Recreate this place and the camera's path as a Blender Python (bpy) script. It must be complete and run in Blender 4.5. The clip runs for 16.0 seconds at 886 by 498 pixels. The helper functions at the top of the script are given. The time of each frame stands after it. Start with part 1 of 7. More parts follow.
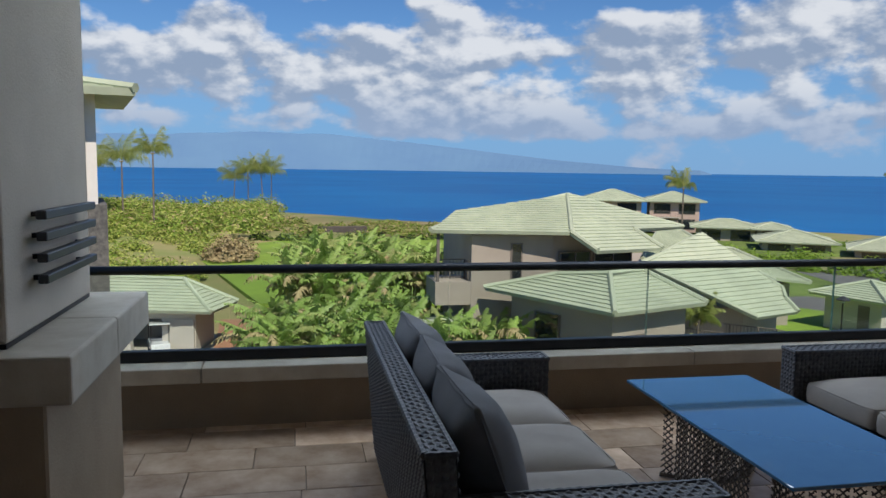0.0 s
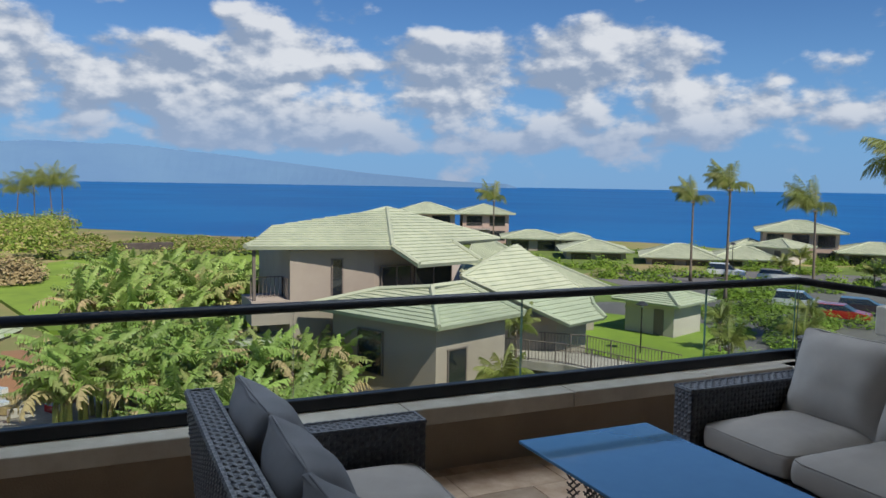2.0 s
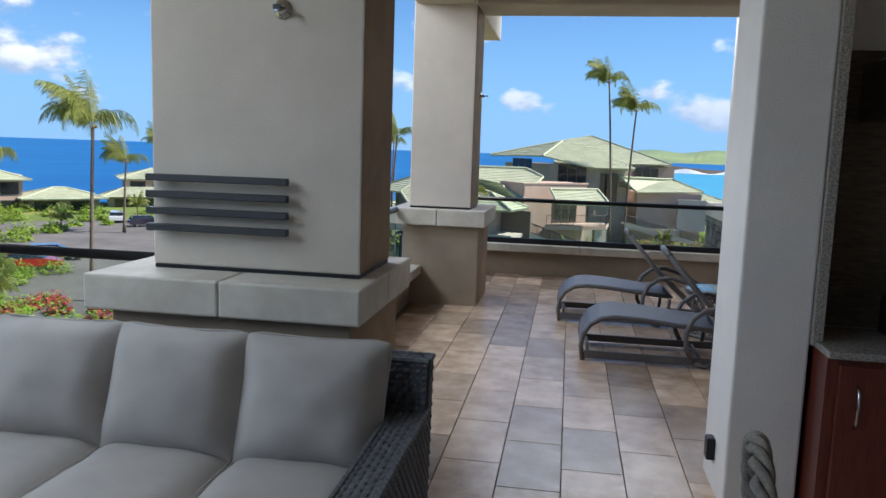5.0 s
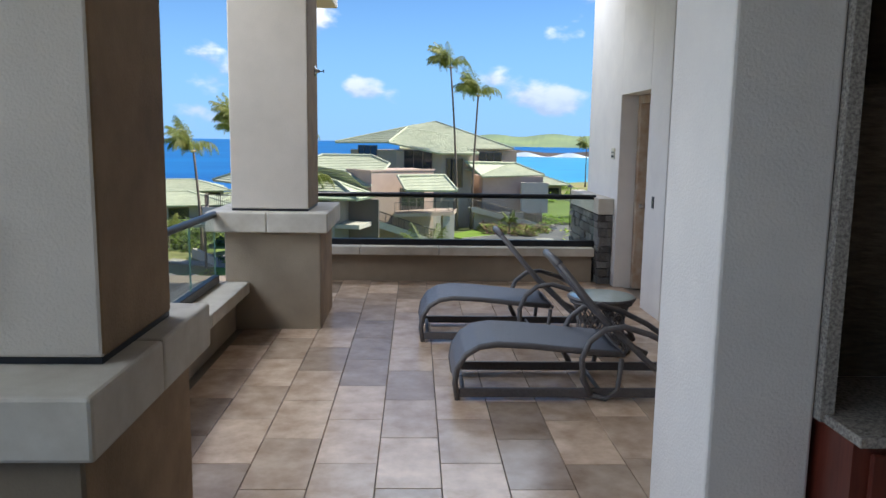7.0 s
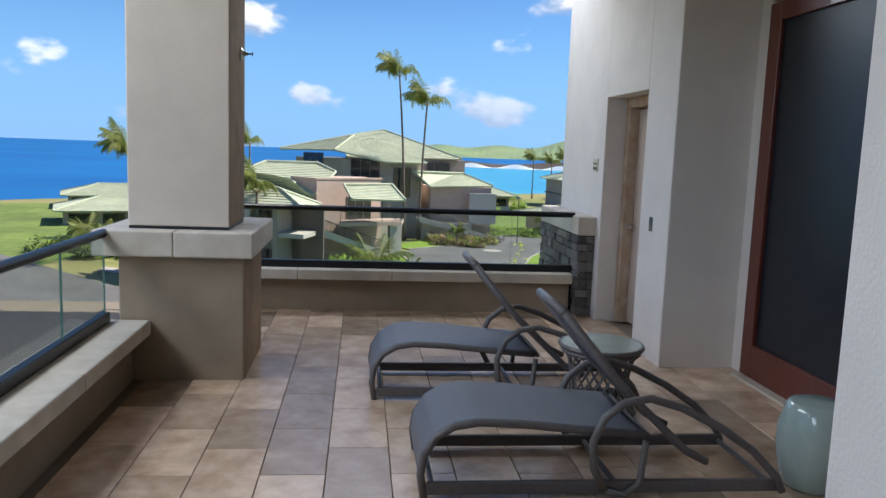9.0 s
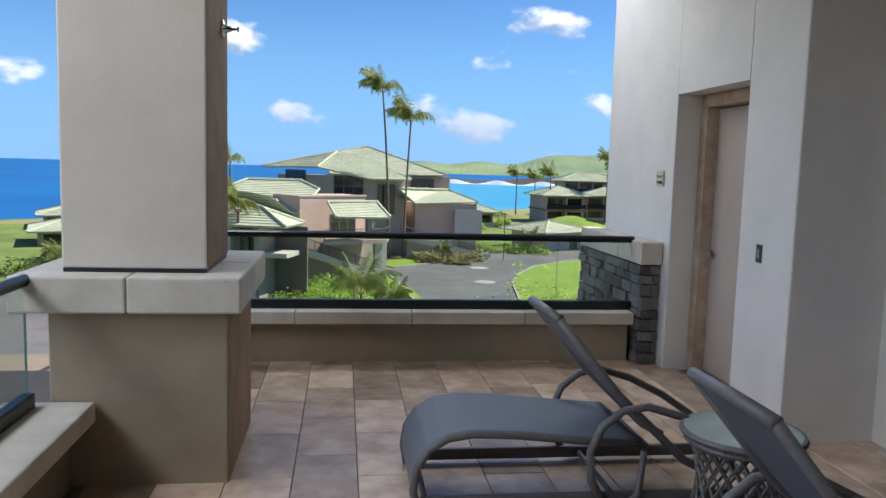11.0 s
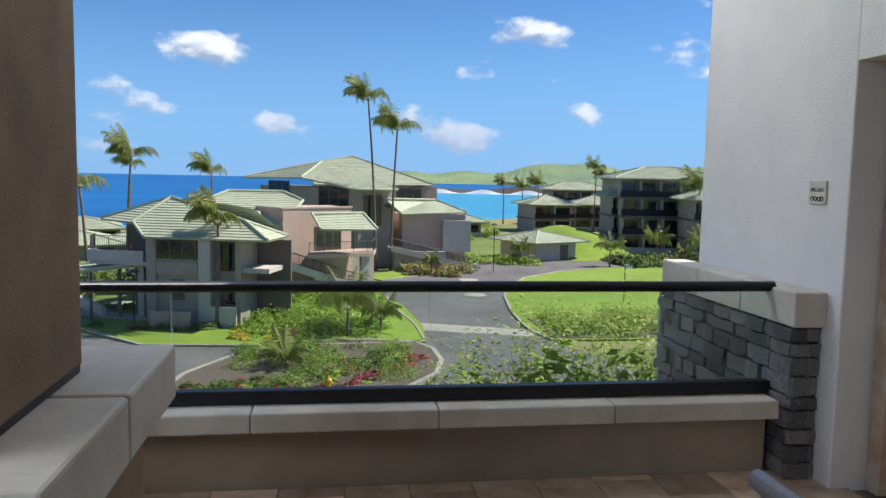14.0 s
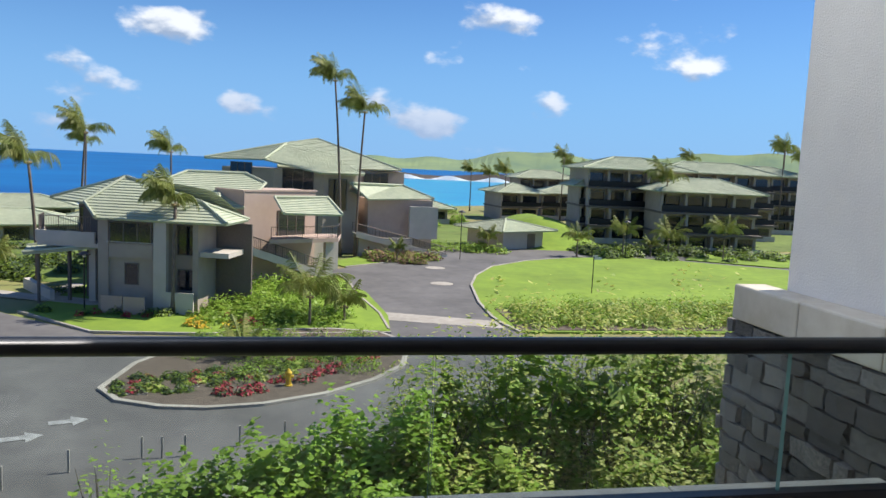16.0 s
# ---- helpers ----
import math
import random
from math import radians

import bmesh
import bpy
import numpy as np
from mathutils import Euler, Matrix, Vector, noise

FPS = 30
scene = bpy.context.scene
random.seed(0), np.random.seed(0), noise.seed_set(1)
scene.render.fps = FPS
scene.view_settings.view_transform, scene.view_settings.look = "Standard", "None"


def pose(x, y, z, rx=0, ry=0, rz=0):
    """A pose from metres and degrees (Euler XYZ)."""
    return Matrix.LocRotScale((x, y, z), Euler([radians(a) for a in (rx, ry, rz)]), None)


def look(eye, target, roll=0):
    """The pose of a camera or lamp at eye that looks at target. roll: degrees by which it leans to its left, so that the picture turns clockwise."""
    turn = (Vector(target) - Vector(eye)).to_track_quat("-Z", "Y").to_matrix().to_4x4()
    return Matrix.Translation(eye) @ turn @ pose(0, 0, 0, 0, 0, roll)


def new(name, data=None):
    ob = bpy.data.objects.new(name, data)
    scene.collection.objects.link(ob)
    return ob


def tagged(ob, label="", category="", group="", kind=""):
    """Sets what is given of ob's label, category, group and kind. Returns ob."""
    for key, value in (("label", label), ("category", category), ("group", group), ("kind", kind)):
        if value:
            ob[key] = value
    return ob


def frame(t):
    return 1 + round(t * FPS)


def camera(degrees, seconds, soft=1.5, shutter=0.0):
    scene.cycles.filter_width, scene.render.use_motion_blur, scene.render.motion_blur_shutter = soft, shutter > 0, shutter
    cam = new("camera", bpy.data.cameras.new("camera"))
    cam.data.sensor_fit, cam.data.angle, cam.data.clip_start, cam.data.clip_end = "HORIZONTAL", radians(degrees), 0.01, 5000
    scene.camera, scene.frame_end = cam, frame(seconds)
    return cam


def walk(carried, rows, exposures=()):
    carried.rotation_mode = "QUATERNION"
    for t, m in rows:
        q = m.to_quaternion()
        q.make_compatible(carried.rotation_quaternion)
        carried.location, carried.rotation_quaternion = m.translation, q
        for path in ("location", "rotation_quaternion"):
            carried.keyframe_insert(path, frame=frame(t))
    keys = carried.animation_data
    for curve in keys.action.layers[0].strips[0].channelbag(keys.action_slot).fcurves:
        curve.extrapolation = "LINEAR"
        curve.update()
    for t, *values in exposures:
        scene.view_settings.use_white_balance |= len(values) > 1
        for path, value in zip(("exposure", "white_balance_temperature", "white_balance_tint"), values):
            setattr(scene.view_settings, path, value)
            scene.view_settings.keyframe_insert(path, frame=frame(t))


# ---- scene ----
cam = camera(60.0, 16.0)
PATH = [
    (0, (1.962, -0.052, 1.768), (0.009, 0.323, 1.555), 0.8),
    (0.5, (1.69, -0.105, 1.774), (-0.248, 0.345, 1.58), 0.7),
    (1.5, (1.104, -0.009, 1.79), (-0.784, 0.626, 1.616), 0.8),
    (2.5, (0.8, -0.026, 1.78), (-0.891, 1.026, 1.597), 0.7),
    (3, (0.526, 0.107, 1.8), (-1.015, 1.366, 1.597), 0.2),
    (3.5, (0.417, 0.352, 1.781), (-0.898, 1.846, 1.584), 1.2),
    (4, (0.371, 0.483, 1.777), (-0.604, 2.216, 1.558), 2.2),
    (4.5, (0.29, 0.684, 1.766), (-0.279, 2.587, 1.528), 2.3),
    (5, (0.201, 0.914, 1.753), (-0.115, 2.872, 1.492), 1.9),
    (5.2, (0.173, 0.983, 1.751), (-0.08, 2.95, 1.495), 2.5),
    (7.3, (0.051, 2.611, 1.749), (0.151, 4.588, 1.462), 0.7),
    (7.5, (0.019, 2.717, 1.721), (0.135, 4.693, 1.439), 0.8),
    (8, (-0.013, 3.123, 1.707), (0.17, 5.097, 1.444), 1.1),
    (8.5, (0.02, 3.486, 1.702), (0.245, 5.456, 1.443), 1.8),
    (9, (0.052, 3.84, 1.703), (0.267, 5.812, 1.446), 2.1),
    (11.3, (-0.232, 5.675, 1.643), (0.051, 7.644, 1.431), 1.4),
    (11.5, (-0.242, 5.835, 1.647), (0.059, 7.8, 1.427), 1.2),
    (12, (-0.236, 6.217, 1.669), (0.066, 8.184, 1.462), 1.6),
    (12.5, (-0.228, 6.592, 1.663), (0.078, 8.561, 1.496), 1.6),
    (13, (-0.233, 6.978, 1.662), (0.091, 8.945, 1.501), 1.1),
    (13.5, (-0.22, 7.375, 1.648), (0.09, 9.342, 1.463), 1.5),
    (14, (-0.194, 7.825, 1.644), (0.103, 9.794, 1.456), 1.2),
    (14.5, (-0.231, 8.245, 1.646), (0.092, 10.209, 1.45), 1.5),
    (15, (-0.181, 8.663, 1.666), (0.128, 10.628, 1.46), 1.9),
    (15.5, (-0.138, 9.041, 1.661), (0.182, 11.005, 1.453), 2.0),
    (16, (-0.118, 9.444, 1.651), (0.27, 11.393, 1.429), 2.6),
]
walk(cam, [(t, look(eye, target, roll)) for t, eye, target, roll in PATH],
     exposures=((0, 0.02), (3.0, -0.02), (4.0, 0.15), (5.0, 0.68), (7.5, 0.78), (9.0, 0.66), (11.5, 0.66), (12.5, 0.55), (16.0, 0.46)))

# ---- light and air ----
SUN_EL, SUN_AZ = 52.0, 80.0          # degrees above the horizon; degrees clockwise from +Y
sun_to = Vector((math.sin(radians(SUN_AZ)) * math.cos(radians(SUN_EL)),
                 math.cos(radians(SUN_AZ)) * math.cos(radians(SUN_EL)), math.sin(radians(SUN_EL))))
sun_data = bpy.data.lights.new("sun", "SUN")
sun_data.energy, sun_data.angle, sun_data.color = 5.0, radians(0.5), (1.0, 0.93, 0.82)
sun = new("sun", sun_data)
sun.matrix_world = look(sun_to * 100, (0, 0, 0))


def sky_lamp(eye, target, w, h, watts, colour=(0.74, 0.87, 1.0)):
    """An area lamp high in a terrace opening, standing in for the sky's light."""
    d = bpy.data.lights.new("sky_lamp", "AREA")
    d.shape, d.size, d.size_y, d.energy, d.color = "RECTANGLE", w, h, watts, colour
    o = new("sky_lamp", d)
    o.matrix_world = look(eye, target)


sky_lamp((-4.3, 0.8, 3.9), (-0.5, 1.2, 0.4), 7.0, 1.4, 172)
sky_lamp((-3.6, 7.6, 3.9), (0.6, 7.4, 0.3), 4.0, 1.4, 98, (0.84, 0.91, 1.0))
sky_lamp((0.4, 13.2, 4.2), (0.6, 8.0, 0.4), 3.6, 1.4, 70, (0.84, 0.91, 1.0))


CLOUDS = (
    (-1.327, 0.170, 0.101, 0.055, 1), (-1.121, 0.125, 0.184, 0.055, 1), (-0.934, 0.158, 0.120, 0.046, 1), (-1.50, 0.106, 0.147, 0.055, 1),
    (-1.22, 0.073, 0.396, 0.037, 0.6), (-0.791, 0.109, 0.120, 0.037, 0.8), (-0.69, 0.097, 0.101, 0.032, 0.8), (-0.637, 0.193, 0.037, 0.018, 0.7),
    (-0.685, 0.143, 0.041, 0.023, 0.6), (-1.662, 0.164, 0.051, 0.029, 0.8), (-1.714, 0.102, 0.184, 0.046, 0.9), (-0.068, 0.065, 0.023, 0.020, 0.7),
    (0.144, 0.056, 0.064, 0.035, 1), (-0.341, 0.104, 0.055, 0.024, 0.9), (-0.121, 0.140, 0.032, 0.032, 0.8), (-0.159, 0.152, 0.064, 0.029, 1),
    (-0.257, 0.090, 0.041, 0.032, 0.8), (0.249, 0.177, 0.110, 0.028, 0.7), (0.46, 0.171, 0.120, 0.060, 0.85), (0.557, 0.100, 0.037, 0.013, 0.6))


def build_world():
    w = bpy.data.worlds.new("world")
    scene.world = w
    w.use_nodes = True
    nt = w.node_tree
    nt.nodes.clear()
    n, l = nt.nodes.new, nt.links.new
    out, bg = n("ShaderNodeOutputWorld"), n("ShaderNodeBackground")
    sky = n("ShaderNodeTexSky")
    sky.sky_type, sky.sun_disc = "NISHITA", False
    sky.sun_elevation, sky.sun_rotation = radians(SUN_EL), radians(SUN_AZ)
    sky.altitude, sky.air_density, sky.dust_density, sky.ozone_density = 20, 1.0, 0.1, 4.0
    bg.inputs["Strength"].default_value = 0.082
    co = n("ShaderNodeTexCoord")
    sep = n("ShaderNodeSeparateXYZ")
    l(co.outputs["Generated"], sep.inputs[0])

    def m(op, a, b=None, c=None, clamp=False):
        q = n("ShaderNodeMath")
        q.operation, q.use_clamp = op, clamp
        for i, v in enumerate((a, b, c)):
            if v is None:
                continue
            if isinstance(v, (int, float)):
                q.inputs[i].default_value = v
            else:
                l(v, q.inputs[i])
        return q.outputs[0]

    def ramp(v, lo, hi):
        q = n("ShaderNodeMapRange")
        q.interpolation_type = "SMOOTHSTEP"
        q.inputs["From Min"].default_value, q.inputs["From Max"].default_value = lo, hi
        l(v, q.inputs["Value"])
        return q.outputs["Result"]

    x, y, z = sep.outputs
    az = m("ARCTAN2", x, y)                    # 0 along +Y, negative to the sea
    el = m("ARCSINE", z)
    # cloud field on azimuth and elevation, stretched sideways
    cv = n("ShaderNodeCombineXYZ")
    l(m("MULTIPLY", az, 11.0), cv.inputs[0]); l(m("MULTIPLY", el, 19.0), cv.inputs[1])
    cv.inputs[2].default_value = 3.7
    n1 = n("ShaderNodeTexNoise")
    n1.inputs["Scale"].default_value, n1.inputs["Detail"].default_value, n1.inputs["Roughness"].default_value = 1.0, 8.0, 0.50
    n1.inputs["Distortion"].default_value = 0.0
    l(cv.outputs[0], n1.inputs["Vector"])
    # a shifted copy gives the lit and the shaded side of the puffs
    cv2 = n("ShaderNodeVectorMath")
    cv2.operation = "ADD"
    cv2.inputs[1].default_value = (0.12, 0.26, 0.0)
    l(cv.outputs[0], cv2.inputs[0])
    n2 = n("ShaderNodeTexNoise")
    n2.inputs["Scale"].default_value, n2.inputs["Detail"].default_value, n2.inputs["Roughness"].default_value = 1.0, 7.0, 0.5
    n2.inputs["Distortion"].default_value = 0.0
    l(cv2.outputs[0], n2.inputs["Vector"])
    # the thick bank lies over the sea to the west, thin scattered puffs elsewhere
    bank = m("MULTIPLY", ramp(m("MULTIPLY", az, -1), 0.45, 0.95), m("SUBTRACT", 1.0, ramp(el, 0.13, 0.27)))
    bank = m("MULTIPLY", bank, ramp(el, 0.015, 0.05))
    puff = m("MULTIPLY", ramp(el, 0.03, 0.12), m("SUBTRACT", 1.0, ramp(el, 0.55, 1.1)))
    # single clouds: azimuth, elevation, half width, half height, weight
    heaps = None
    for ca, ce, ra, re, w in CLOUDS:
        q = m("ADD", m("POWER", m("ABSOLUTE", m("MULTIPLY", m("SUBTRACT", az, ca), 1 / ra)), 2.0), m("POWER", m("ABSOLUTE", m("MULTIPLY", m("SUBTRACT", el, ce), 1 / re)), 2.0))
        q = m("MULTIPLY", m("SUBTRACT", 1.0, m("MULTIPLY", q, 0.55), clamp=True), w)
        heaps = q if heaps is None else m("MAXIMUM", heaps, q)
    thr = m("ADD", m("ADD", m("MULTIPLY", bank, 0.16), m("MULTIPLY", puff, -0.05)), m("MULTIPLY", heaps, 0.21))
    dens = m("ADD", n1.outputs["Fac"], thr)
    cover = ramp(dens, 0.59, 0.73)
    light = ramp(m("SUBTRACT", n1.outputs["Fac"], n2.outputs["Fac"]), -0.08, 0.10)
    shade = n("ShaderNodeMix")
    shade.data_type = "RGBA"
    l(light, shade.inputs["Factor"])
    shade.inputs["A"].default_value = (3.4, 4.3, 5.9, 1)
    shade.inputs["B"].default_value = (9.0, 9.3, 9.8, 1)
    # haze band on the horizon
    hz = n("ShaderNodeMix")
    hz.data_type = "RGBA"
    l(m("MULTIPLY", m("SUBTRACT", 1.0, ramp(el, 0.0, 0.24)), 0.8), hz.inputs["Factor"])
    l(sky.outputs[0], hz.inputs["A"])
    hz.inputs["B"].default_value = (3.9, 5.6, 7.6, 1)
    # the lowest clouds sink into the haze
    low = n("ShaderNodeMix")
    low.data_type = "RGBA"
    l(m("MULTIPLY", m("SUBTRACT", 1.0, ramp(el, 0.03, 0.12)), 0.8), low.inputs["Factor"])
    l(shade.outputs["Result"], low.inputs["A"])
    low.inputs["B"].default_value = (3.6, 4.8, 7.0, 1)
    mix = n("ShaderNodeMix")
    mix.data_type = "RGBA"
    l(m("MULTIPLY", cover, 0.93), mix.inputs["Factor"])
    tint = n("ShaderNodeMix")
    tint.data_type, tint.blend_type = "RGBA", "MULTIPLY"
    tint.inputs["Factor"].default_value = 1.0
    tint.inputs["B"].default_value = (0.54, 0.80, 1.10, 1)
    l(hz.outputs["Result"], tint.inputs["A"])
    l(tint.outputs["Result"], mix.inputs["A"])
    l(low.outputs["Result"], mix.inputs["B"])
    l(mix.outputs["Result"], bg.inputs["Color"])
    l(bg.outputs[0], out.inputs[0])


build_world()


# ---- materials ----
def mat(name, a, b=None, scale=8.0, rough=0.7, metal=0.0, bump=0.0, bscale=60.0, stain=0.0, rand=0.0, spec=0.5, detail=5.0, coords="Object", stretch=(1, 1, 1), coat=0.0):
    """A principled material: colours a to b by noise, a broad stain, a fine bump, and a shift per object."""
    m = bpy.data.materials.new(name)
    m.use_nodes = True
    nt = m.node_tree
    p = nt.nodes["Principled BSDF"]
    n, l = nt.nodes.new, nt.links.new
    b = b or tuple(c * 0.8 for c in a)
    tc, mp = n("ShaderNodeTexCoord"), n("ShaderNodeMapping")
    l(tc.outputs[coords], mp.inputs[0])
    mp.inputs["Scale"].default_value = stretch
    info = n("ShaderNodeObjectInfo")
    no = n("ShaderNodeTexNoise")
    no.noise_dimensions = "4D"
    no.inputs["Scale"].default_value, no.inputs["Detail"].default_value = scale, detail
    no.inputs["Roughness"].default_value = 0.6
    l(mp.outputs[0], no.inputs["Vector"])
    mw = n("ShaderNodeMath"); mw.operation = "MULTIPLY"; mw.inputs[1].default_value = 40.0 if rand else 0.0
    l(info.outputs["Random"], mw.inputs[0]); l(mw.outputs[0], no.inputs["W"])
    r = n("ShaderNodeMapRange")
    r.inputs["From Min"].default_value, r.inputs["From Max"].default_value = 0.32, 0.68
    l(no.outputs["Fac"], r.inputs["Value"])
    mx = n("ShaderNodeMix"); mx.data_type = "RGBA"
    mx.inputs["A"].default_value, mx.inputs["B"].default_value = (*a, 1), (*b, 1)
    l(r.outputs[0], mx.inputs["Factor"])
    col = mx.outputs["Result"]
    if stain:
        ns = n("ShaderNodeTexNoise")
        ns.inputs["Scale"].default_value, ns.inputs["Detail"].default_value = scale * 0.17, 3.0
        l(mp.outputs[0], ns.inputs["Vector"])
        rs = n("ShaderNodeMapRange")
        rs.inputs["From Min"].default_value, rs.inputs["From Max"].default_value = 0.35, 0.7
        rs.inputs["To Min"].default_value, rs.inputs["To Max"].default_value = 1.0 + stain * 0.4, 1.0 - stain
        l(ns.outputs["Fac"], rs.inputs["Value"])
        hs = n("ShaderNodeHueSaturation")
        l(rs.outputs[0], hs.inputs["Value"]); l(col, hs.inputs["Color"])
        col = hs.outputs[0]
    if rand:
        rr = n("ShaderNodeMapRange")
        rr.inputs["To Min"].default_value, rr.inputs["To Max"].default_value = 1 - rand, 1 + rand
        l(info.outputs["Random"], rr.inputs["Value"])
        h2 = n("ShaderNodeHueSaturation")
        l(rr.outputs[0], h2.inputs["Value"]); l(col, h2.inputs["Color"])
        col = h2.outputs[0]
    l(col, p.inputs["Base Color"])
    p.inputs["Roughness"].default_value, p.inputs["Metallic"].default_value = rough, metal
    p.inputs["Specular IOR Level"].default_value, p.inputs["Coat Weight"].default_value = spec, coat
    if bump:
        nb, bu = n("ShaderNodeTexNoise"), n("ShaderNodeBump")
        nb.inputs["Scale"].default_value, nb.inputs["Detail"].default_value = bscale, 4.0
        l(mp.outputs[0], nb.inputs["Vector"])
        bu.inputs["Strength"].default_value, bu.inputs["Distance"].default_value = bump, 0.01
        l(nb.outputs["Fac"], bu.inputs["Height"]); l(bu.outputs[0], p.inputs["Normal"])
    return m


def glass_mat(name, tint=(0.93, 0.97, 0.95), gloss=0.09):
    """Thin pane: mostly clear, with a mirror share."""
    m = bpy.data.materials.new(name)
    m.use_nodes = True
    nt = m.node_tree
    nt.nodes.clear()
    n, l = nt.nodes.new, nt.links.new
    o, mx, tr, gl, fr = n("ShaderNodeOutputMaterial"), n("ShaderNodeMixShader"), n("ShaderNodeBsdfTransparent"), n("ShaderNodeBsdfGlossy"), n("ShaderNodeLayerWeight")
    tr.inputs[0].default_value = (*tint, 1)
    gl.inputs["Roughness"].default_value = 0.02
    fr.inputs["Blend"].default_value = 0.5
    pw, sc = n("ShaderNodeMath"), n("ShaderNodeMath")
    pw.operation, sc.operation = "POWER", "MULTIPLY_ADD"
    pw.inputs[1].default_value, sc.inputs[1].default_value, sc.inputs[2].default_value = 4.0, 0.4, gloss * 0.4
    l(fr.outputs["Facing"], pw.inputs[0]); l(pw.outputs[0], sc.inputs[0]); l(sc.outputs[0], mx.inputs[0]); l(tr.outputs[0], mx.inputs[1]); l(gl.outputs[0], mx.inputs[2]); l(mx.outputs[0], o.inputs[0])
    return m


STUCCO = mat("stucco_pale", (0.62, 0.545, 0.465), (0.55, 0.485, 0.41), scale=3, rough=0.85, bump=0.35, bscale=90, stain=0.10)
STUCCO_W = mat("stucco_white", (0.73, 0.68, 0.63), (0.66, 0.615, 0.575), scale=3, rough=0.85, bump=0.35, bscale=90, stain=0.08)
STUCCO_T = mat("stucco_tan", (0.36, 0.285, 0.205), (0.30, 0.235, 0.17), scale=4, rough=0.85, bump=0.3, bscale=90, stain=0.18)
CAP = mat("cast_stone", (0.60, 0.55, 0.47), (0.48, 0.42, 0.34), scale=6, rough=0.75, bump=0.15, bscale=140, stain=0.22)
TILE = mat("travertine_tile", (0.66, 0.50, 0.37), (0.40, 0.27, 0.18), scale=5, rough=0.27, bump=0.14, bscale=18, stain=0.22, rand=0.34)
GROUT = mat("grout", (0.20, 0.16, 0.12), rough=0.9)
BLACK = mat("black_bronze_metal", (0.018, 0.019, 0.022), (0.03, 0.03, 0.034), rough=0.38, metal=0.6, spec=0.5)
GLASS = glass_mat("rail_glass", (0.90, 0.945, 0.93))
PANE = glass_mat("window_glass", (0.10, 0.11, 0.12))
GLASS_EDGE = mat("glass_edge", (0.10, 0.22, 0.19), rough=0.2)
BAR = mat("brushed_bar", (0.055, 0.055, 0.06), rough=0.4, metal=0.3)
CHROME = mat("chrome", (0.6, 0.6, 0.6), rough=0.15, metal=1.0)
WICKER = mat("dark_wicker", (0.045, 0.047, 0.056), (0.115, 0.12, 0.135), scale=45, rough=0.5, bump=0.2, bscale=300)
CUSHION = mat("cushion_cloth", (0.40, 0.365, 0.335), (0.35, 0.32, 0.295), scale=5, rough=0.95, bump=0.25, bscale=600, stain=0.08)
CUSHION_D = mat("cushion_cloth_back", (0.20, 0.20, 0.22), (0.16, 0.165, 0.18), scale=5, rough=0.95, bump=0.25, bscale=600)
LATTICE = mat("woven_lattice", (0.16, 0.125, 0.10), (0.09, 0.07, 0.06), scale=40, rough=0.6)
# blue base colour strengthens the sky reflection that the gloss gives too weakly
TABLETOP = mat("glass_top_sky_tint", (0.10, 0.22, 0.36), (0.09, 0.20, 0.34), rough=0.06, metal=0.0, spec=1.0, coat=1.0)
SLING = mat("grey_sling", (0.17, 0.18, 0.21), (0.12, 0.125, 0.15), scale=200, rough=0.42, bump=0.5, bscale=500)
RESIN = mat("grey_resin_frame", (0.10, 0.09, 0.09), (0.14, 0.13, 0.13), scale=60, rough=0.5)
WOOD_R = mat("mahogany", (0.16, 0.035, 0.02), (0.09, 0.018, 0.012), scale=10, rough=0.35, stretch=(6, 6, 0.6), coat=0.3)
GRANITE = mat("granite", (0.42, 0.38, 0.33), (0.12, 0.10, 0.09), scale=90, rough=0.25, detail=8)
DARKSCREEN = mat("dark_screen", (0.008, 0.012, 0.018), rough=0.35)
DOOR_P = mat("door_paint", (0.50, 0.40, 0.33), (0.44, 0.35, 0.29), scale=2, rough=0.6, stain=0.1)
RUST = mat("rusty_paint", (0.50, 0.42, 0.33), (0.36, 0.22, 0.13), scale=7, rough=0.8, detail=8)
STONE = mat("lava_stone", (0.07, 0.068, 0.066), (0.19, 0.175, 0.16), scale=9, rough=0.9, bump=0.6, bscale=30, rand=0.5)
MORTAR = mat("dark_mortar", (0.05, 0.045, 0.04), rough=0.95)
CELADON = mat("celadon_glaze", (0.36, 0.45, 0.42), (0.28, 0.36, 0.34), scale=6, rough=0.2, coat=0.6)
ROOF = mat("green_roof_tile", (0.47, 0.50, 0.36), (0.38, 0.42, 0.30), scale=1.6, rough=0.75, stain=0.12, rand=0.08, coords="Object")
HWALL = mat("house_wall", (0.40, 0.34, 0.28), (0.35, 0.295, 0.245), scale=0.8, rough=0.9, stain=0.12)
HWALL_P = mat("house_wall_pink", (0.52, 0.39, 0.32), (0.46, 0.345, 0.285), scale=0.8, rough=0.9, stain=0.1)
HWALL_L = mat("house_wall_light", (0.55, 0.50, 0.44), (0.48, 0.44, 0.38), scale=0.8, rough=0.9, stain=0.1)
# dark trim; also painted on recess walls as their shade
HTRIM = mat("house_trim_and_shade", (0.17, 0.14, 0.12), rough=0.8)
HWIN = mat("dark_window", (0.02, 0.025, 0.03), rough=0.08, spec=0.8)
ASPHALT = mat("asphalt", (0.15, 0.145, 0.14), (0.115, 0.11, 0.11), scale=1.2, rough=0.9, bump=0.2, bscale=8, stain=0.25)
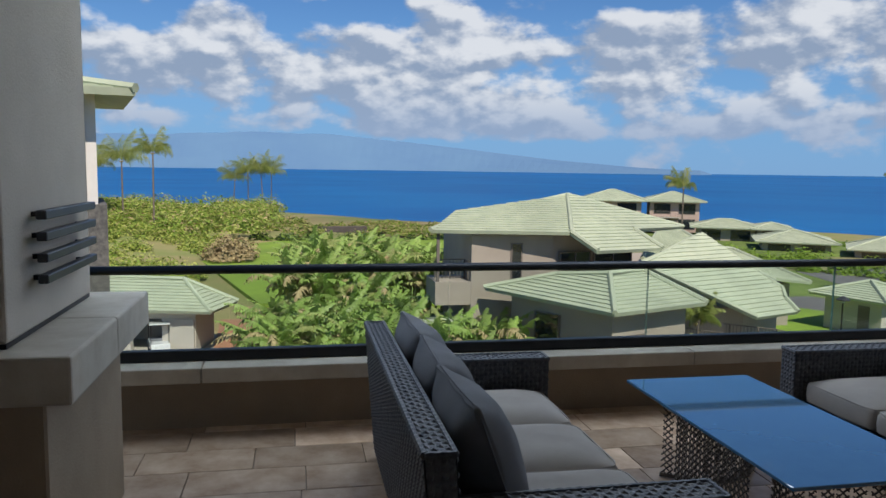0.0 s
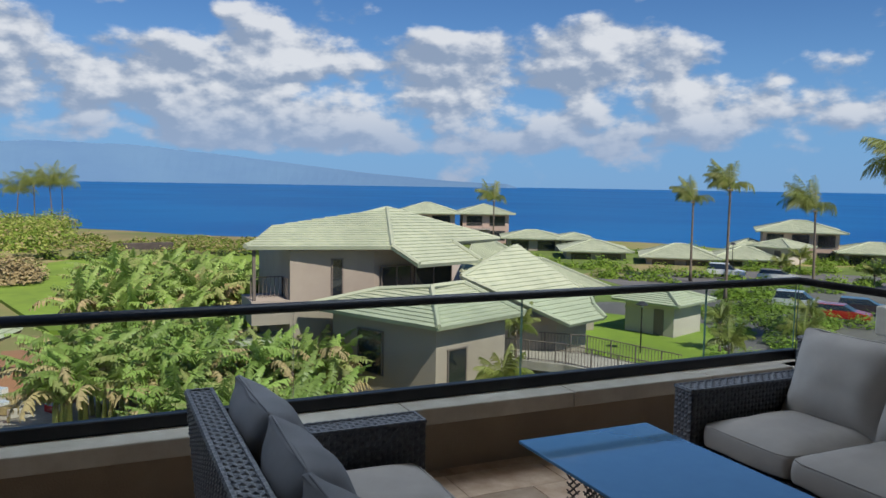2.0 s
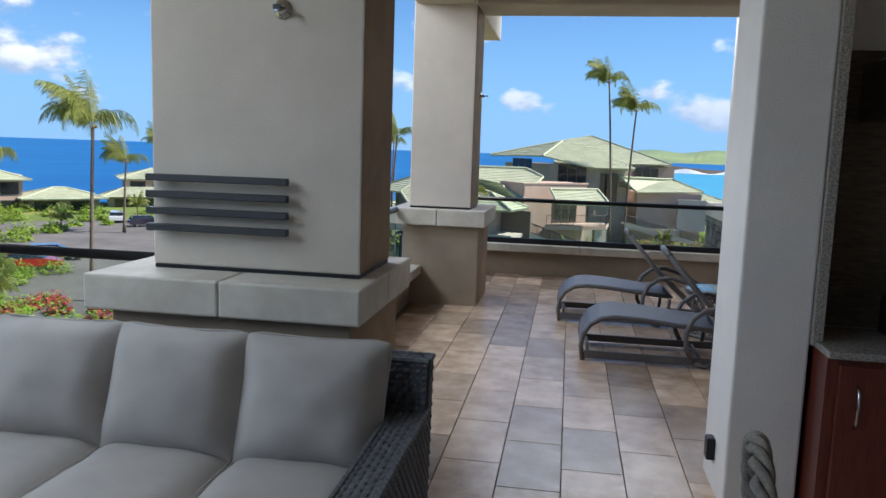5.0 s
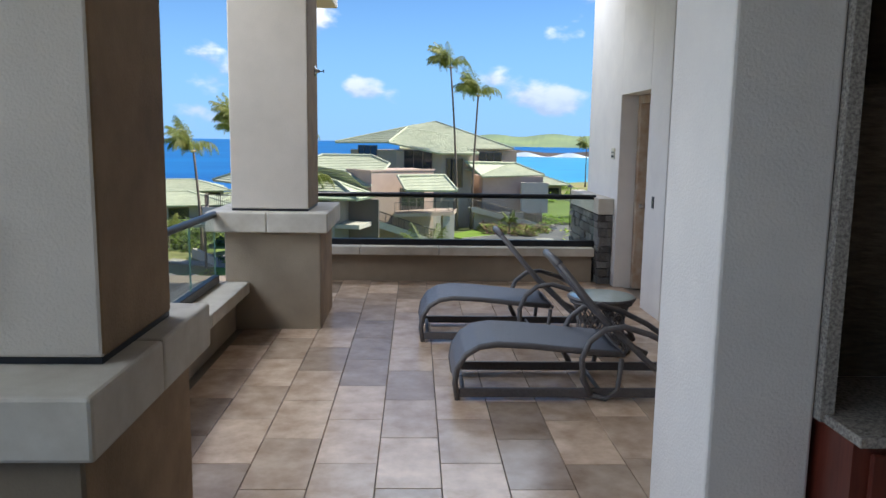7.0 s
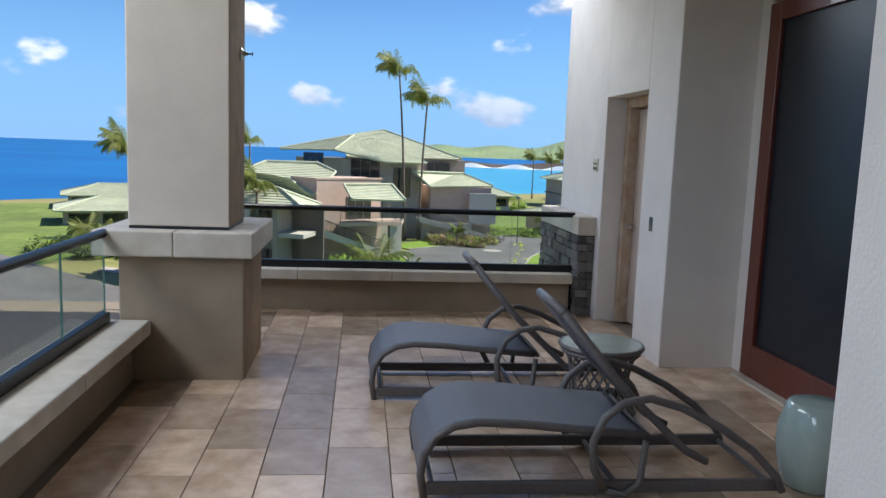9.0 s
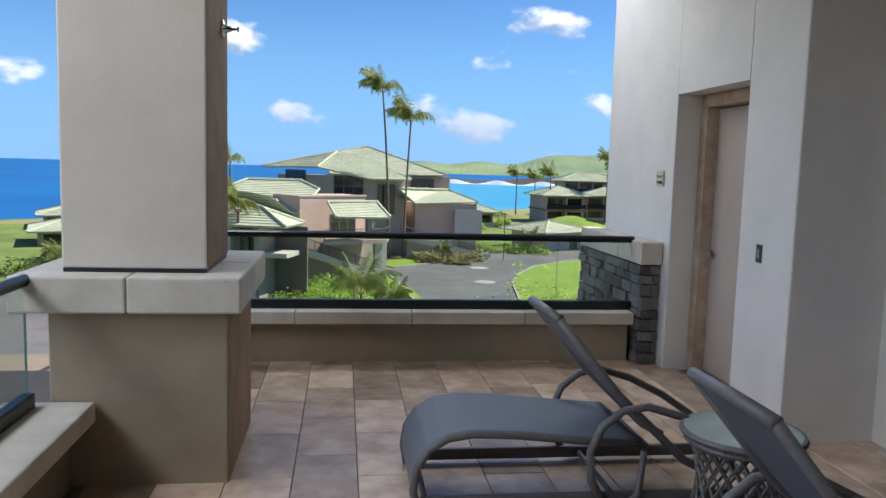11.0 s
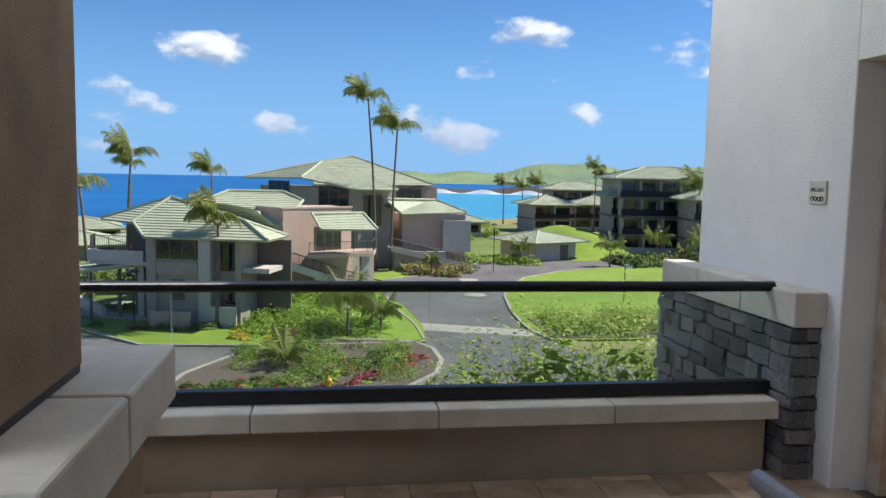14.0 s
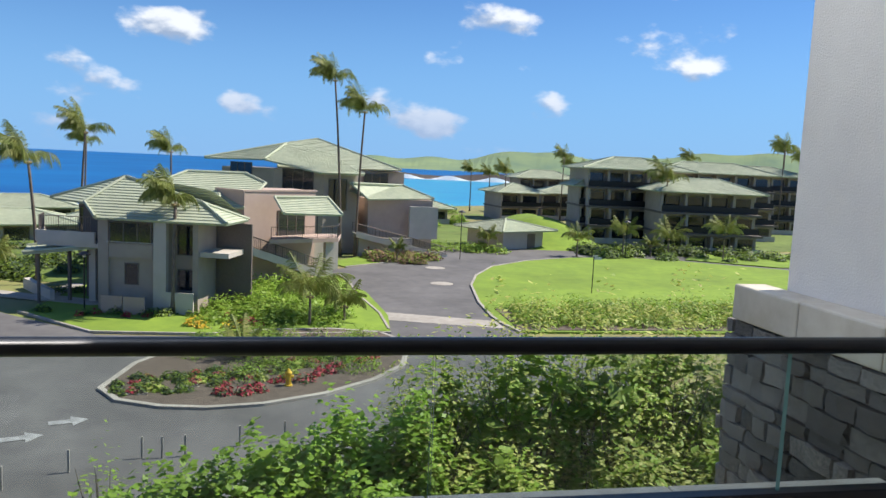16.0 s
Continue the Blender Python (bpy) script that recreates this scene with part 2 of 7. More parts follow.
CONCRETE = mat("concrete", (0.42, 0.39, 0.34), (0.33, 0.30, 0.26), scale=2, rough=0.9, stain=0.2)
LINE = mat("road_paint", (0.42, 0.42, 0.41), (0.20, 0.20, 0.20), scale=3, rough=0.8)
LAWN = mat("lawn", (0.21, 0.31, 0.03), (0.15, 0.24, 0.025), scale=0.9, rough=0.95, bump=0.5, bscale=6, stain=0.2)
FIELD = mat("rough_field", (0.14, 0.20, 0.04), (0.32, 0.24, 0.12), scale=0.09, rough=0.95, bump=1.0, bscale=1.2, detail=10, stain=0.3)
GROUND_G = mat("garden_groundcover", (0.09, 0.15, 0.02), (0.17, 0.22, 0.05), scale=0.7, rough=0.95, bump=0.8, bscale=3, detail=9, stain=0.3)
SOIL = mat("garden_soil", (0.085, 0.065, 0.05), (0.14, 0.11, 0.085), scale=2, rough=0.95, bump=0.6, bscale=5)
REDSOIL = mat("red_soil", (0.42, 0.20, 0.11), (0.32, 0.17, 0.10), scale=0.6, rough=0.95, stain=0.2)
LEAF = mat("leaf_green", (0.19, 0.30, 0.04), (0.28, 0.37, 0.06), scale=1.5, rough=0.55, rand=0.25, spec=0.3)
LEAF_B = mat("leaf_bright", (0.30, 0.45, 0.06), (0.20, 0.33, 0.04), scale=0.8, rough=0.5, rand=0.15, spec=0.4)
LEAF_D = mat("leaf_dark", (0.035, 0.07, 0.015), (0.06, 0.10, 0.02), scale=1.5, rough=0.6, rand=0.3)
LEAF_Y = mat("leaf_yellow", (0.56, 0.57, 0.16), (0.38, 0.42, 0.10), scale=2, rough=0.6, rand=0.2)
DRY = mat("dry_leaf", (0.42, 0.34, 0.17), (0.28, 0.20, 0.09), scale=2, rough=0.8)
FROND = mat("palm_frond", (0.13, 0.20, 0.03), (0.32, 0.32, 0.09), scale=0.7, rough=0.5, rand=0.2, spec=0.4)
TRUNK = mat("palm_trunk", (0.20, 0.16, 0.12), (0.13, 0.10, 0.08), scale=3, rough=0.9, bump=0.5, bscale=6)
FLOWER_R = mat("red_bracts", (0.45, 0.03, 0.04), (0.30, 0.02, 0.05), scale=4, rough=0.6)
FLOWER_Y = mat("yellow_bracts", (0.75, 0.50, 0.03), (0.6, 0.35, 0.02), scale=4, rough=0.6)
PINKLEAF = mat("dusky_pink_leaf", (0.30, 0.12, 0.11), (0.16, 0.10, 0.05), scale=2, rough=0.7)
ROCK = mat("dark_rock", (0.06, 0.05, 0.045), (0.11, 0.09, 0.08), scale=1, rough=0.95)
CARW = mat("white_car_paint", (0.75, 0.77, 0.78), (0.74, 0.76, 0.77), rough=0.2, coat=1.0)
CARR = mat("red_car_paint", (0.55, 0.02, 0.02), (0.5, 0.02, 0.02), rough=0.2, coat=1.0)
CARD = mat("dark_car_paint", (0.04, 0.03, 0.05), rough=0.2, coat=1.0)
TYRE = mat("tyre_rubber", (0.02, 0.02, 0.02), rough=0.9)
ORANGE = mat("orange_tarp", (0.65, 0.10, 0.02), (0.5, 0.07, 0.02), rough=0.6)


def let_light_through(m, share, gain=1.0):
    """Thin leaves: part of the light goes through them."""
    nt = m.node_tree
    p = nt.nodes["Principled BSDF"]
    out = [q for q in nt.nodes if q.type == "OUTPUT_MATERIAL"][0]
    tr, mx = nt.nodes.new("ShaderNodeBsdfTranslucent"), nt.nodes.new("ShaderNodeMixShader")
    src = p.inputs["Base Color"].links[0].from_socket
    nt.links.new(src, tr.inputs["Color"])
    mx.inputs[0].default_value = share
    nt.links.new(p.outputs[0], mx.inputs[1]); nt.links.new(tr.outputs[0], mx.inputs[2])
    nt.links.new(mx.outputs[0], out.inputs[0])


BANANA_A = mat("banana_leaf", (0.24, 0.38, 0.07), (0.38, 0.48, 0.15), scale=1.3, rough=0.45, rand=0.3, spec=0.4)
BANANA_B = mat("banana_leaf_old", (0.42, 0.42, 0.17), (0.26, 0.33, 0.09), scale=1.6, rough=0.55, rand=0.3, spec=0.3)
for leafy, share in ((LEAF, 0.35), (LEAF_B, 0.4), (LEAF_Y, 0.4), (FROND, 0.35), (BANANA_A, 0.4), (BANANA_B, 0.35)):
    let_light_through(leafy, share)


def sea_mat():
    m = mat("sea", (0.010, 0.088, 0.27), (0.012, 0.135, 0.35), scale=0.006, rough=0.5, stain=0.1, bump=0.6, bscale=0.12, spec=0.08, detail=8)
    return m


SEA = sea_mat()
# the island's blue is the air's haze, put into its base colour
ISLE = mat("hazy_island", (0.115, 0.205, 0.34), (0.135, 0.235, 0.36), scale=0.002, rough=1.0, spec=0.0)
# grass greens paled to paint in the distance haze
HEADLAND = mat("green_headland_hazed", (0.22, 0.29, 0.13), (0.12, 0.19, 0.12), scale=0.006, rough=1.0, detail=9)
FOAM = mat("foam", (0.75, 0.8, 0.82), (0.5, 0.6, 0.65), rough=0.9)
TURQ = mat("shallow_water", (0.01, 0.22, 0.42), (0.02, 0.32, 0.46), scale=0.03, rough=0.3, bump=0.3, bscale=0.4)


# ---- mesh helpers ----
def to_ob(name, bm, material, parent=None, label="", smooth=False, kind=""):
    me = bpy.data.meshes.new(name)
    bm.normal_update()
    bm.to_mesh(me)
    bm.free()
    for mm in (material if isinstance(material, (list, tuple)) else [material]):
        me.materials.append(mm)
    if smooth:
        me.polygons.foreach_set("use_smooth", [True] * len(me.polygons))
    ob = new(name, me)
    ob.parent = parent
    return tagged(ob, label=label, kind=kind)


def empty(name, at, label, category, group="", rz=0.0):
    ob = new(name)
    ob.empty_display_size = 0.1
    ob.matrix_basis = pose(*at, 0, 0, rz)
    return tagged(ob, label, category, group)


def box(bm, x0, y0, z0, x1, y1, z1, bevel=0.0, seg=1):
    made = bmesh.ops.create_cube(bm, size=1.0)["verts"]
    for v in made:
        v.co = Vector(((x0 + x1) / 2 + v.co.x * (x1 - x0), (y0 + y1) / 2 + v.co.y * (y1 - y0), (z0 + z1) / 2 + v.co.z * (z1 - z0)))
    if bevel:
        edges = list({e for v in made for e in v.link_edges})
        bmesh.ops.bevel(bm, geom=edges, offset=bevel, segments=seg, affect="EDGES", profile=0.5)
    return made


def boxob(name, dims, material, parent=None, label="", bevel=0.0, seg=1, kind="", category=""):
    bm = bmesh.new()
    box(bm, *dims, bevel, seg)
    ob = to_ob(name, bm, material, parent, label, kind=kind)
    return tagged(ob, category=category)


def tube(bm, pts, rad, sides=8, closed=False, cap=True):
    """A round bar along pts; rad is one radius or one per point."""
    pts = [Vector(p) for p in pts]
    n = len(pts)
    rads = rad if isinstance(rad, (list, tuple)) else [rad] * n
    rings, up = [], None
    for i, p in enumerate(pts):
        a = pts[(i - 1) % n] if (closed or i > 0) else p
        b = pts[(i + 1) % n] if (closed or i < n - 1) else p
        d = (b - a).normalized()
        if up is None:
            up = Vector((0, 0, 1)) if abs(d.z) < 0.9 else Vector((1, 0, 0))
        s = d.cross(up).normalized()
        up = s.cross(d).normalized()
        rings.append([bm.verts.new(p + (s * math.cos(t) + up * math.sin(t)) * rads[i]) for t in (2 * math.pi * k / sides for k in range(sides))])
    for i in range(n if closed else n - 1):
        r0, r1 = rings[i], rings[(i + 1) % n]
        for k in range(sides):
            bm.faces.new((r0[k], r1[k], r1[(k + 1) % sides], r0[(k + 1) % sides]))
    if cap and not closed:
        bm.faces.new(rings[0]); bm.faces.new(list(reversed(rings[-1])))


def lathe(bm, prof, sides=24):
    rings = [[bm.verts.new((r * math.cos(2 * math.pi * k / sides), r * math.sin(2 * math.pi * k / sides), z)) for k in range(sides)] for r, z in prof]
    for a, b in zip(rings, rings[1:]):
        for k in range(sides):
            bm.faces.new((a[k], a[(k + 1) % sides], b[(k + 1) % sides], b[k]))
    bm.faces.new(list(reversed(rings[0]))); bm.faces.new(rings[-1])


def slab(bm, poly, z0, z1):
    """A plate from a plan outline, counter-clockwise."""
    lo = [bm.verts.new((x, y, z0)) for x, y in poly]
    hi = [bm.verts.new((x, y, z1)) for x, y in poly]
    bm.faces.new(hi); bm.faces.new(list(reversed(lo)))
    for i in range(len(poly)):
        j = (i + 1) % len(poly)
        bm.faces.new((lo[i], lo[j], hi[j], hi[i]))


def arc(cx, cy, rx, ry, a0, a1, n):
    return [(cx + rx * math.cos(radians(a0 + (a1 - a0) * i / n)), cy + ry * math.sin(radians(a0 + (a1 - a0) * i / n))) for i in range(n + 1)]


# ---- balcony: levels ----
TOPR, CURB_T, CAP_B = 1.07, 0.44, 0.336      # top rail, stone ledge top and underside
CEIL = 3.75
boxob("floor", (-3.75, -3.2, -0.30, 4.2, 12.1, -0.014), GROUT, kind="structure", label="grouted bed under the terrace tiles")
boxob("ceiling", (-3.75, -3.2, CEIL, 4.2, 5.35, CEIL + 0.25), STUCCO, kind="structure", label="pale plaster ceiling over the covered seating terrace")
boxob("ceiling", (-1.75, 5.352, CEIL, 4.2, 12.1, CEIL + 0.25), STUCCO, kind="structure", label="pale plaster ceiling over the covered walkway")


def beam(dims):
    tagged(boxob("beam", dims, STUCCO, bevel=0.012), "pale plaster beam under the terrace ceiling", "beam", kind="structure")


beam((-1.95, -2.0, 3.29, -0.82, 4.62, CEIL - 0.002))
beam((-1.52, 5.26, 3.29, -0.87, 9.35, CEIL - 0.002))
beam((-1.56, 9.352, 3.29, 2.50, 10.06, CEIL - 0.002))
beam((-1.56, 10.062, 3.29, -0.87, 12.08, CEIL - 0.002))


def pier(cap, shaft, ped, base_label, bars=False, sprinkler=None, brk=None):
    """Stuccoed column on a wide stone-capped pedestal. Each box is x0, y0, x1, y1."""
    root = empty("column", ((cap[0] + cap[2]) / 2, (cap[1] + cap[3]) / 2, 0), base_label, "column", "terrace columns")
    root["kind"] = "structure"
    ox, oy = root.matrix_basis.translation.xy

    def loc(b, z0, z1):
        return (b[0] - ox, b[1] - oy, z0, b[2] - ox, b[3] - oy, z1)
    boxob("pedestal", loc(ped, -0.01, 0.9), STUCCO_T, root, "tan plaster pedestal", bevel=0.01)
    # the cap is cast in pieces with open joints
    xm = (cap[0] + cap[2]) / 2
    ym = (cap[1] + cap[3]) / 2
    for bx in ((cap[0], cap[1], xm - 0.002, ym - 0.002), (xm + 0.002, cap[1], cap[2], ym - 0.002), (cap[0], ym + 0.002, xm - 0.002, cap[3]), (xm + 0.002, ym + 0.002, cap[2], cap[3])):
        boxob("cap_block", loc(bx, 0.9, 1.08), CAP, root, "cast stone cap block", bevel=0.012, seg=2)
    boxob("joint_bead", loc((shaft[0] + .006, shaft[1] + .006, shaft[2] - .006, shaft[3] - .006), 1.081, 1.1), BLACK, root)
    boxob("shaft", loc(shaft, 1.1, CEIL - 0.004), STUCCO, root, "pale plaster shaft", bevel=0.012, seg=2)
    return root


def brown_inland_faces(root):
    """Gives the +x faces of a column's shaft and pedestal a darker brown."""
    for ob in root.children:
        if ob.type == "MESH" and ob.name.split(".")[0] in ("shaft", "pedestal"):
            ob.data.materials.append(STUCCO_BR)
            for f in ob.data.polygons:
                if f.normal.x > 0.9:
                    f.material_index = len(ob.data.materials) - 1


STUCCO_BR = mat("stucco_dark_brown", (0.34, 0.22, 0.12), (0.22, 0.14, 0.075), scale=4, rough=0.85, bump=0.3, bscale=90, stain=0.25)
PIER_A = pier((-2.16, 4.335, -0.735, 5.485), (-1.94, 4.62, -0.815, 5.25), (-2.06, 4.42, -0.80, 5.40), "pale plaster column on a stone-capped tan pedestal behind the wicker sofa")
PIER_B = pier((-1.76, 9.21, -0.685, 10.40), (-1.56, 9.36, -0.867, 10.05), (-1.62, 9.33, -0.76, 10.28), "pale plaster corner column on a stone-capped tan pedestal")
brown_inland_faces(PIER_A)
brown_inland_faces(PIER_B)
PIER_0 = pier((-2.36, -2.02, -0.90, -0.84), (-2.20, -1.9, -1.03, -1.09), (-2.26, -1.9, -1.03, -0.97), "pale plaster column on a stone-capped pedestal with a bar light")


def bar_light(at, rz, n=4, w=0.62, label=""):
    root = empty("wall_light", at, label, "wall light", "bar lights", rz)
    for k in range(n):
        z = 0.085 * k
        boxob("bar", (-w / 2, -0.075, z, w / 2, -0.035, z + 0.036), BAR, root, bevel=0.004)
    for k in range(n):
        for x in (-w * 0.4, w * 0.4):
            boxob("bracket", (x - 0.015, -0.04, 0.085 * k + 0.008, x + 0.015, 0.0, 0.085 * k + 0.028), BLACK, root)
    return root


bar_light((-1.56, 4.62, 1.285), 0, w=0.76, label="four stacked dark metal bar lights on a plaster column")
bar_light((-1.66, -1.09, 1.285), 180, w=0.76, label="four stacked brushed metal bar lights on a plaster column")


def sprinkler(at, rz):
    root = empty("sprinkler", at, "small chrome sidewall sprinkler head on a plaster column", "sprinkler", rz=rz)
    bm = bmesh.new()
    lathe(bm, [(0.048, 0), (0.05, 0.004), (0.046, 0.010), (0.03, 0.012), (0.018, 0.03), (0.014, 0.05)], 20)
    bmesh.ops.rotate(bm, verts=bm.verts, cent=(0, 0, 0), matrix=Euler((radians(90), 0, 0)).to_matrix())
    to_ob("escutcheon", bm, CHROME, root, smooth=True)
    bm = bmesh.new()
    tube(bm, [(-0.02, -0.03, 0), (-0.022, -0.06, 0), (0, -0.08, 0), (0.022, -0.06, 0), (0.02, -0.03, 0)], 0.004, 6)
    box(bm, -0.02, -0.088, -0.012, 0.02, -0.082, 0.012)
    to_ob("frame", bm, BLACK, root)
    return root


sprinkler((-1.23, 4.62, 2.40), 0)
sprinkler((-0.867, 9.85, 2.36), 90)


# ---- curb, ledge and glass rails ----
def curb_run(name, x0, y0, x1, y1, inner, joints, label):
    """A low plaster wall with jointed stone ledge along an axis. inner: -1 or 1, the side of the terrace."""
    along_y = abs(y1 - y0) > abs(x1 - x0)
    root = empty(name, (x0, y0, 0), label, "low wall")
    root["kind"] = "structure"
    L = (y1 - y0) if along_y else (x1 - x0)
    t0, t1 = (0.0, -0.24 * inner)

    def bx(a, b, u0, u1, z0, z1):
        u0, u1 = min(u0, u1), max(u0, u1)
        return (u0, a, z0, u1, b, z1) if along_y else (a, u0, z0, b, u1, z1)
    boxob("low_wall", bx(0, L, t0, t1, -0.01, CAP_B), STUCCO_T, root, "tan plaster low wall", bevel=0.005)
    n = max(1, round(L / joints))
    for k in range(n):
        a, b = L * k / n + 0.002, L * (k + 1) / n - 0.002
        boxob("ledge_block", bx(a, b, 0.13 * inner, -0.30 * inner, CAP_B, CURB_T), CAP, root, "cast stone ledge block", bevel=0.01, seg=2)
    return root


curb_run("low_wall", -3.265, -3.0, -3.265, 5.16, 1, 1.15, "tan plaster low wall with a pale stone ledge under the glass rail")
curb_run("low_wall", -3.262, 4.92, -2.07, 4.92, -1, 1.1, "tan plaster low wall with a pale stone ledge between the rail corner and the column")
curb_run("low_wall", -1.53, 5.41, -1.53, 9.32, 1, 1.25, "tan plaster low wall with a pale stone ledge between two columns")
curb_run("low_wall", -1.53, 11.795, 2.30, 11.795, -1, 1.04, "tan plaster low wall with a pale stone ledge at the end of the terrace")


def glass_rail(pts, splits, label, ends=(0, 0)):
    """Top tube, base shoe and glass panes along a plan line of points, splits in metres per stretch."""
    root = empty("glass_rail", (pts[0][0], pts[0][1], 0), label, "glass railing", "glass railings")
    ox, oy = pts[0]
    P = [Vector((x - ox, y - oy, 0)) for x, y in pts]
    bm = bmesh.new()
    tube(bm, [p + Vector((0, 0, TOPR - 0.012)) for p in P], 0.030, 14)
    to_ob("top_rail", bm, BLACK, root, "black round top rail", smooth=True)
    for a, b, cuts in zip(P, P[1:], splits):
        d = (b - a)
        L = d.length
        d.normalize()
        s = Vector((-d.y, d.x, 0))
        bm = bmesh.new()
        box(bm, 0, -0.032, CURB_T, L, 0.032, CURB_T + 0.075, 0.006)
        m = Matrix.Translation(a) @ Matrix(((d.x, s.x, 0, 0), (d.y, s.y, 0, 0), (0, 0, 1, 0), (0, 0, 0, 1)))
        bm.transform(m)
        to_ob("base_shoe", bm, BLACK, root, "black metal base channel")
        edges = [0.01] + cuts + [L - 0.01]
        for u0, u1 in zip(edges, edges[1:]):
            bm = bmesh.new()
            box(bm, u0 + 0.004, -0.006, CURB_T + 0.06, u1 - 0.004, 0.006, TOPR - 0.02)
            bm.transform(m)
            g = to_ob("pane", bm, [GLASS, GLASS_EDGE], root, "clear glass pane")
            for f in g.data.polygons:
                if abs(f.normal.dot(s)) < 0.5 and abs(f.normal.z) < 0.5:
                    f.material_index = 1
            g.visible_shadow = False
    return root


curb_run("low_wall", -1.53, 10.285, -1.53, 11.79, 1, 1.5, "tan plaster low wall with a pale stone ledge beyond the corner column")
glass_rail([(-3.355, -3.0), (-3.355, 5.06), (-2.14, 5.06)], [[1.1, 2.5, 4.02, 5.54, 7.12], []], "black-railed glass balustrade on the stone ledge facing the sea")
glass_rail([(-1.68, 5.46), (-1.68, 9.23)], [[0.9, 2.05, 3.0]], "black-railed glass balustrade between two columns")
glass_rail([(-1.66, 10.36), (-1.66, 11.85), (2.33, 11.85)], [[], [0.68, 2.01, 3.31]], "black-railed glass balustrade at the end of the terrace")


# ---- walls of the building ----
def wall(name, dims, material, label, bevel=0.0):
    return tagged(boxob(name, dims, material, bevel=bevel, seg=2), label, "wall", kind="structure")


WX = 2.50
wall("wall_end", (WX, 11.49, -0.3, 4.2, 13.09, CEIL + 1.5), STUCCO_W, "pale plaster wall beyond the service door", 0.01)
wall("wall_over_door", (WX, 10.372, 2.285, 4.2, 11.489, CEIL - 0.002), STUCCO_W, "pale plaster wall over the service door")
wall("wall_behind_door", (2.86, 10.373, -0.01, 4.2, 11.488, 2.284), STUCCO_W, "pale plaster behind the service door recess")
wall("wall_east", (WX, 9.73, -0.01, 4.2, 10.371, CEIL - 0.002), STUCCO_W, "pale plaster wall beside the service door", 0.01)
wall("wall_recess", (3.13, 9.545, -0.01, 4.2, 9.728, CEIL - 0.002), STUCCO_W, "pale plaster wall in the recess beside the screen door")
wall("wall_over_screen", (3.10, 5.21, 2.90, 4.2, 9.543, CEIL - 0.002), STUCCO_W, "pale plaster wall over the screen door")
wall("wall_screen_near", (3.10, 5.21, -0.01, 4.2, 7.65, 2.898), STUCCO_W, "pale plaster wall beside the screen door")
wall("pillar", (1.035, 4.735, -0.01, 1.375, 5.287, CEIL - 0.002), STUCCO_W, "pale plaster pillar end beside the outdoor kitchen", 0.012)
wall("wall_kitchen_back", (1.376, 5.1, -0.01, 4.2, 5.2, CEIL - 0.002), STUCCO_W, "pale plaster wall behind the outdoor kitchen")
wall("wall_house", (4.2, -3.2, -0.3, 4.35, 13.35, CEIL + 0.25), STUCCO_W, "pale plaster house wall")
wall("wall_south", (-2.3, -3.2, -0.3, 4.2, -3.0, CEIL - 0.002), STUCCO_W, "pale plaster wall closing the terrace")
wall("wall_below", (-3.7, -3.1, -9.6, 4.1, 12.0, -0.31), STUCCO_T, "tan plaster building below the terrace")

# ---- ground, sea and distance ----
G = -9.6
SEAZ = -22.0


def flat(name, poly, z, material, label, thick=0.4, category="", kind="structure"):
    bm = bmesh.new()
    slab(bm, poly, z - thick, z)
    return tagged(to_ob(name, bm, material, None, label), category=category, kind=kind)


def ground_z(x, y):
    """The rough land: level by the houses, a bank to the south-west, falling to the shore."""
    d = max(0.0, -x - 75)
    hump = 4.2 * math.exp(-((x + 125) / 34) ** 2) * (1 / (1 + math.exp((y + 22) / 9)))
    lip = 0.0
    return G - 0.02 + hump * (1 + 0.25 * noise.noise((x * 0.06, y * 0.06, 0))) + 0.9 * (noise.noise((x * 0.035, y * 0.035, 3))) * min(1, d / 20)


def coast_x(y):
    """The shore line, metres west of the terrace."""
    pts = ((-400, -330), (-60, -270), (-30, -225), (0, -185), (14, -165), (30, -150), (60, -150), (85, -138), (105, -110), (116, -90), (130, -74), (150, -54), (172, -20), (195, 22), (215, 50), (240, 72), (300, 110), (400, 190), (540, 330))
    for (y0, x0), (y1, x1) in zip(pts, pts[1:]):
        if y0 <= y <= y1:
            return x0 + (x1 - x0) * (y - y0) / (y1 - y0) + 5 * noise.noise((y * 0.05, 0, 7))
    return -330 if y < 0 else 300


def land():
    bm = bmesh.new()
    ys = np.concatenate([np.arange(-400, -60, 12), np.arange(-60, 200, 4), np.arange(200, 540, 10)])
    rows = []
    for y in ys:
        c = coast_x(y)
        row = []
        for k in range(57):
            f = k / 52
            if k <= 52:
                x = 420 + (c - 420) * (1 - (1 - f) ** 1.6)
                z = ground_z(x, y) - (2.5 if k == 52 else 0)
            else:
                x, z = c - 4 * (k - 52), G - 3.2 * (k - 52)
            row.append(bm.verts.new((x, y, z)))
        rows.append(row)
    for a, b in zip(rows, rows[1:]):
        for k in range(56):
            bm.faces.new((a[k], a[k + 1], b[k + 1], b[k]))
    for f in bm.faces:
        f.material_index = 1 if min(v.co.z for v in f.verts) < G - 3 else 0
    bmesh.ops.recalc_face_normals(bm, faces=bm.faces)
    ob = to_ob("ground", bm, [FIELD, ROCK], None, "rough grassy coastal land falling to dark rocks", smooth=True, kind="structure")
    return ob


land()
flat("water", [(-4900, -4900), (4900, -4900), (4900, 4900), (-4900, 4900)], SEAZ, SEA, "deep blue open sea", 1.0)
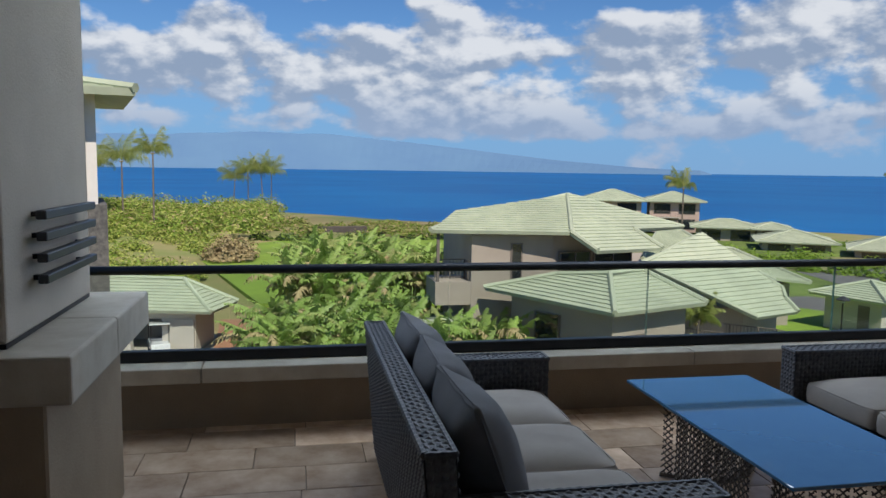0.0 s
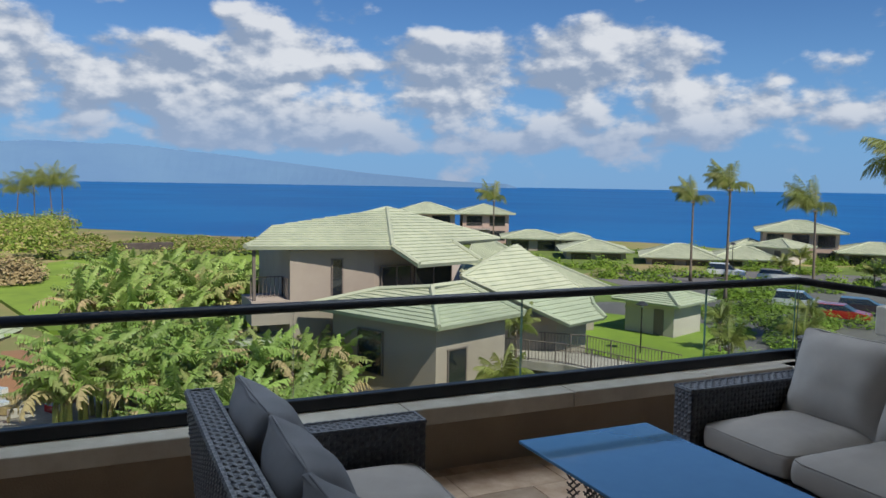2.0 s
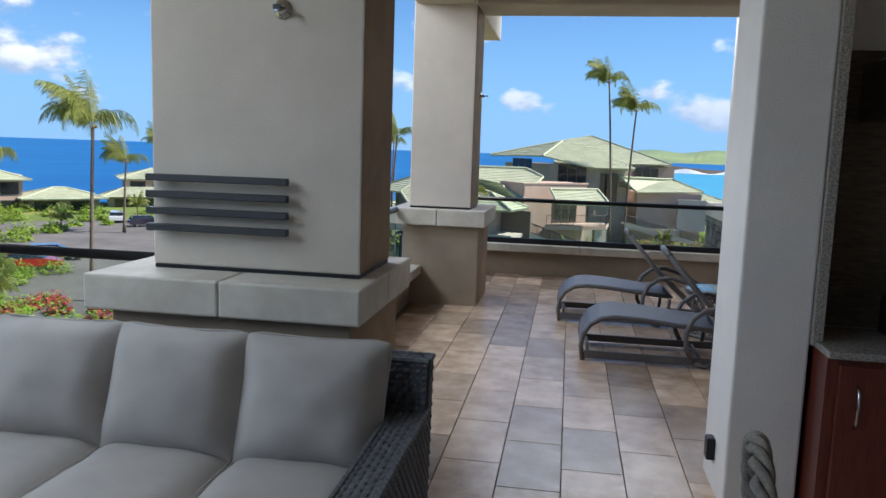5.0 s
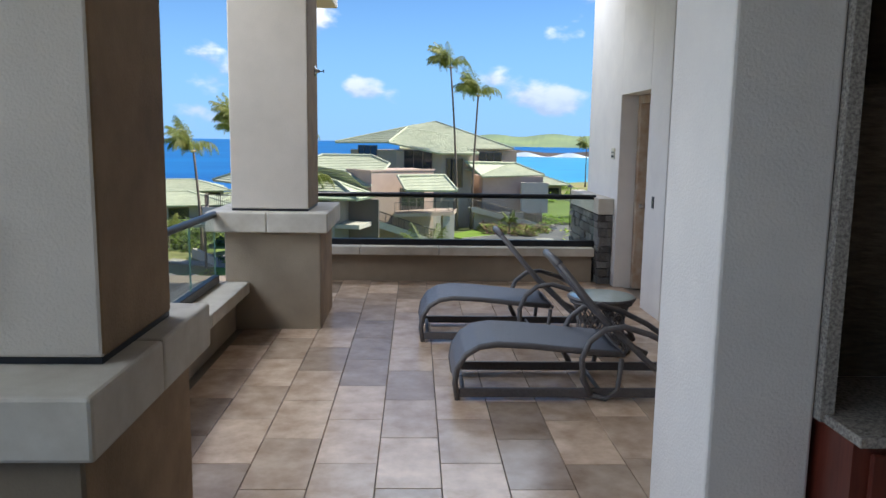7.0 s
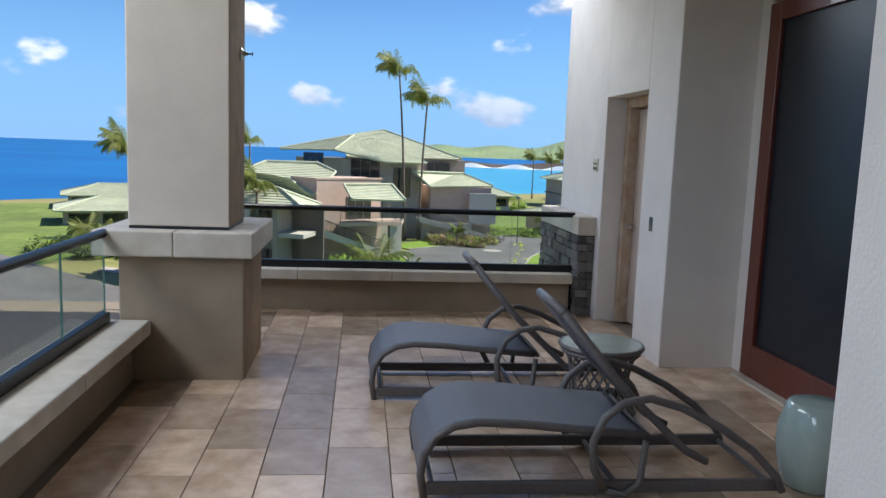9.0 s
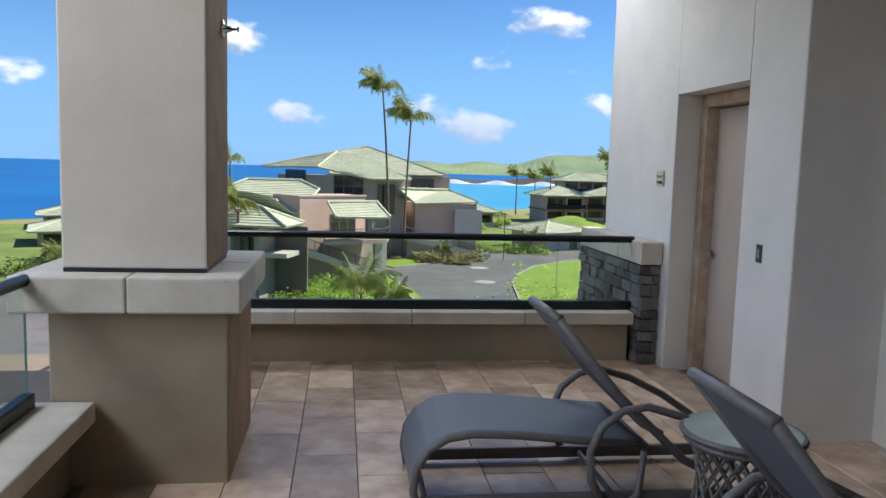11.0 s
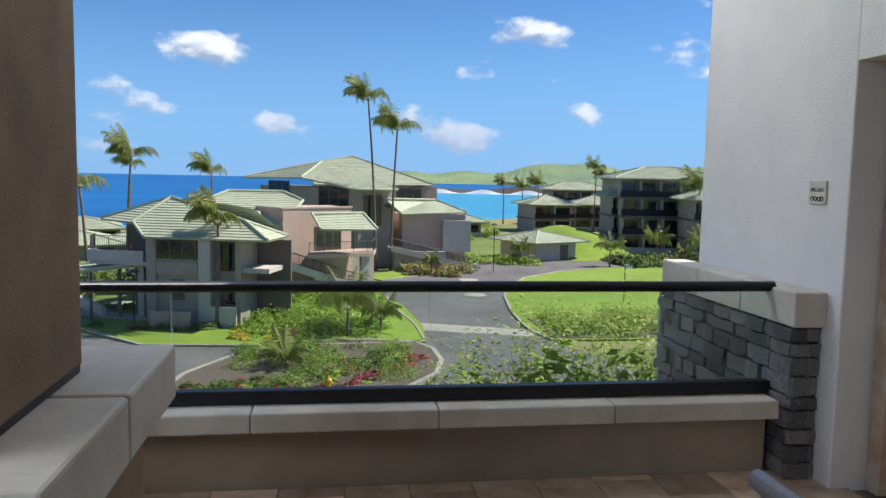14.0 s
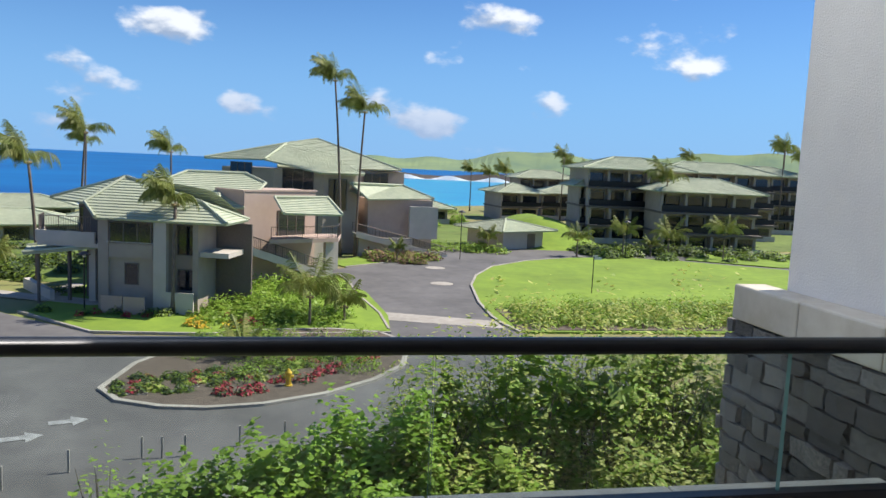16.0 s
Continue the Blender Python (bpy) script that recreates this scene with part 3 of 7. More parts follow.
flat("water_shallow", [(-60, 440), (60, 380), (260, 560), (330, 760), (440, 1090), (60, 1060), (-20, 640)], SEAZ + 0.05, TURQ, "turquoise shallow water of the bay", 0.04)


def ridge_strip(name, far, a0, a1, n, height, material, label, base=SEAZ, depth=300, seed=0):
    """A far ridge seen across the water; height is a function of 0..1 along it."""
    bm = bmesh.new()
    front, top, back = [], [], []
    for i in range(n + 1):
        u = i / n
        a = radians(a0 + (a1 - a0) * u)
        h = height(u) * (1 + 0.05 * noise.noise((u * 14, seed, 0))) + 0.3
        sx, cy = math.sin(a), math.cos(a)
        front.append(bm.verts.new((sx * far, cy * far, base)))
        top.append(bm.verts.new((sx * (far + depth), cy * (far + depth), base + h)))
        back.append(bm.verts.new((sx * (far + depth * 2), cy * (far + depth * 2), base)))
    for i in range(n):
        bm.faces.new((front[i], front[i + 1], top[i + 1], top[i]))
        bm.faces.new((top[i], top[i + 1], back[i + 1], back[i]))
    return to_ob(name, bm, material, None, label, kind="structure")


def isle_height(u):
    return 22 + 205 * (0.5 - 0.5 * math.cos(math.pi * min(1, (1 - u) * 1.25))) ** 0.9 * (1 - 0.25 * max(0, 0.35 - u) / 0.35) if u < 1 else 0


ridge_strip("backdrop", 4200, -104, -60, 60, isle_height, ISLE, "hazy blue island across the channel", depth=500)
ridge_strip("headland", 2600, 4, 50, 90, lambda u: 24 + 2.1 * (8 + 21 * math.exp(-((u - 0.29) / 0.07) ** 2) + 30 * min(1, max(0, (u - .3) / .3)) + 3 * math.sin(u * 60)) * min(1, .5 + u * 9), HEADLAND, "green grassy headland across the bay", depth=350, seed=4)
ridge_strip("rock_spit", 1120, 3, 17, 30, lambda u: 8 + 3 * math.sin(u * 9), ROCK, "low dark rock spit in the bay", depth=14, seed=9)
ridge_strip("surf", 1105, 4, 16, 30, lambda u: 3 + 3 * math.sin(u * 23), FOAM, "white surf along the rock spit", depth=5, seed=2)

# ---- lawns, roads, kerbs ----
flat("lawn", [(-17, 73), (-17.5, 64.5), (-12, 58.6), (-7, 58.2), (-1, 58), (6.4, 58.5), (6.9, 64), (6.2, 74), (3, 84), (-16, 84)], G + 0.10, LAWN, "mown green lawn before the two-storey house", 0.2)
BIG_LAWN = [(15.3, 58.6), (28, 58.4), (46, 58.6), (64, 62), (66, 80), (59.3, 93.2), (54, 96.5), (48.9, 100), (42.4, 102.6), (34.7, 101), (27.4, 96.8), (21.8, 91.3), (18.3, 84.3), (16.4, 78.2), (15.05, 69.6), (14.65, 63.9)]
flat("lawn", BIG_LAWN, G + 0.12, LAWN, "wide mown green lawn beside the road", 0.2)
flat("lawn", [(5.5, 89.1), (10, 92.8), (14.7, 98.5), (18, 103.5), (20.8, 108.3), (17, 110), (10, 101), (3.5, 92)], G + 0.10, LAWN, "narrow green verge beside the road", 0.2)
flat("lawn", [(50.5, 101.2), (60, 95.0), (80, 96), (100, 108), (70, 110), (56, 108)], G + 0.16, LAWN, "green verge between two drives beyond the wide lawn", 0.2)
flat("lawn", [(-34, 79.6), (-2, 74.5), (4, 84.6), (-2, 92), (8, 112), (20, 110.5), (30, 110.5), (58, 112), (112, 122), (112, 175), (20, 150), (-10, 128), (-34, 100)], G + 0.02, GROUND_G, "green garden ground between the houses", 0.2)
flat("lawn", [(-38, 24), (-33, 24), (-36, 38), (-47, 46), (-56, 40), (-47, 30)], G + 0.10, LAWN, "small green lawn beside the walkway", 0.2)
flat("lawn", [(-34, 30), (-60, 36), (-76, 46), (-100, 44), (-132, 46), (-136, 70), (-118, 84), (-104, 100), (-84, 122), (-50, 140), (-24, 140), (-20, 100), (-30, 66)], G + 0.01, GROUND_G, "green garden ground about the car park", 0.2)
flat("lawn", [(-108, -16), (-60, -3), (-58, 16), (-66, 26), (-112, 30), (-116, 8)], G + 0.35, LAWN, "flat green playing lawn near the coast", 0.5)
flat("road", [(-60, 36), (-30, 30), (-4, 30), (14, 36), (20, 44), (15.6, 58), (15.3, 66), (16.6, 76), (21, 88), (30, 97), (44, 101), (55, 95), (64, 88), (110, 100), (110, 118), (52, 108.6), (36, 109), (29, 110), (20.8, 108.5), (18.2, 103.5), (14.9, 98.5), (10.2, 92.8), (5.5, 88.6), (2.2, 86.2), (2.2, 83.8), (4.5, 83.2), (5.2, 78.8), (5.4, 73), (6.4, 64.7), (6, 57.9), (-7, 57.6), (-11.6, 58), (-18.5, 64), (-42, 88), (-60, 100), (-80, 80), (-76, 56), (-52, 52), (-60, 46)], G + 0.03, ASPHALT, "dark asphalt road and parking yard", 0.2)
flat("crossing", [(6.6, 62.6), (14.6, 59.9), (14.6, 62.4), (6.45, 65.6)], G + 0.045, CONCRETE, "pale concrete band across the road", 0.03)
for c in ((15.1, 89.8), (13.8, 79.2)):
    flat("manhole", arc(c[0], c[1], 1.1, 1.1, 0, 330, 11), G + 0.05, CONCRETE, "round concrete manhole collar in the road", 0.03)
for (x, y, r) in ((-8.9, 42.2, 20), (-10.1, 40.4, 20)):
    bm = bmesh.new()
    slab(bm, [(-0.75, -0.24), (0.1, -0.24), (0.1, -0.6), (0.75, 0.0), (0.1, 0.6), (0.1, 0.24), (-0.75, 0.24)], 0, 0.01)
    ob = tagged(to_ob("road_arrow", bm, LINE, None, "worn white arrow painted on the asphalt"), category="road marking")
    ob.matrix_basis = pose(x, y, G + 0.045, 0, 0, r)


def kerb(pts, label, w=0.18, closed=False, h=0.16):
    bm = bmesh.new()
    P = [Vector((x, y, 0)) for x, y in pts]
    n = len(P)
    L, R = [], []
    for i, p in enumerate(P):
        a, b = P[(i - 1) % n] if (closed or i) else p, P[(i + 1) % n] if (closed or i < n - 1) else p
        d = (b - a).normalized()
        s = Vector((-d.y, d.x, 0)) * w / 2
        L.append((bm.verts.new(p + s + Vector((0, 0, G))), bm.verts.new(p + s + Vector((0, 0, G + h)))))
        R.append((bm.verts.new(p - s + Vector((0, 0, G))), bm.verts.new(p - s + Vector((0, 0, G + h)))))
    for i in range(n if closed else n - 1):
        j = (i + 1) % n
        bm.faces.new((L[i][1], R[i][1], R[j][1], L[j][1]))
        bm.faces.new((L[i][0], L[i][1], L[j][1], L[j][0]))
        bm.faces.new((R[i][1], R[i][0], R[j][0], R[j][1]))
    to_ob("kerb", bm, CONCRETE, None, label, kind="structure")


ISLE_P = [(-8.7, 46.6), (-7.6, 44.8), (-5.6, 43.8), (-3.6, 43.5), (-1.2, 43.9), (1.6, 45.3), (4.2, 47.6), (6.0, 50.2), (6.7, 53.2), (6.6, 56.5), (5.6, 58.5), (2.5, 59.4), (-2, 59), (-5.5, 56), (-8, 51)]
flat("planting_bed", ISLE_P, G + 0.14, SOIL, "dark soil planting bed with a kerb", 0.2)
kerb(ISLE_P, "pale concrete kerb round the planting bed", closed=True, w=0.3)
kerb(BIG_LAWN[7:] + [(14.75, 61.5), (15.3, 58.6)], "dark worn kerb along the road bend", w=0.22)
kerb([(-18, 64.6), (-12, 58.5), (-7, 58.1), (-1, 57.9), (6.4, 58.4)], "pale concrete kerb before the lawn")
kerb([(6.4, 59.4), (6.36, 64.7), (5.35, 73), (5.15, 78.8), (4.5, 83.2)], "pale concrete kerb along the road")
kerb([(5.5, 89.0), (10.1, 92.8), (14.8, 98.5), (18.1, 103.5), (20.8, 108.3)], "pale concrete kerb along the verge")


# ---- houses ----
def roof_piece(parent, corners, thick=0.14, rows=0.33, axis=None):
    """One roof plane of stepped tile courses. corners in order: eave a, eave b, then up the plane; courses run along the eave."""
    c = [Vector(p) for p in corners]
    ex = (c[1] - c[0]).normalized()
    nrm = (c[1] - c[0]).cross(c[2] - c[0]).normalized()
    if nrm.z < 0:
        nrm.negate()
    up = nrm.cross(ex).normalized()
    if up.z < 0:
        up.negate()
    uv = [((p - c[0]).dot(ex), (p - c[0]).dot(up)) for p in c]
    vmax = max(v for _, v in uv)
    vmin = min(v for _, v in uv)

    def span(v):
        xs = []
        for (x0, y0), (x1, y1) in zip(uv, uv[1:] + uv[:1]):
            if abs(y0 - y1) > 1e-6 and min(y0, y1) - 1e-6 <= v <= max(y0, y1) + 1e-6:
                xs.append(x0 + (x1 - x0) * (v - y0) / (y1 - y0))
            elif abs(y0 - y1) <= 1e-6 and abs(v - y0) < 1e-4:
                xs += [x0, x1]
        return (min(xs), max(xs)) if xs else None
    bm = bmesh.new()
    n = max(1, int((vmax - vmin) / rows))
    step = 0.05
    bot = [bm.verts.new(p - nrm * thick) for p in c]
    under = [bot[0], bot[1]]
    for k in range(n):
        v0, v1 = vmin + (vmax - vmin) * k / n, vmin + (vmax - vmin) * (k + 1) / n
        s0, s1 = span(v0 + 1e-3), span(v1 - 1e-3)
        if not s0 or not s1:
            continue
        lo = [bm.verts.new(c[0] + ex * s0[i] + up * v0 + nrm * step) for i in (0, 1)]
        hi = [bm.verts.new(c[0] + ex * s1[i] + up * v1) for i in (1, 0)]
        bm.faces.new(lo + hi)
        bm.faces.new((under[0], under[1], lo[1], lo[0]))
        under = [hi[1], hi[0]]
    top = [bm.verts.new(p - nrm * 0.002) for p in c]
    bm.faces.new(bot)
    for i in range(1, len(c)):
        j = (i + 1) % len(c)
        bm.faces.new((bot[i], bot[j], top[j], top[i]))
    bmesh.ops.recalc_face_normals(bm, faces=bm.faces)
    return to_ob("roof_slope", bm, ROOF, parent, "pale green tiled roof slope")


def ridge_caps(parent, lines):
    bm = bmesh.new()
    for a, b in lines:
        a, b = Vector(a), Vector(b)
        tube(bm, [a + Vector((0, 0, 0.06)), b + Vector((0, 0, 0.06))], 0.13, 6)
    to_ob("ridge_tiles", bm, ROOF, parent, "pale green ridge tiles")


def hip_roof(parent, x0, y0, x1, y1, z, h, over=0.9):
    """A hipped roof over a plan box, eave at z, rising h."""
    x0, y0, x1, y1 = x0 - over, y0 - over, x1 + over, y1 + over
    w, d = x1 - x0, y1 - y0
    m = min(w, d) / 2
    if w >= d:
        a, b = (x0 + m, (y0 + y1) / 2, z + h), (x1 - m, (y0 + y1) / 2, z + h)
    else:
        a, b = ((x0 + x1) / 2, y0 + m, z + h), ((x0 + x1) / 2, y1 - m, z + h)
    A, B, C, D = (x0, y0, z), (x1, y0, z), (x1, y1, z), (x0, y1, z)
    if w >= d:
        e = 1e-3 if abs(w - d) < 1e-3 else 0
        roof_piece(parent, [A, B, b, a]); roof_piece(parent, [C, D, a, b])
        roof_piece(parent, [B, C, b]); roof_piece(parent, [D, A, a])
        hips = [(A, a), (D, a), (B, b), (C, b), (a, b)]
    else:
        roof_piece(parent, [A, B, a]); roof_piece(parent, [C, D, b])
        roof_piece(parent, [B, C, b, a]); roof_piece(parent, [D, A, a, b])
        hips = [(A, a), (B, a), (C, b), (D, b), (a, b)]
    ridge_caps(parent, hips)


def house(at, rz, label, blocks, wins=(), slabs=(), rails=()):
    """blocks: x0, y0, x1, y1, z0, z1, roof rise (0: flat), overhang, wall material.
    wins: side letter s/e/n/w, position on that wall, from, to, z0, z1. slabs and rails: boxes and railing lines."""
    root = empty("house", at, label, "house", "houses of the estate", rz)
    for x0, y0, x1, y1, z0, z1, rise, over, m in blocks:
        boxob("wall", (x0, y0, z0, x1, y1, z1), m, root)
        if rise:
            hip_roof(root, x0, y0, x1, y1, z1 + 0.02, rise, over)
    for side, p, a, b, z0, z1 in wins:
        w = empty("window", (0, 0, 0), "", "")
        w.parent = root
        if side in "sn":
            s = -1 if side == "s" else 1
            boxob("window_frame", (a, p - 0.02 if s < 0 else p - .04, z0, b, p + 0.04 if s < 0 else p + .02, z1), HTRIM, w)
            n = max(1, round((b - a) / 1.0))
            for i in range(n):
                u0, u1 = a + (b - a) * i / n + 0.05, a + (b - a) * (i + 1) / n - 0.05
                boxob("pane", (u0, p - 0.04, z0 + 0.06, u1, p - 0.021, z1 - 0.06) if s < 0 else (u0, p + .021, z0 + .06, u1, p + .04, z1 - .06), HWIN, w)
        else:
            s = -1 if side == "w" else 1
            boxob("window_frame", (p - 0.02 if s < 0 else p - .04, a, z0, p + 0.04 if s < 0 else p + .02, b, z1), HTRIM, w)
            n = max(1, round((b - a) / 1.0))
            for i in range(n):
                u0, u1 = a + (b - a) * i / n + 0.05, a + (b - a) * (i + 1) / n - 0.05
                boxob("pane", (p - 0.04, u0, z0 + .06, p - 0.021, u1, z1 - .06) if s < 0 else (p + .021, u0, z0 + .06, p + .04, u1, z1 - .06), HWIN, w)
    for x0, y0, z0, x1, y1, z1, m in slabs:
        boxob("slab", (x0, y0, z0, x1, y1, z1), m, root)
    for pts in rails:
        rail(root, pts)
    return root


def rail(parent, pts, h=1.05, gap=0.18, material=None):
    """A thin-barred metal railing along 3D points at foot level."""
    bm = bmesh.new()
    for a, b in zip(pts, pts[1:]):
        a, b = Vector(a), Vector(b)
        tube(bm, [a + Vector((0, 0, h)), b + Vector((0, 0, h))], 0.03, 5)
        tube(bm, [a + Vector((0, 0, 0.1)), b + Vector((0, 0, 0.1))], 0.02, 4)
        n = max(1, int((b - a).length / gap))
        for i in range(n + 1):
            p = a + (b - a) * i / n
            r = 0.03 if i % 8 == 0 else 0.011
            box(bm, p.x - r, p.y - r, p.z, p.x + r, p.y + r, p.z + h)
    to_ob("railing", bm, HTRIM, parent, "dark thin-barred railing")


W, WP, WL = HWALL, HWALL_P, HWALL_L


def stair(root, a, b, width):
    """A straight outside stair with closed white strings and a thin rail on both sides; a top, b foot."""
    a, b = Vector(a), Vector(b)
    d = Vector((b.x - a.x, b.y - a.y, 0)).normalized()
    s = Vector((-d.y, d.x, 0)) * width / 2
    for sgn in (-1, 1):
        bm = bmesh.new()
        p = [a + s * sgn, b + s * sgn]
        v = [bm.verts.new(q + s.normalized() * w + Vector((0, 0, z))) for q in p for w, z in ((-0.09, -0.55), (0.09, -0.55), (0.09, 0.12), (-0.09, 0.12))]
        for i in range(4):
            j = (i + 1) % 4
            bm.faces.new((v[i], v[j], v[j + 4], v[i + 4]))
        bm.faces.new(v[3::-1]); bm.faces.new(v[4:])
        to_ob("stair_string", bm, WL, root, "pale plaster stair string")
        rail(root, [p[0] + Vector((0, 0, 0.1)), p[1] + Vector((0, 0, 0.1))], h=0.95)
    bm = bmesh.new()
    n = max(3, int((a.z - b.z) / 0.18))
    for i in range(n):
        c = a.lerp(b, (i + 0.5) / n)
        l = (b - a).length / n * 0.55
        vs = [bm.verts.new(c + d * q * l + s * 0.92 * r + Vector((0, 0, z))) for z in (-0.15, 0.0) for q, r in ((-1, -1), (1, -1), (1, 1), (-1, 1))]
        for f in ((0, 3, 2, 1), (4, 5, 6, 7), (0, 1, 5, 4), (1, 2, 6, 5), (2, 3, 7, 6), (3, 0, 4, 7)):
            bm.faces.new([vs[k] for k in f])
    to_ob("steps", bm, CONCRETE, root, "concrete steps")


def estate(at, label, roofs=(), boxes=(), wins=(), rails=(), flats=(), ramps=()):
    """A house whose pieces are given in the world's metres; at is its base. roofs: lists of corners, eave first.
    boxes: (part, x0, y0, z0, x1, y1, z1, material). wins: (corner, along, width, z0, z1), along is a unit plan vector.
    flats: (part, plan outline, z0, z1, material)."""
    root = empty("house", at, label, "house", "houses of the estate")
    for cs in roofs:
        roof_piece(root, cs)
    lines = []
    for cs in roofs:
        for a, b in zip(cs[1:], cs[2:] + cs[:1]):
            k = tuple(sorted((tuple(round(v, 1) for v in a), tuple(round(v, 1) for v in b))))
            if k not in lines:
                lines.append(k)
    if lines:
        ridge_caps(root, lines)
    for name, x0, y0, z0, x1, y1, z1, m in boxes:
        boxob(name, (x0, y0, z0, x1, y1, z1), m, root)
    for name, poly, z0, z1, m in flats:
        bm = bmesh.new()
        slab(bm, poly, z0, z1)
        to_ob(name, bm, m, root)
    for (cx, cy), (ax, ay), w, z0, z1 in wins:
        wn = empty("window", (0, 0, 0), "", "")
        wn.parent = root
        nx, ny = ay, -ax
        n = max(1, round(w / 1.1))
        mt = Matrix(((ax, nx, 0, cx), (ay, ny, 0, cy), (0, 0, 1, 0), (0, 0, 0, 1)))
        bm = bmesh.new()
        box(bm, -0.06, -0.05, z0 - 0.06, w + 0.06, 0.05, z0)
        box(bm, -0.06, -0.05, z1, w + 0.06, 0.05, z1 + 0.06)
        for i in range(n + 1):
            box(bm, w * i / n - 0.035, -0.05, z0, w * i / n + 0.035, 0.05, z1)
        bm.transform(mt)
        bm.normal_update()
        to_ob("window_frame", bm, HTRIM, wn)
        for i in range(n):
            bm = bmesh.new()
            box(bm, w * i / n + 0.035, -0.02, z0, w * (i + 1) / n - 0.035, 0.02, z1)
            bm.transform(mt)
            to_ob("pane", bm, HWIN, wn)
    for pts in rails:
        rail(root, pts)
    for a, b, w in ramps:
        stair(root, a, b, w)
    for o in root.children:
        o.matrix_basis = Matrix.Translation(-Vector(at)) @ o.matrix_basis
    return root


W, WP, WL = HWALL, HWALL_P, HWALL_L
# the large house to the west
PK = (-41.0, 15.56, 0.23)
estate((-40, 18, G), "large three-storey beige house with pale green tiled roofs",
       [[(-36.74, 6.73, -1.5), (-35.26, 13.75, -1.5), PK, (-39.6, 8.6, -1.20)],
        [(-36.74, 19.59, -2.51), (-33.9, 14.7, -2.33), (-35.26, 13.75, -1.5), PK, (-41.34, 23.16, -1.7), (-38.29, 18.61, -1.65)],
        [(-35.96, 9.42, -4.4), (-28.38, 13.27, -4.4), (-32.82, 14.86, -3.34), (-34.89, 12.91, -3.59)],
        [(-28.38, 13.27, -4.4), (-30.51, 18.82, -4.4), (-33.81, 17.15, -3.31), (-32.82, 14.86, -3.34)],
        [(-33.45, 23.4, -5.8), (-34.64, 26.61, -5.8), (-35.47, 26.39, -5.23), (-36.38, 26.81, -4.75), (-40.0, 23.6, -2.15), (-35.48, 17.8, -3.2)],
        [(-40.85, 20.43, -3.6), (-41.35, 29.75, -5.2), (-51.96, 28.86, -2.9), (-53.11, 27.5, -2.8)],
        [(-47.0, 29.5, -5.4), (-47.0, 36.5, -6.2), (-55, 35, -4.6), (-56, 29.5, -4.0)]],
       [],
       [((-36.55, 11.0), (0.02, 1.0), 0.55, -4.3, -2.2), ((-36.35, 13.6), (-0.25, 0.968), 1.9, -4.2, -2.65), ((-36.85, 15.7), (-0.3, 0.953), 2.6, -4.2, -2.75),
        ((-29.55, 14.3), (-0.36, 0.93), 1.2, -7.4, -5.7), ((-33.6, 11.45), (0.9, 0.435), 1.6, -7.2, -5.2), ((-35.5, 24.8), (-0.35, 0.937), 1.2, -8.4, -7.0)],
       [[(-38.0, 7.2, -4.2), (-38.0, 8.8, -4.2), (-36.9, 8.8, -4.2)], [(-35.6, 18.9, -7.5), (-32.0, 22.2, -7.5), (-27.5, 24.4, -7.7)],
        [(-37.0, 20.7, -7.5), (-33.5, 24.6, -7.5), (-28.5, 26.8, -7.7)], [(-40.6, 12.2, -8.2), (-37.6, 13.4, -8.2)]],
       [("wall", [(-44.5, 8.9), (-36.75, 8.9), (-36.4, 13.2), (-37.7, 18.2), (-44.5, 20.5)], G, -1.72, W),
        ("wall", [(-35.3, 10.7), (-29.3, 13.6), (-31.0, 18.0), (-37.0, 17.5)], G, -4.55, W),
        ("wall", [(-44, 20.0), (-37.0, 18.5), (-34.9, 23.5), (-35.9, 26.2), (-44, 27)], G, -5.6, W),
        ("wall", [(-53, 20.4), (-42, 20.4), (-42, 29.0), (-53, 29.0)], G, -4.6, W),
        ("wall", [(-55, 29.1), (-48, 29.1), (-48, 35.5), (-55, 35.5)], G, -6.4, W),
        ("balcony", [(-39.5, 7.0), (-36.75, 7.0), (-36.75, 8.89), (-39.5, 8.89)], -5.4, -4.2, W),
        ("post", [(-37.1, 7.1), (-36.95, 7.1), (-36.95, 7.25), (-37.1, 7.25)], -4.2, -1.6, HTRIM),
        ("walkway", [(-37.3, 20.0), (-35.5, 18.7), (-31.9, 22.0), (-27.3, 24.2), (-28.4, 27.0), (-33.7, 24.8)], -7.95, -7.5, CONCRETE),
        ("canopy", [(-38.9, 5.6), (-36.4, 6.4), (-36.9, 9.0), (-38.9, 9.0)], -6.3, -6.15, ROOF)])

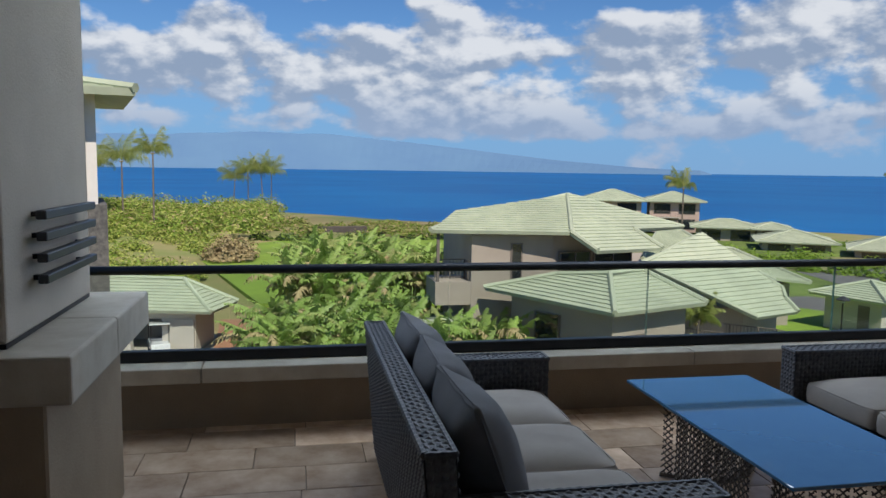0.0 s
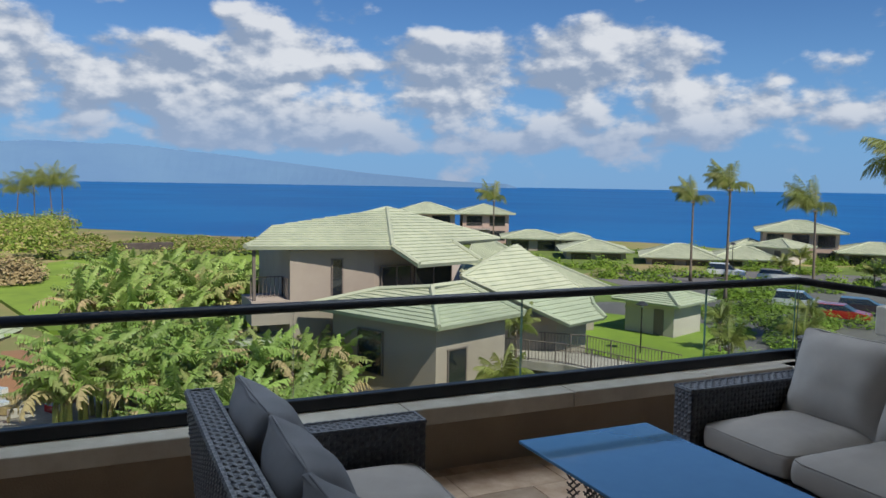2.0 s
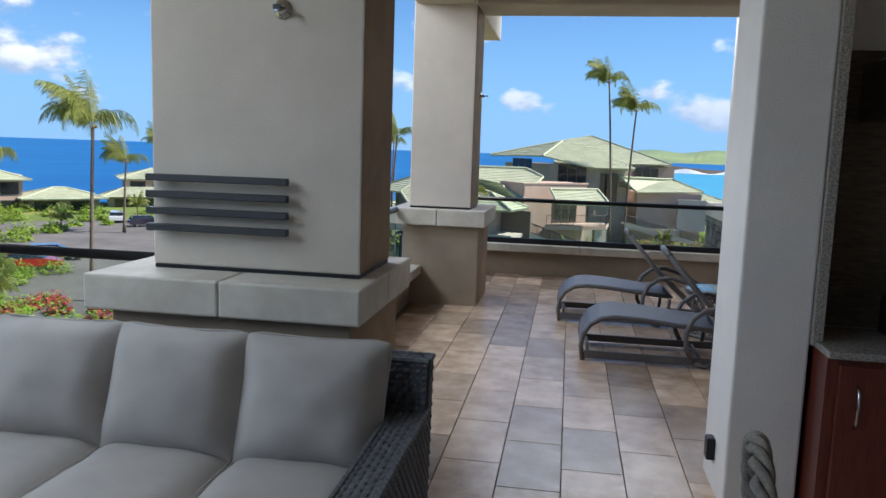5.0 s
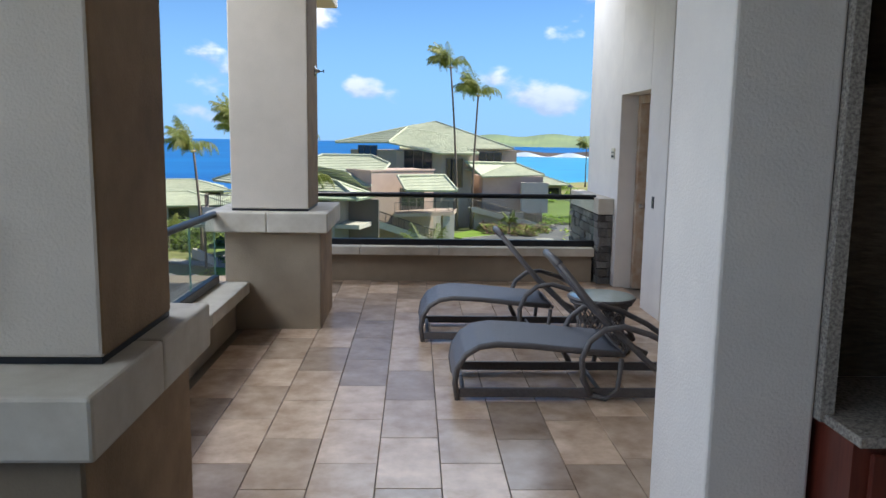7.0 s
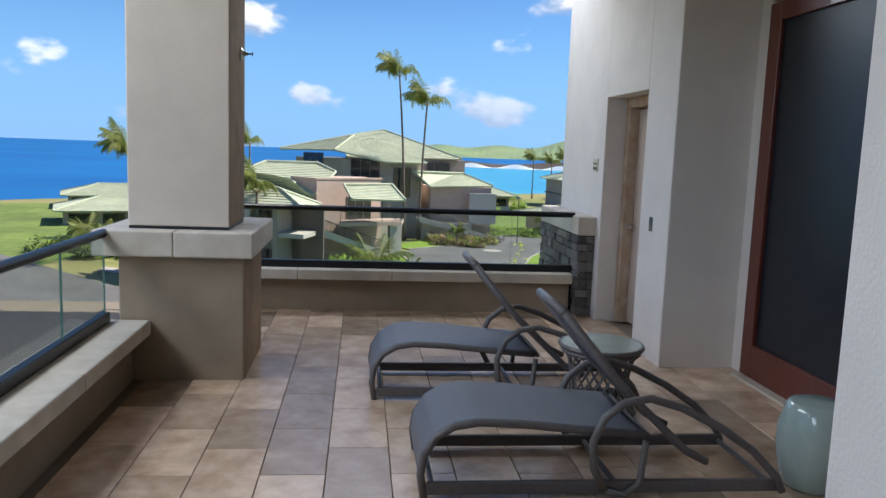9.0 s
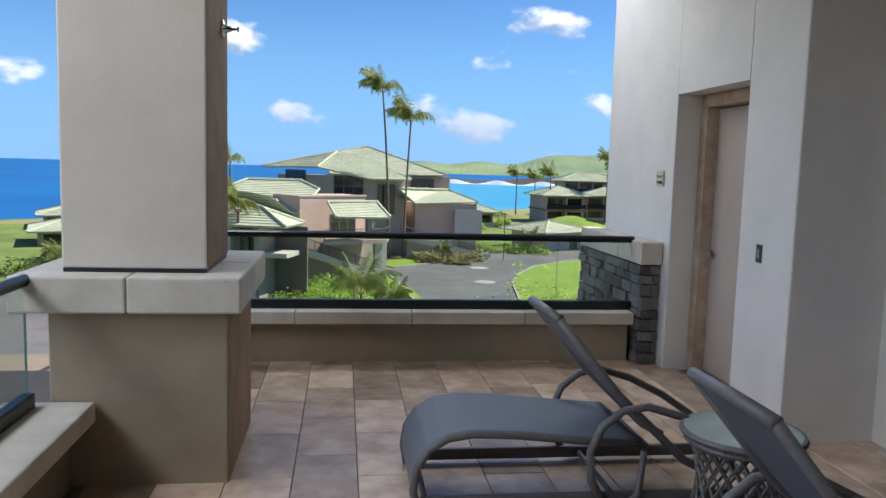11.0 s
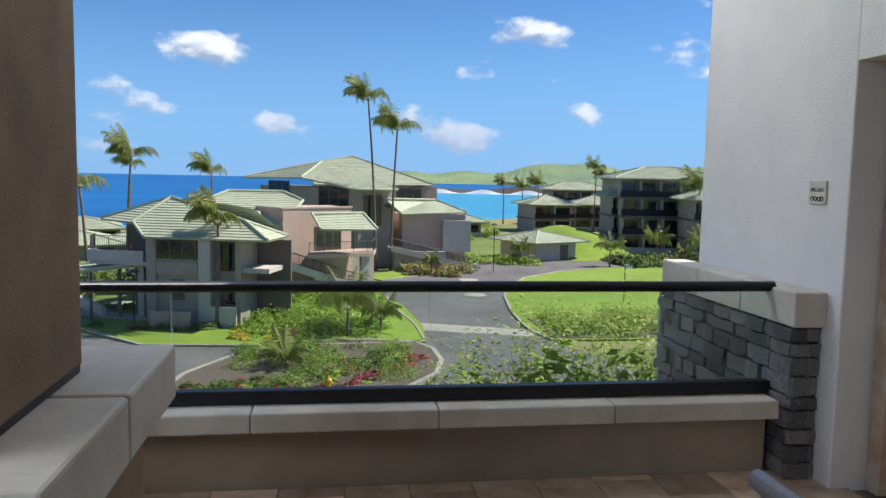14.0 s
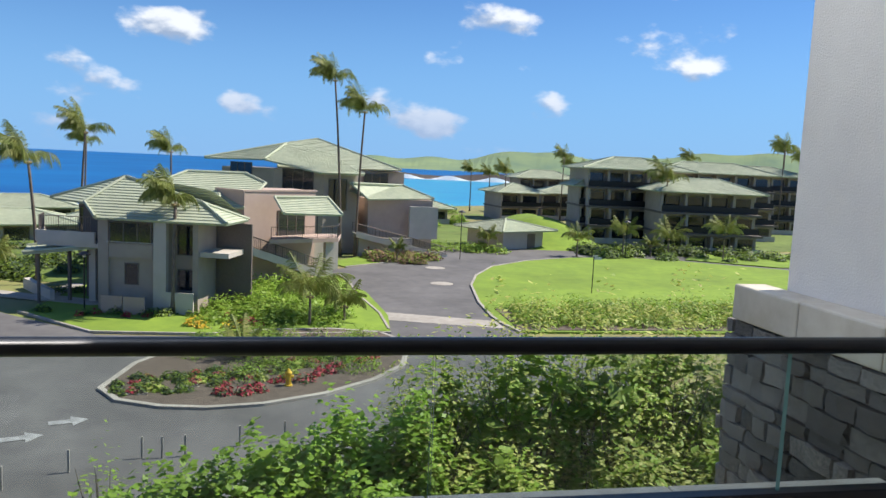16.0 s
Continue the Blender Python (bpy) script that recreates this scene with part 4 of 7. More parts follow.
# the cart garage to the south-west
estate((-47, -8, G), "low open garage with a pale green tiled roof and dark bays",
       [[(-46.9, -16.0, -6.9), (-43.99, -5.01, -6.9), (-48.0, -7.01, -5.53), (-50.9, -17.0, -5.5)],
        [(-43.99, -5.01, -6.9), (-47.66, -3.74, -6.9), (-48.0, -7.01, -5.53)],
        [(-47.66, -3.74, -6.9), (-53.5, -13, -6.9), (-50.9, -17.0, -5.5), (-48.0, -7.01, -5.53)]],
       [], [], [],
       [("rear_wall", [(-50.5, -15.5), (-50.2, -15.6), (-48.6, -5.6), (-48.9, -5.4)], G, -6.95, WL),
        ("side_wall", [(-48.7, -5.6), (-45.2, -6.3), (-45.1, -6.0), (-48.6, -5.3)], G, -6.95, WL),
        ("lintel", [(-47.9, -15.0), (-47.6, -15.1), (-45.0, -6.0), (-45.3, -5.9)], -7.5, -6.96, WL),
        ("post", [(-45.95, -7.9), (-45.55, -8.0), (-44.95, -6.1), (-45.35, -6.0)], G, -7.5, WL),
        ("post", [(-46.7, -10.9), (-46.3, -11.0), (-46.0, -9.9), (-46.4, -9.8)], G, -7.5, WL),
        ("post", [(-47.5, -13.6), (-47.1, -13.7), (-47.0, -13.3), (-47.4, -13.2)], G, -7.5, WL)])
flat("yard", [(-50, -16), (-30, -14), (-28, 0), (-36, 6), (-46, 0), (-50, -4)], G + 0.06, CONCRETE, "dusty concrete service yard before the garage", 0.1)
flat("bare_soil", [(-55, -5.5), (-44, -5), (-40.5, -1.5), (-43, 1), (-55, 0)], G + 0.10, REDSOIL, "heap of bare red soil beside the garage", 0.1)

# low house among the lawns, hexagonal hut
def hut(at, r, eave, rise, label, rz=0.0, wall_m=None):
    root = empty("pavilion", (at[0], at[1], G), label, "pavilion", "small pavilions", rz)
    a = r * 0.72
    boxob("wall", (-a, -a, 0, a, a, eave - G), wall_m or WL, root)
    hip_roof(root, -a, -a, a, a, eave - G, rise, r * 0.28)
    boxob("door", (a * 0.2, -a - 0.03, 0, a * 0.6, -a, 2.1), HTRIM, root)
    return root


hut((-46.0, 40.6), 2.9, -7.0, 1.0, "small square pale pavilion with a green tiled roof on the lawn", 20)
hut((-83.5, 95.4), 3.6, -7.0, 1.1, "small pale pavilion with green tiled roof by the car park", 10)
hut((29.4, 113.5), 5.2, -7.0, 1.25, "square pale pavilion with a green tiled roof by the road bend", 27)

# the two-storey house beyond the lawn
def nh(u, v, z=None):
    """A place by the front eave: u along it, v into the house."""
    p = (-13.33 + 0.962 * u + 0.275 * v, 65.24 - 0.275 * u + 0.962 * v)
    return p if z is None else (*p, z)


NU = (0.962, -0.275)
estate((-10, 68, G), "two-storey beige house with green hip roof, corner balcony and porch",
       [[nh(0, 0, -3.12), nh(9.24, 0, -3.12), nh(6.84, 1.85, -1.9), nh(0.1, 4.14, -0.38), nh(-1.54, 1.4, -2.2)],
        [nh(-5.9, 4.5, -2.2), nh(-1.54, 1.4, -2.2), nh(0.1, 4.14, -0.38)],
        [nh(9.24, 4.6, -3.12), nh(-5.0, 9.0, -3.12), nh(0.1, 4.14, -0.38), nh(6.84, 1.85, -1.9)],
        [nh(9.24, 0, -3.12), nh(9.24, 4.6, -3.12), nh(6.84, 1.85, -1.9)],
        [nh(-7.6, 4.2, -5.9), nh(-5.6, 0.6, -5.9), nh(-0.7, 2.0, -5.35), nh(-2.6, 5.0, -5.2)]],
       [],
       [(nh(0.85, 0.45), NU, 2.95, -4.75, -3.38), (nh(1.8, 0.74), NU, 0.95, -7.65, -6.25), (nh(5.25, 1.45), NU, 1.35, -5.5, -3.5), (nh(5.3, 1.45), NU, 1.1, -8.0, -6.6),
        (nh(-3.4, 4.1), (0.93, -0.36), 2.7, -4.9, -2.75)],
       [[nh(-5.9, 3.6, -4.3), nh(-5.0, 1.6, -4.3), nh(-1.2, 1.6, -4.3)]],
       [("wall", [nh(0.0, 0.75), nh(4.9, 0.75), nh(4.9, 8), nh(0, 8)], G, -3.16, W),
        ("wall", [nh(4.902, 1.5), nh(6.9, 1.5), nh(6.9, 8), nh(4.902, 8)], G, -3.2, W),
        ("bay", [nh(0.75, 0.48), nh(3.9, 0.48), nh(3.9, 0.749), nh(0.75, 0.749)], -5.83, -4.81, W),
        ("sill", [nh(0.65, 0.40), nh(4.0, 0.40), nh(4.0, 0.75), nh(0.65, 0.75)], -4.81, -4.70, WL),
        ("pilaster", [nh(4.0, 0.35), nh(4.9, 0.35), nh(4.9, 0.749), nh(4.0, 0.749)], G, -3.2, WL),
        ("pilaster", [nh(-0.05, 0.5), nh(0.7, 0.5), nh(0.7, 0.749), nh(-0.05, 0.749)], G, -3.2, W),
        ("column", [nh(6.55, 0.9), nh(6.95, 0.9), nh(6.95, 1.49), nh(6.55, 1.49)], G, -3.2, W),
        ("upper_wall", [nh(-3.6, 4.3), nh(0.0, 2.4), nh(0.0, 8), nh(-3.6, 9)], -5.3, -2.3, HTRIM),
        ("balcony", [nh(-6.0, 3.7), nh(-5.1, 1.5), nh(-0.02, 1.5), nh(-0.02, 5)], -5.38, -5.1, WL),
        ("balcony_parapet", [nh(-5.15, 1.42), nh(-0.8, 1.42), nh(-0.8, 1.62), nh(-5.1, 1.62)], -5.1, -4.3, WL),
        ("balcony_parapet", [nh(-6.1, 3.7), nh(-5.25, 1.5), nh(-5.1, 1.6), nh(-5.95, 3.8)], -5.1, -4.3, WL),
        # porch wall in dark trim colour: the porch's deep shade is painted on
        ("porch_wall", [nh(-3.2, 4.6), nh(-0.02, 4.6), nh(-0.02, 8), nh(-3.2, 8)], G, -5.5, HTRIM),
        ("porch_side_wall", [nh(-1.9, 2.6), nh(-1.4, 2.6), nh(-1.4, 5), nh(-1.9, 5)], G, -5.5, WL),
        ("entrance_door", [nh(-1.35, 4.5), nh(-0.3, 4.5), nh(-0.3, 4.6), nh(-1.35, 4.6)], G, -7.2, WOOD_R),
        ("post", [nh(-5.2, 1.6), nh(-5.05, 1.6), nh(-5.05, 1.75), nh(-5.2, 1.75)], G, -5.9, HTRIM),
        ("post", [nh(-3.4, 2.4), nh(-3.2, 2.4), nh(-3.2, 2.6), nh(-3.4, 2.6)], G, -5.8, HTRIM),
        ("terrace_wall", [nh(-9.5, 6.5), nh(-4.6, 2.2), nh(-4.4, 2.4), nh(-9.2, 6.9)], G, -8.75, WL),
        ("gate_fence", [nh(0.8, -0.7), nh(2.3, -0.7), nh(2.3, -0.6), nh(0.8, -0.6)], G, -8.3, HWALL_P),
        ("gate_fence", [nh(2.4, -0.75), nh(3.9, -0.75), nh(3.9, -0.65), nh(2.4, -0.65)], G, -8.3, HWALL_P),
        ("low_wall", [nh(4.95, 0.2), nh(6.9, 0.2), nh(6.9, 0.35), nh(4.95, 0.35)], G, -8.0, WL),
        ("landing", [nh(6.95, 1.2), nh(9.0, 1.2), nh(9.0, 5.0), nh(6.95, 5.0)], -5.6, -5.25, WL),
        # added dark sheet in place of the open, shaded end under the roof
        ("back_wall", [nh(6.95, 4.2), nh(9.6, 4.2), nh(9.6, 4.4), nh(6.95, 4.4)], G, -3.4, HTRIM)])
# its pink-walled wing with the outside stair
estate((-2, 80, G), "pink plastered wing with flat parapet, tiled canopy and outside stair",
       [[(-15.5, 76.5, -2.9), (-4.2, 76.5, -2.9), (-2.5, 80.5, -0.9), (-4.4, 82, -0.15), (-9.4, 82, -0.15)],
        [(-8.9, 75.9, -2.6), (-5.9, 75.4, -2.95), (-6.3, 78, -1.85), (-8.6, 78, -1.7)],
        [(-0.8, 74.2, -3.07), (4.2, 76.2, -3.2), (3.0, 79.0, -1.92), (-1.64, 76.6, -1.85)]],
       [],
       [((-1.3, 78.75), (0.77, 0.638), 3.0, -5.4, -3.2)],
       [[(-1.8, 75.4, -5.4), (3.9, 78.1, -5.4), (4.3, 81.3, -5.4)]],
       [("wing", [(-4.1, 76.5), (2.0, 81.5), (0, 87), (-7, 85), (-6.6, 79)], G, -1.5, WP),
        ("parapet", [(-4.2, 76.35), (2.15, 81.5), (1.9, 81.8), (-4.15, 76.75)], -1.499, -1.35, WP),
        ("parapet", [(-6.75, 79.0), (-4.2, 76.35), (-4.0, 76.6), (-6.5, 79.2)], -1.499, -1.35, WP),
        ("wall", [(-16, 80.5), (-7.1, 80.5), (-7.1, 88), (-16, 88)], G, -2.6, W),
        ("balcony", [(-1.9, 75.2), (4.0, 78), (4.4, 81.4), (2.1, 81.4), (-1.8, 78.3)], -5.75, -5.4, WP),
        # added dark sheet for the shaded void below balcony and stair
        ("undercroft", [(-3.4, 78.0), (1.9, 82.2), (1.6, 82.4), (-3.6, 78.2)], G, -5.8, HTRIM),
        ("pier", [(2.9, 77.9), (3.6, 78.2), (3.4, 78.8), (2.7, 78.5)], G, -5.75, WL),
        ("screen_wall", [(4.2, 83.2), (1.5, 82.0), (1.6, 81.8), (4.3, 83.0)], -8.9, -5.5, WL)],
       [((-6.2, 74.2, -5.15), (2.47, 78.0, -8.45), 1.5)])

# the taller house behind it
estate((4, 106, G), "three-storey beige house with two green tiled hip roofs behind",
       [[(-3.34, 99.2, 1.2), (3.04, 98.4, -0.1), (8.2, 101.0, -0.15), (4.2, 107.0, 1.9), (-1.0, 107.0, 3.2)],
        [(-10.5, 105.0, 1.05), (-3.34, 99.2, 1.2), (-1.0, 107.0, 3.2)],
        [(-2.0, 107.4, 0.3), (13.55, 108.0, 0.5), (3.0, 114.0, 4.13), (-1.0, 113.0, 3.3)],
        [(13.55, 108.0, 0.5), (13.2, 119.0, 0.5), (3.0, 114.0, 4.13)],
        [(8.6, 99.4, -2.95), (17.1, 103.0, -2.78), (13.5, 106.0, -1.44), (6.5, 101.0, -1.25)]],
       [],
       [((-1.3, 100.2), (0.98, -0.1), 3.6, -2.1, 0.2), ((4.0, 100.1), (0.9, 0.43), 2.4, -4.4, -0.8), ((-7.4, 104.6), (0.75, -0.65), 3.4, -1.4, 0.7), ((8.8, 108.0), (0.98, 0.2), 3.2, -1.9, -0.1), ((12.8, 101.9), (1.0, 0.0), 0.8, -6.3, -4.2)],
       [],
       [("wall", [(-8.5, 105.5), (-2.3, 100.3), (3.4, 99.8), (7.6, 102), (6.5, 110), (-6, 111)], G, 0.15, W),
        ("wall", [(8.0, 108.0), (14.2, 109.6), (12.0, 118), (2.0, 117)], G, 0.25, W),
        ("wing", [(8.8, 101.2), (16.8, 102.2), (15.8, 108), (8.0, 107)], G, -3.0, WP),
        ("screen_wall", [(13.8, 100.6), (17.3, 101.0), (17.2, 101.4), (13.7, 101.0)], -7.6, -3.7, WL),
        ("retaining_wall", [(7.6, 98.6), (14.0, 99.2), (13.9, 99.6), (7.5, 99.0)], G, -7.4, WL)],
       [((7.0, 98.2, -6.7), (18.2, 100.6, -9.5), 1.6)])


def condo(at, rz, w, d, floors, label, top=None):
    """A far block with balconies on every floor and hipped roofs."""
    root = empty("condominium", (at[0], at[1], G), label, "building", "condominium blocks", rz)
    fh = 2.9
    for k in range(floors):
        z = k * fh
        s = 0.9 * k if floors > 2 else 0
        boxob("wall", (-w / 2, s, z, w / 2, d, z + fh - 0.3), W, root)
        boxob("floor_slab", (-w / 2 - 0.3, s - 1.6, z + fh - 0.3, w / 2 + 0.3, d, z + fh), HTRIM if k < floors - 1 else W, root)
        n = max(2, int(w / 3.2))
        for i in range(n):
            x0 = -w / 2 + w * i / n
            boxob("window", (x0 + 0.4, s - 0.05, z + 0.3, x0 + w / n - 0.5, s, z + 2.2), HWIN, root)
            boxob("pier", (x0 - 0.18, s - 1.5, z, x0 + 0.18, s, z + fh - 0.3), W, root)
        boxob("balcony_rail", (-w / 2, s - 1.58, z + 0.05, w / 2, s - 1.52, z + 0.95), BLACK if k else WL, root)
    zt = floors * fh
    hip_roof(root, -w / 2, 0.9 * (floors - 1) - 1.0 if floors > 2 else -1.0, w / 2, d, zt, 1.9, 1.2)
    return root


condo((53.0, 121), -6, 16, 13, 4, "long three-storey beige condominium with dark balconies and hip roofs")
condo((59.0, 110.5), -10, 14, 9, 3, "stepped beige condominium with pale balconies and hip roofs")
condo((47.4, 124), -6, 6, 8, 3, "narrow beige stair tower of the condominium with a hip roof")
condo((74, 134), -12, 20, 12, 4, "far beige condominium with balconies and hip roofs")
condo((92, 150), -14, 20, 12, 4, "farther beige condominium with balconies and hip roofs")
condo((47, 166), 6, 9, 9, 2, "far two-storey beige house with hip roof and balcony")
condo((59, 170), -10, 11, 9, 2, "far two-storey beige house with hip roof beside palms")
condo((60, 186), 0, 14, 9, 3, "far beige house behind palms")
condo((24, 150), 5, 9, 8, 1, "low beige house by the shore")

# houses of the northern and western estate, seen over the glass rail
def villa(at, rz, blocks, label):
    """blocks: x0, y0, x1, y1, storeys, rise. Its front looks to -y."""
    root = empty("house", (at[0], at[1], at[2] if len(at) > 2 else G), label, "house", "houses of the estate", rz)
    for x0, y0, x1, y1, n, rise in blocks:
        h = 2.7 * n
        boxob("wall", (x0, y0, 0, x1, y1, h), W if n == 1 else WP if (x0 + y0) % 2 else W, root)
        hip_roof(root, x0, y0, x1, y1, h + 0.02, rise, 1.1)
        for k in range(n):
            m = max(1, int((x1 - x0) / 3.4))
            for i in range(m):
                a = x0 + (x1 - x0) * (i + 0.18) / m
                b = x0 + (x1 - x0) * (i + 0.82) / m
                boxob("window_frame", (a - 0.08, y0 - 0.04, 0.5 + 2.7 * k, b + 0.08, y0 - 0.001, 2.35 + 2.7 * k), HTRIM, root)
                boxob("pane", (a, y0 - 0.06, 0.6 + 2.7 * k, b, y0 - 0.041, 2.25 + 2.7 * k), HWIN, root)
        if n > 1:
            boxob("balcony", (x0 + 0.3, y0 - 1.6, 2.55, x0 + (x1 - x0) * 0.6, y0, 2.7), CONCRETE, root)
            rail(root, [(x0 + 0.3, y0 - 1.55, 2.7), (x0 + (x1 - x0) * 0.6, y0 - 1.55, 2.7)], gap=0.4)
    return root


villa((-128, 58, -9.2), 68, [(-7, -2, 3, 7, 2, 1.8), (4.5, -1, 13, 7, 2, 1.6)], "far two-storey house with pale green hip roofs above the sea")
villa((-113, 71, -10.2), 62, [(-6, -2, 3, 5, 1, 1.2), (3.2, -2.5, 8, 4, 1, 0.9)], "far single-storey beige house with a pale green roof")
villa((-98, 72, -11.0), 60, [(-5, -3, 4, 5, 1, 1.4)], "far dark-fronted house with a pale green hip roof")
villa((-86, 79.5, -11.2), 52, [(-6, -2, 3.5, 6, 1, 1.7), (4.2, 0, 12, 7, 1, 1.5)], "far house with two pale green hip roofs by the car park")
villa((-82, 103, -10.4), 45, [(-9, 0, 2, 9, 2, 1.6), (2.2, -3, 12, 5, 1, 1.4), (-13, -2, -8.9, 5, 1, 1.2)], "far two-storey house with pale green hip roofs beyond parked cars")
villa((-70, 124, -10.6), 36, [(-5, 0, 6, 9, 2, 1.6), (-8, -5, 2, -0.1, 1, 1.3)], "far two-storey house with pale green hip roofs by the road")
villa((-38, 132, -10.2), 20, [(-8, 0, 6, 9, 1, 1.6)], "far single-storey house with a pale green roof")
villa((-30, 108, -10.4), 20, [(-8, 0, 4, 9, 1, 1.5), (4.1, 2, 10, 9, 1, 1.3)], "single-storey house with pale green roofs near the shore")


# the tower of the neighbouring block
tw = empty("tower", (-20.01, -7.10, G), "cream corner tower with tall windows, stone base and tiled eaves", "building", rz=14.4)
boxob("stone_base", (-2.2, -2.2, 0, 1.9, 1.95, 10.3), STONE, tw)
boxob("wall", (-2.0, -2.0, 10.3, 1.7, 1.75, 13.1), STUCCO_W, tw)
hip_roof(tw, -2.0, -2.0, 1.7, 1.75, 13.12, 0.5, 0.9)
for k in range(3):
    boxob("window_frame", (1.7, -1.3 + 1.1 * k, 10.5, 1.76, -0.7 + 1.1 * k, 12.8), WL, tw)
    boxob("pane", (1.761, -1.22 + 1.1 * k, 10.58, 1.78, -0.78 + 1.1 * k, 12.72), HWIN, tw)

# ---- planting ----
def rot_to(d):
    return Vector(d).to_track_quat("Z", "Y").to_matrix()


def leaf_mesh(name, n, rx, ry, rz, size, mats, seed, bottom=0.0, twigs=0, aspect=2.0, flower=0.0, hollow=0.55, up=1.3):
    """A bush or crown: many small bent leaves over an uneven rounded volume, with twigs."""
    rnd = np.random.default_rng(seed)
    k = int(n)
    d = rnd.normal(size=(k, 3))
    d /= np.linalg.norm(d, axis=1)[:, None]
    d[:, 2] = np.abs(d[:, 2]) * (1 - bottom) + d[:, 2] * bottom
    lump = np.array([1 + 0.35 * noise.noise((v[0] * 2.1 + seed, v[1] * 2.1, v[2] * 2.1)) + 0.2 * noise.noise((v[0] * 5 + seed, v[1] * 5, v[2] * 5)) for v in d])
    r = (hollow + (1 - hollow) * rnd.random(k) ** 0.6) * lump
    c = d * r[:, None] * np.array([rx, ry, rz])
    s = size * (0.6 + 0.8 * rnd.random(k))
    nn = d * 0.7 + rnd.normal(size=(k, 3)) * 0.55 + np.array([0, 0, up])
    nn /= np.linalg.norm(nn, axis=1)[:, None]
    t = np.cross(nn, rnd.normal(size=(k, 3)))
    t /= np.linalg.norm(t, axis=1)[:, None]
    b = np.cross(nn, t)
    h = s[:, None] * 0.5
    P = np.stack([c - t * h, c + b * h / aspect - nn * h * 0.1, c + t * h + nn * h * -0.25, c - b * h / aspect - nn * h * 0.1], axis=1).reshape(-1, 3)
    F = np.arange(4 * k).reshape(-1, 4)
    me = bpy.data.meshes.new(name)
    me.from_pydata(P.tolist(), [], F.tolist())
    for m in mats:
        me.materials.append(m)
    if len(mats) > 1:
        w = rnd.random(k)
        idx = np.zeros(k, dtype=np.int32)
        idx[w > 0.55] = 1
        if len(mats) > 2:
            idx[w > 1 - flower] = 2
        me.polygons.foreach_set("material_index", idx)
    return me


def bush(at, r, n, size, mats, label, seed, category="bush", group="", twigs=8, flower=0.0, aspect=2.0, name="bush", kind="", fill=0):
    root = empty(name, at, label, category, group)
    if fill:
        o = new("inner_foliage", leaf_mesh("inner_foliage", fill, r[0] * 0.72, r[1] * 0.72, r[2] * 0.82, 0.55, [LEAF], seed + 900, bottom=0.25, hollow=0.8))
        o.parent = root
    me = leaf_mesh("foliage", n, r[0], r[1], r[2], size, mats, seed, flower=flower, aspect=aspect, bottom=0.25)
    o = new("foliage", me)
    o.parent = root
    rnd = random.Random(seed)
    bm = bmesh.new()
    for i in range(twigs):
        a = rnd.uniform(0, 6.28)
        e = Vector((math.cos(a) * r[0] * rnd.uniform(.3, .9), math.sin(a) * r[1] * rnd.uniform(.3, .9), r[2] * rnd.uniform(0.45, 0.86)))
        m = e * 0.5 + Vector((rnd.uniform(-.15, .15) * r[0], rnd.uniform(-.15, .15) * r[1], 0.1 * r[2]))
        w = min(0.03, 0.025 * max(r))
        tube(bm, [(0, 0, -0.1), m, e], [w, w * 0.6, w * 0.2], 5)
    if twigs:
        to_ob("branches", bm, TRUNK, root)
    return root


def frond_mesh(L, droop, n, wid, seed, fold=0.5, wind=0.0):
    """One feather frond: a bent rib with drooping leaflets."""
    rnd = random.Random(seed)
    V, F = [], []
    pts = []
    ang = radians(48)
    p = Vector((0, 0, 0))
    for i in range(11):
        pts.append(p.copy())
        a = ang - droop * (i / 10) ** 1.3
        p = p + Vector((math.cos(a), wind * (i / 10), math.sin(a))) * (L / 10)
    for a, b in zip(pts, pts[1:]):
        k = len(V)
        w = 0.022
        V += [a + Vector((0, w, 0)), a - Vector((0, w, 0)), b - Vector((0, w, 0)), b + Vector((0, w, 0))]
        F.append((k, k + 1, k + 2, k + 3))
    for i in range(n):
        u = 0.12 + 0.88 * i / n
        j = min(9, int(u * 10))
        c = pts[j].lerp(pts[j + 1], u * 10 - j)
        d = (pts[j + 1] - pts[j]).normalized()
        ln = wid * math.sin(math.pi * min(1, 0.18 + 0.80 * u)) ** 0.6 * rnd.uniform(0.6, 1.25)
        for s in (-1, 1):
            out = (Vector((0, s, 0)) * rnd.uniform(0.5, 0.9) + d * rnd.uniform(0.4, 0.9) + Vector((0, -0.12, -fold * rnd.uniform(0.6, 1.5)))).normalized()
            m = c + out * ln * 0.55
            e = m + (out + Vector((0, 0, -0.5))).normalized() * ln * 0.45
            h = d * 0.023
            k = len(V)
            V += [c - h * .6, c + h * .6, m + h, m - h, e]
            F += [(k, k + 1, k + 2, k + 3), (k + 3, k + 2, k + 4)]
    me = bpy.data.meshes.new("frond")
    me.from_pydata([tuple(v) for v in V], [], F)
    return me


FRONDS = {}


def fronds_for(mat_, L=2.6):
    key = (mat_.name, L)
    if key not in FRONDS:
        out = []
        for k, dr in enumerate((0.55, 1.1, 1.6, 2.05, 2.5, 2.9)):
            me = frond_mesh(L, dr, 46, L * 0.30, k, fold=0.6 + 0.18 * k, wind=-0.22)
            me.materials.append(mat_)
            out.append(me)
        FRONDS[key] = out
    return FRONDS[key]


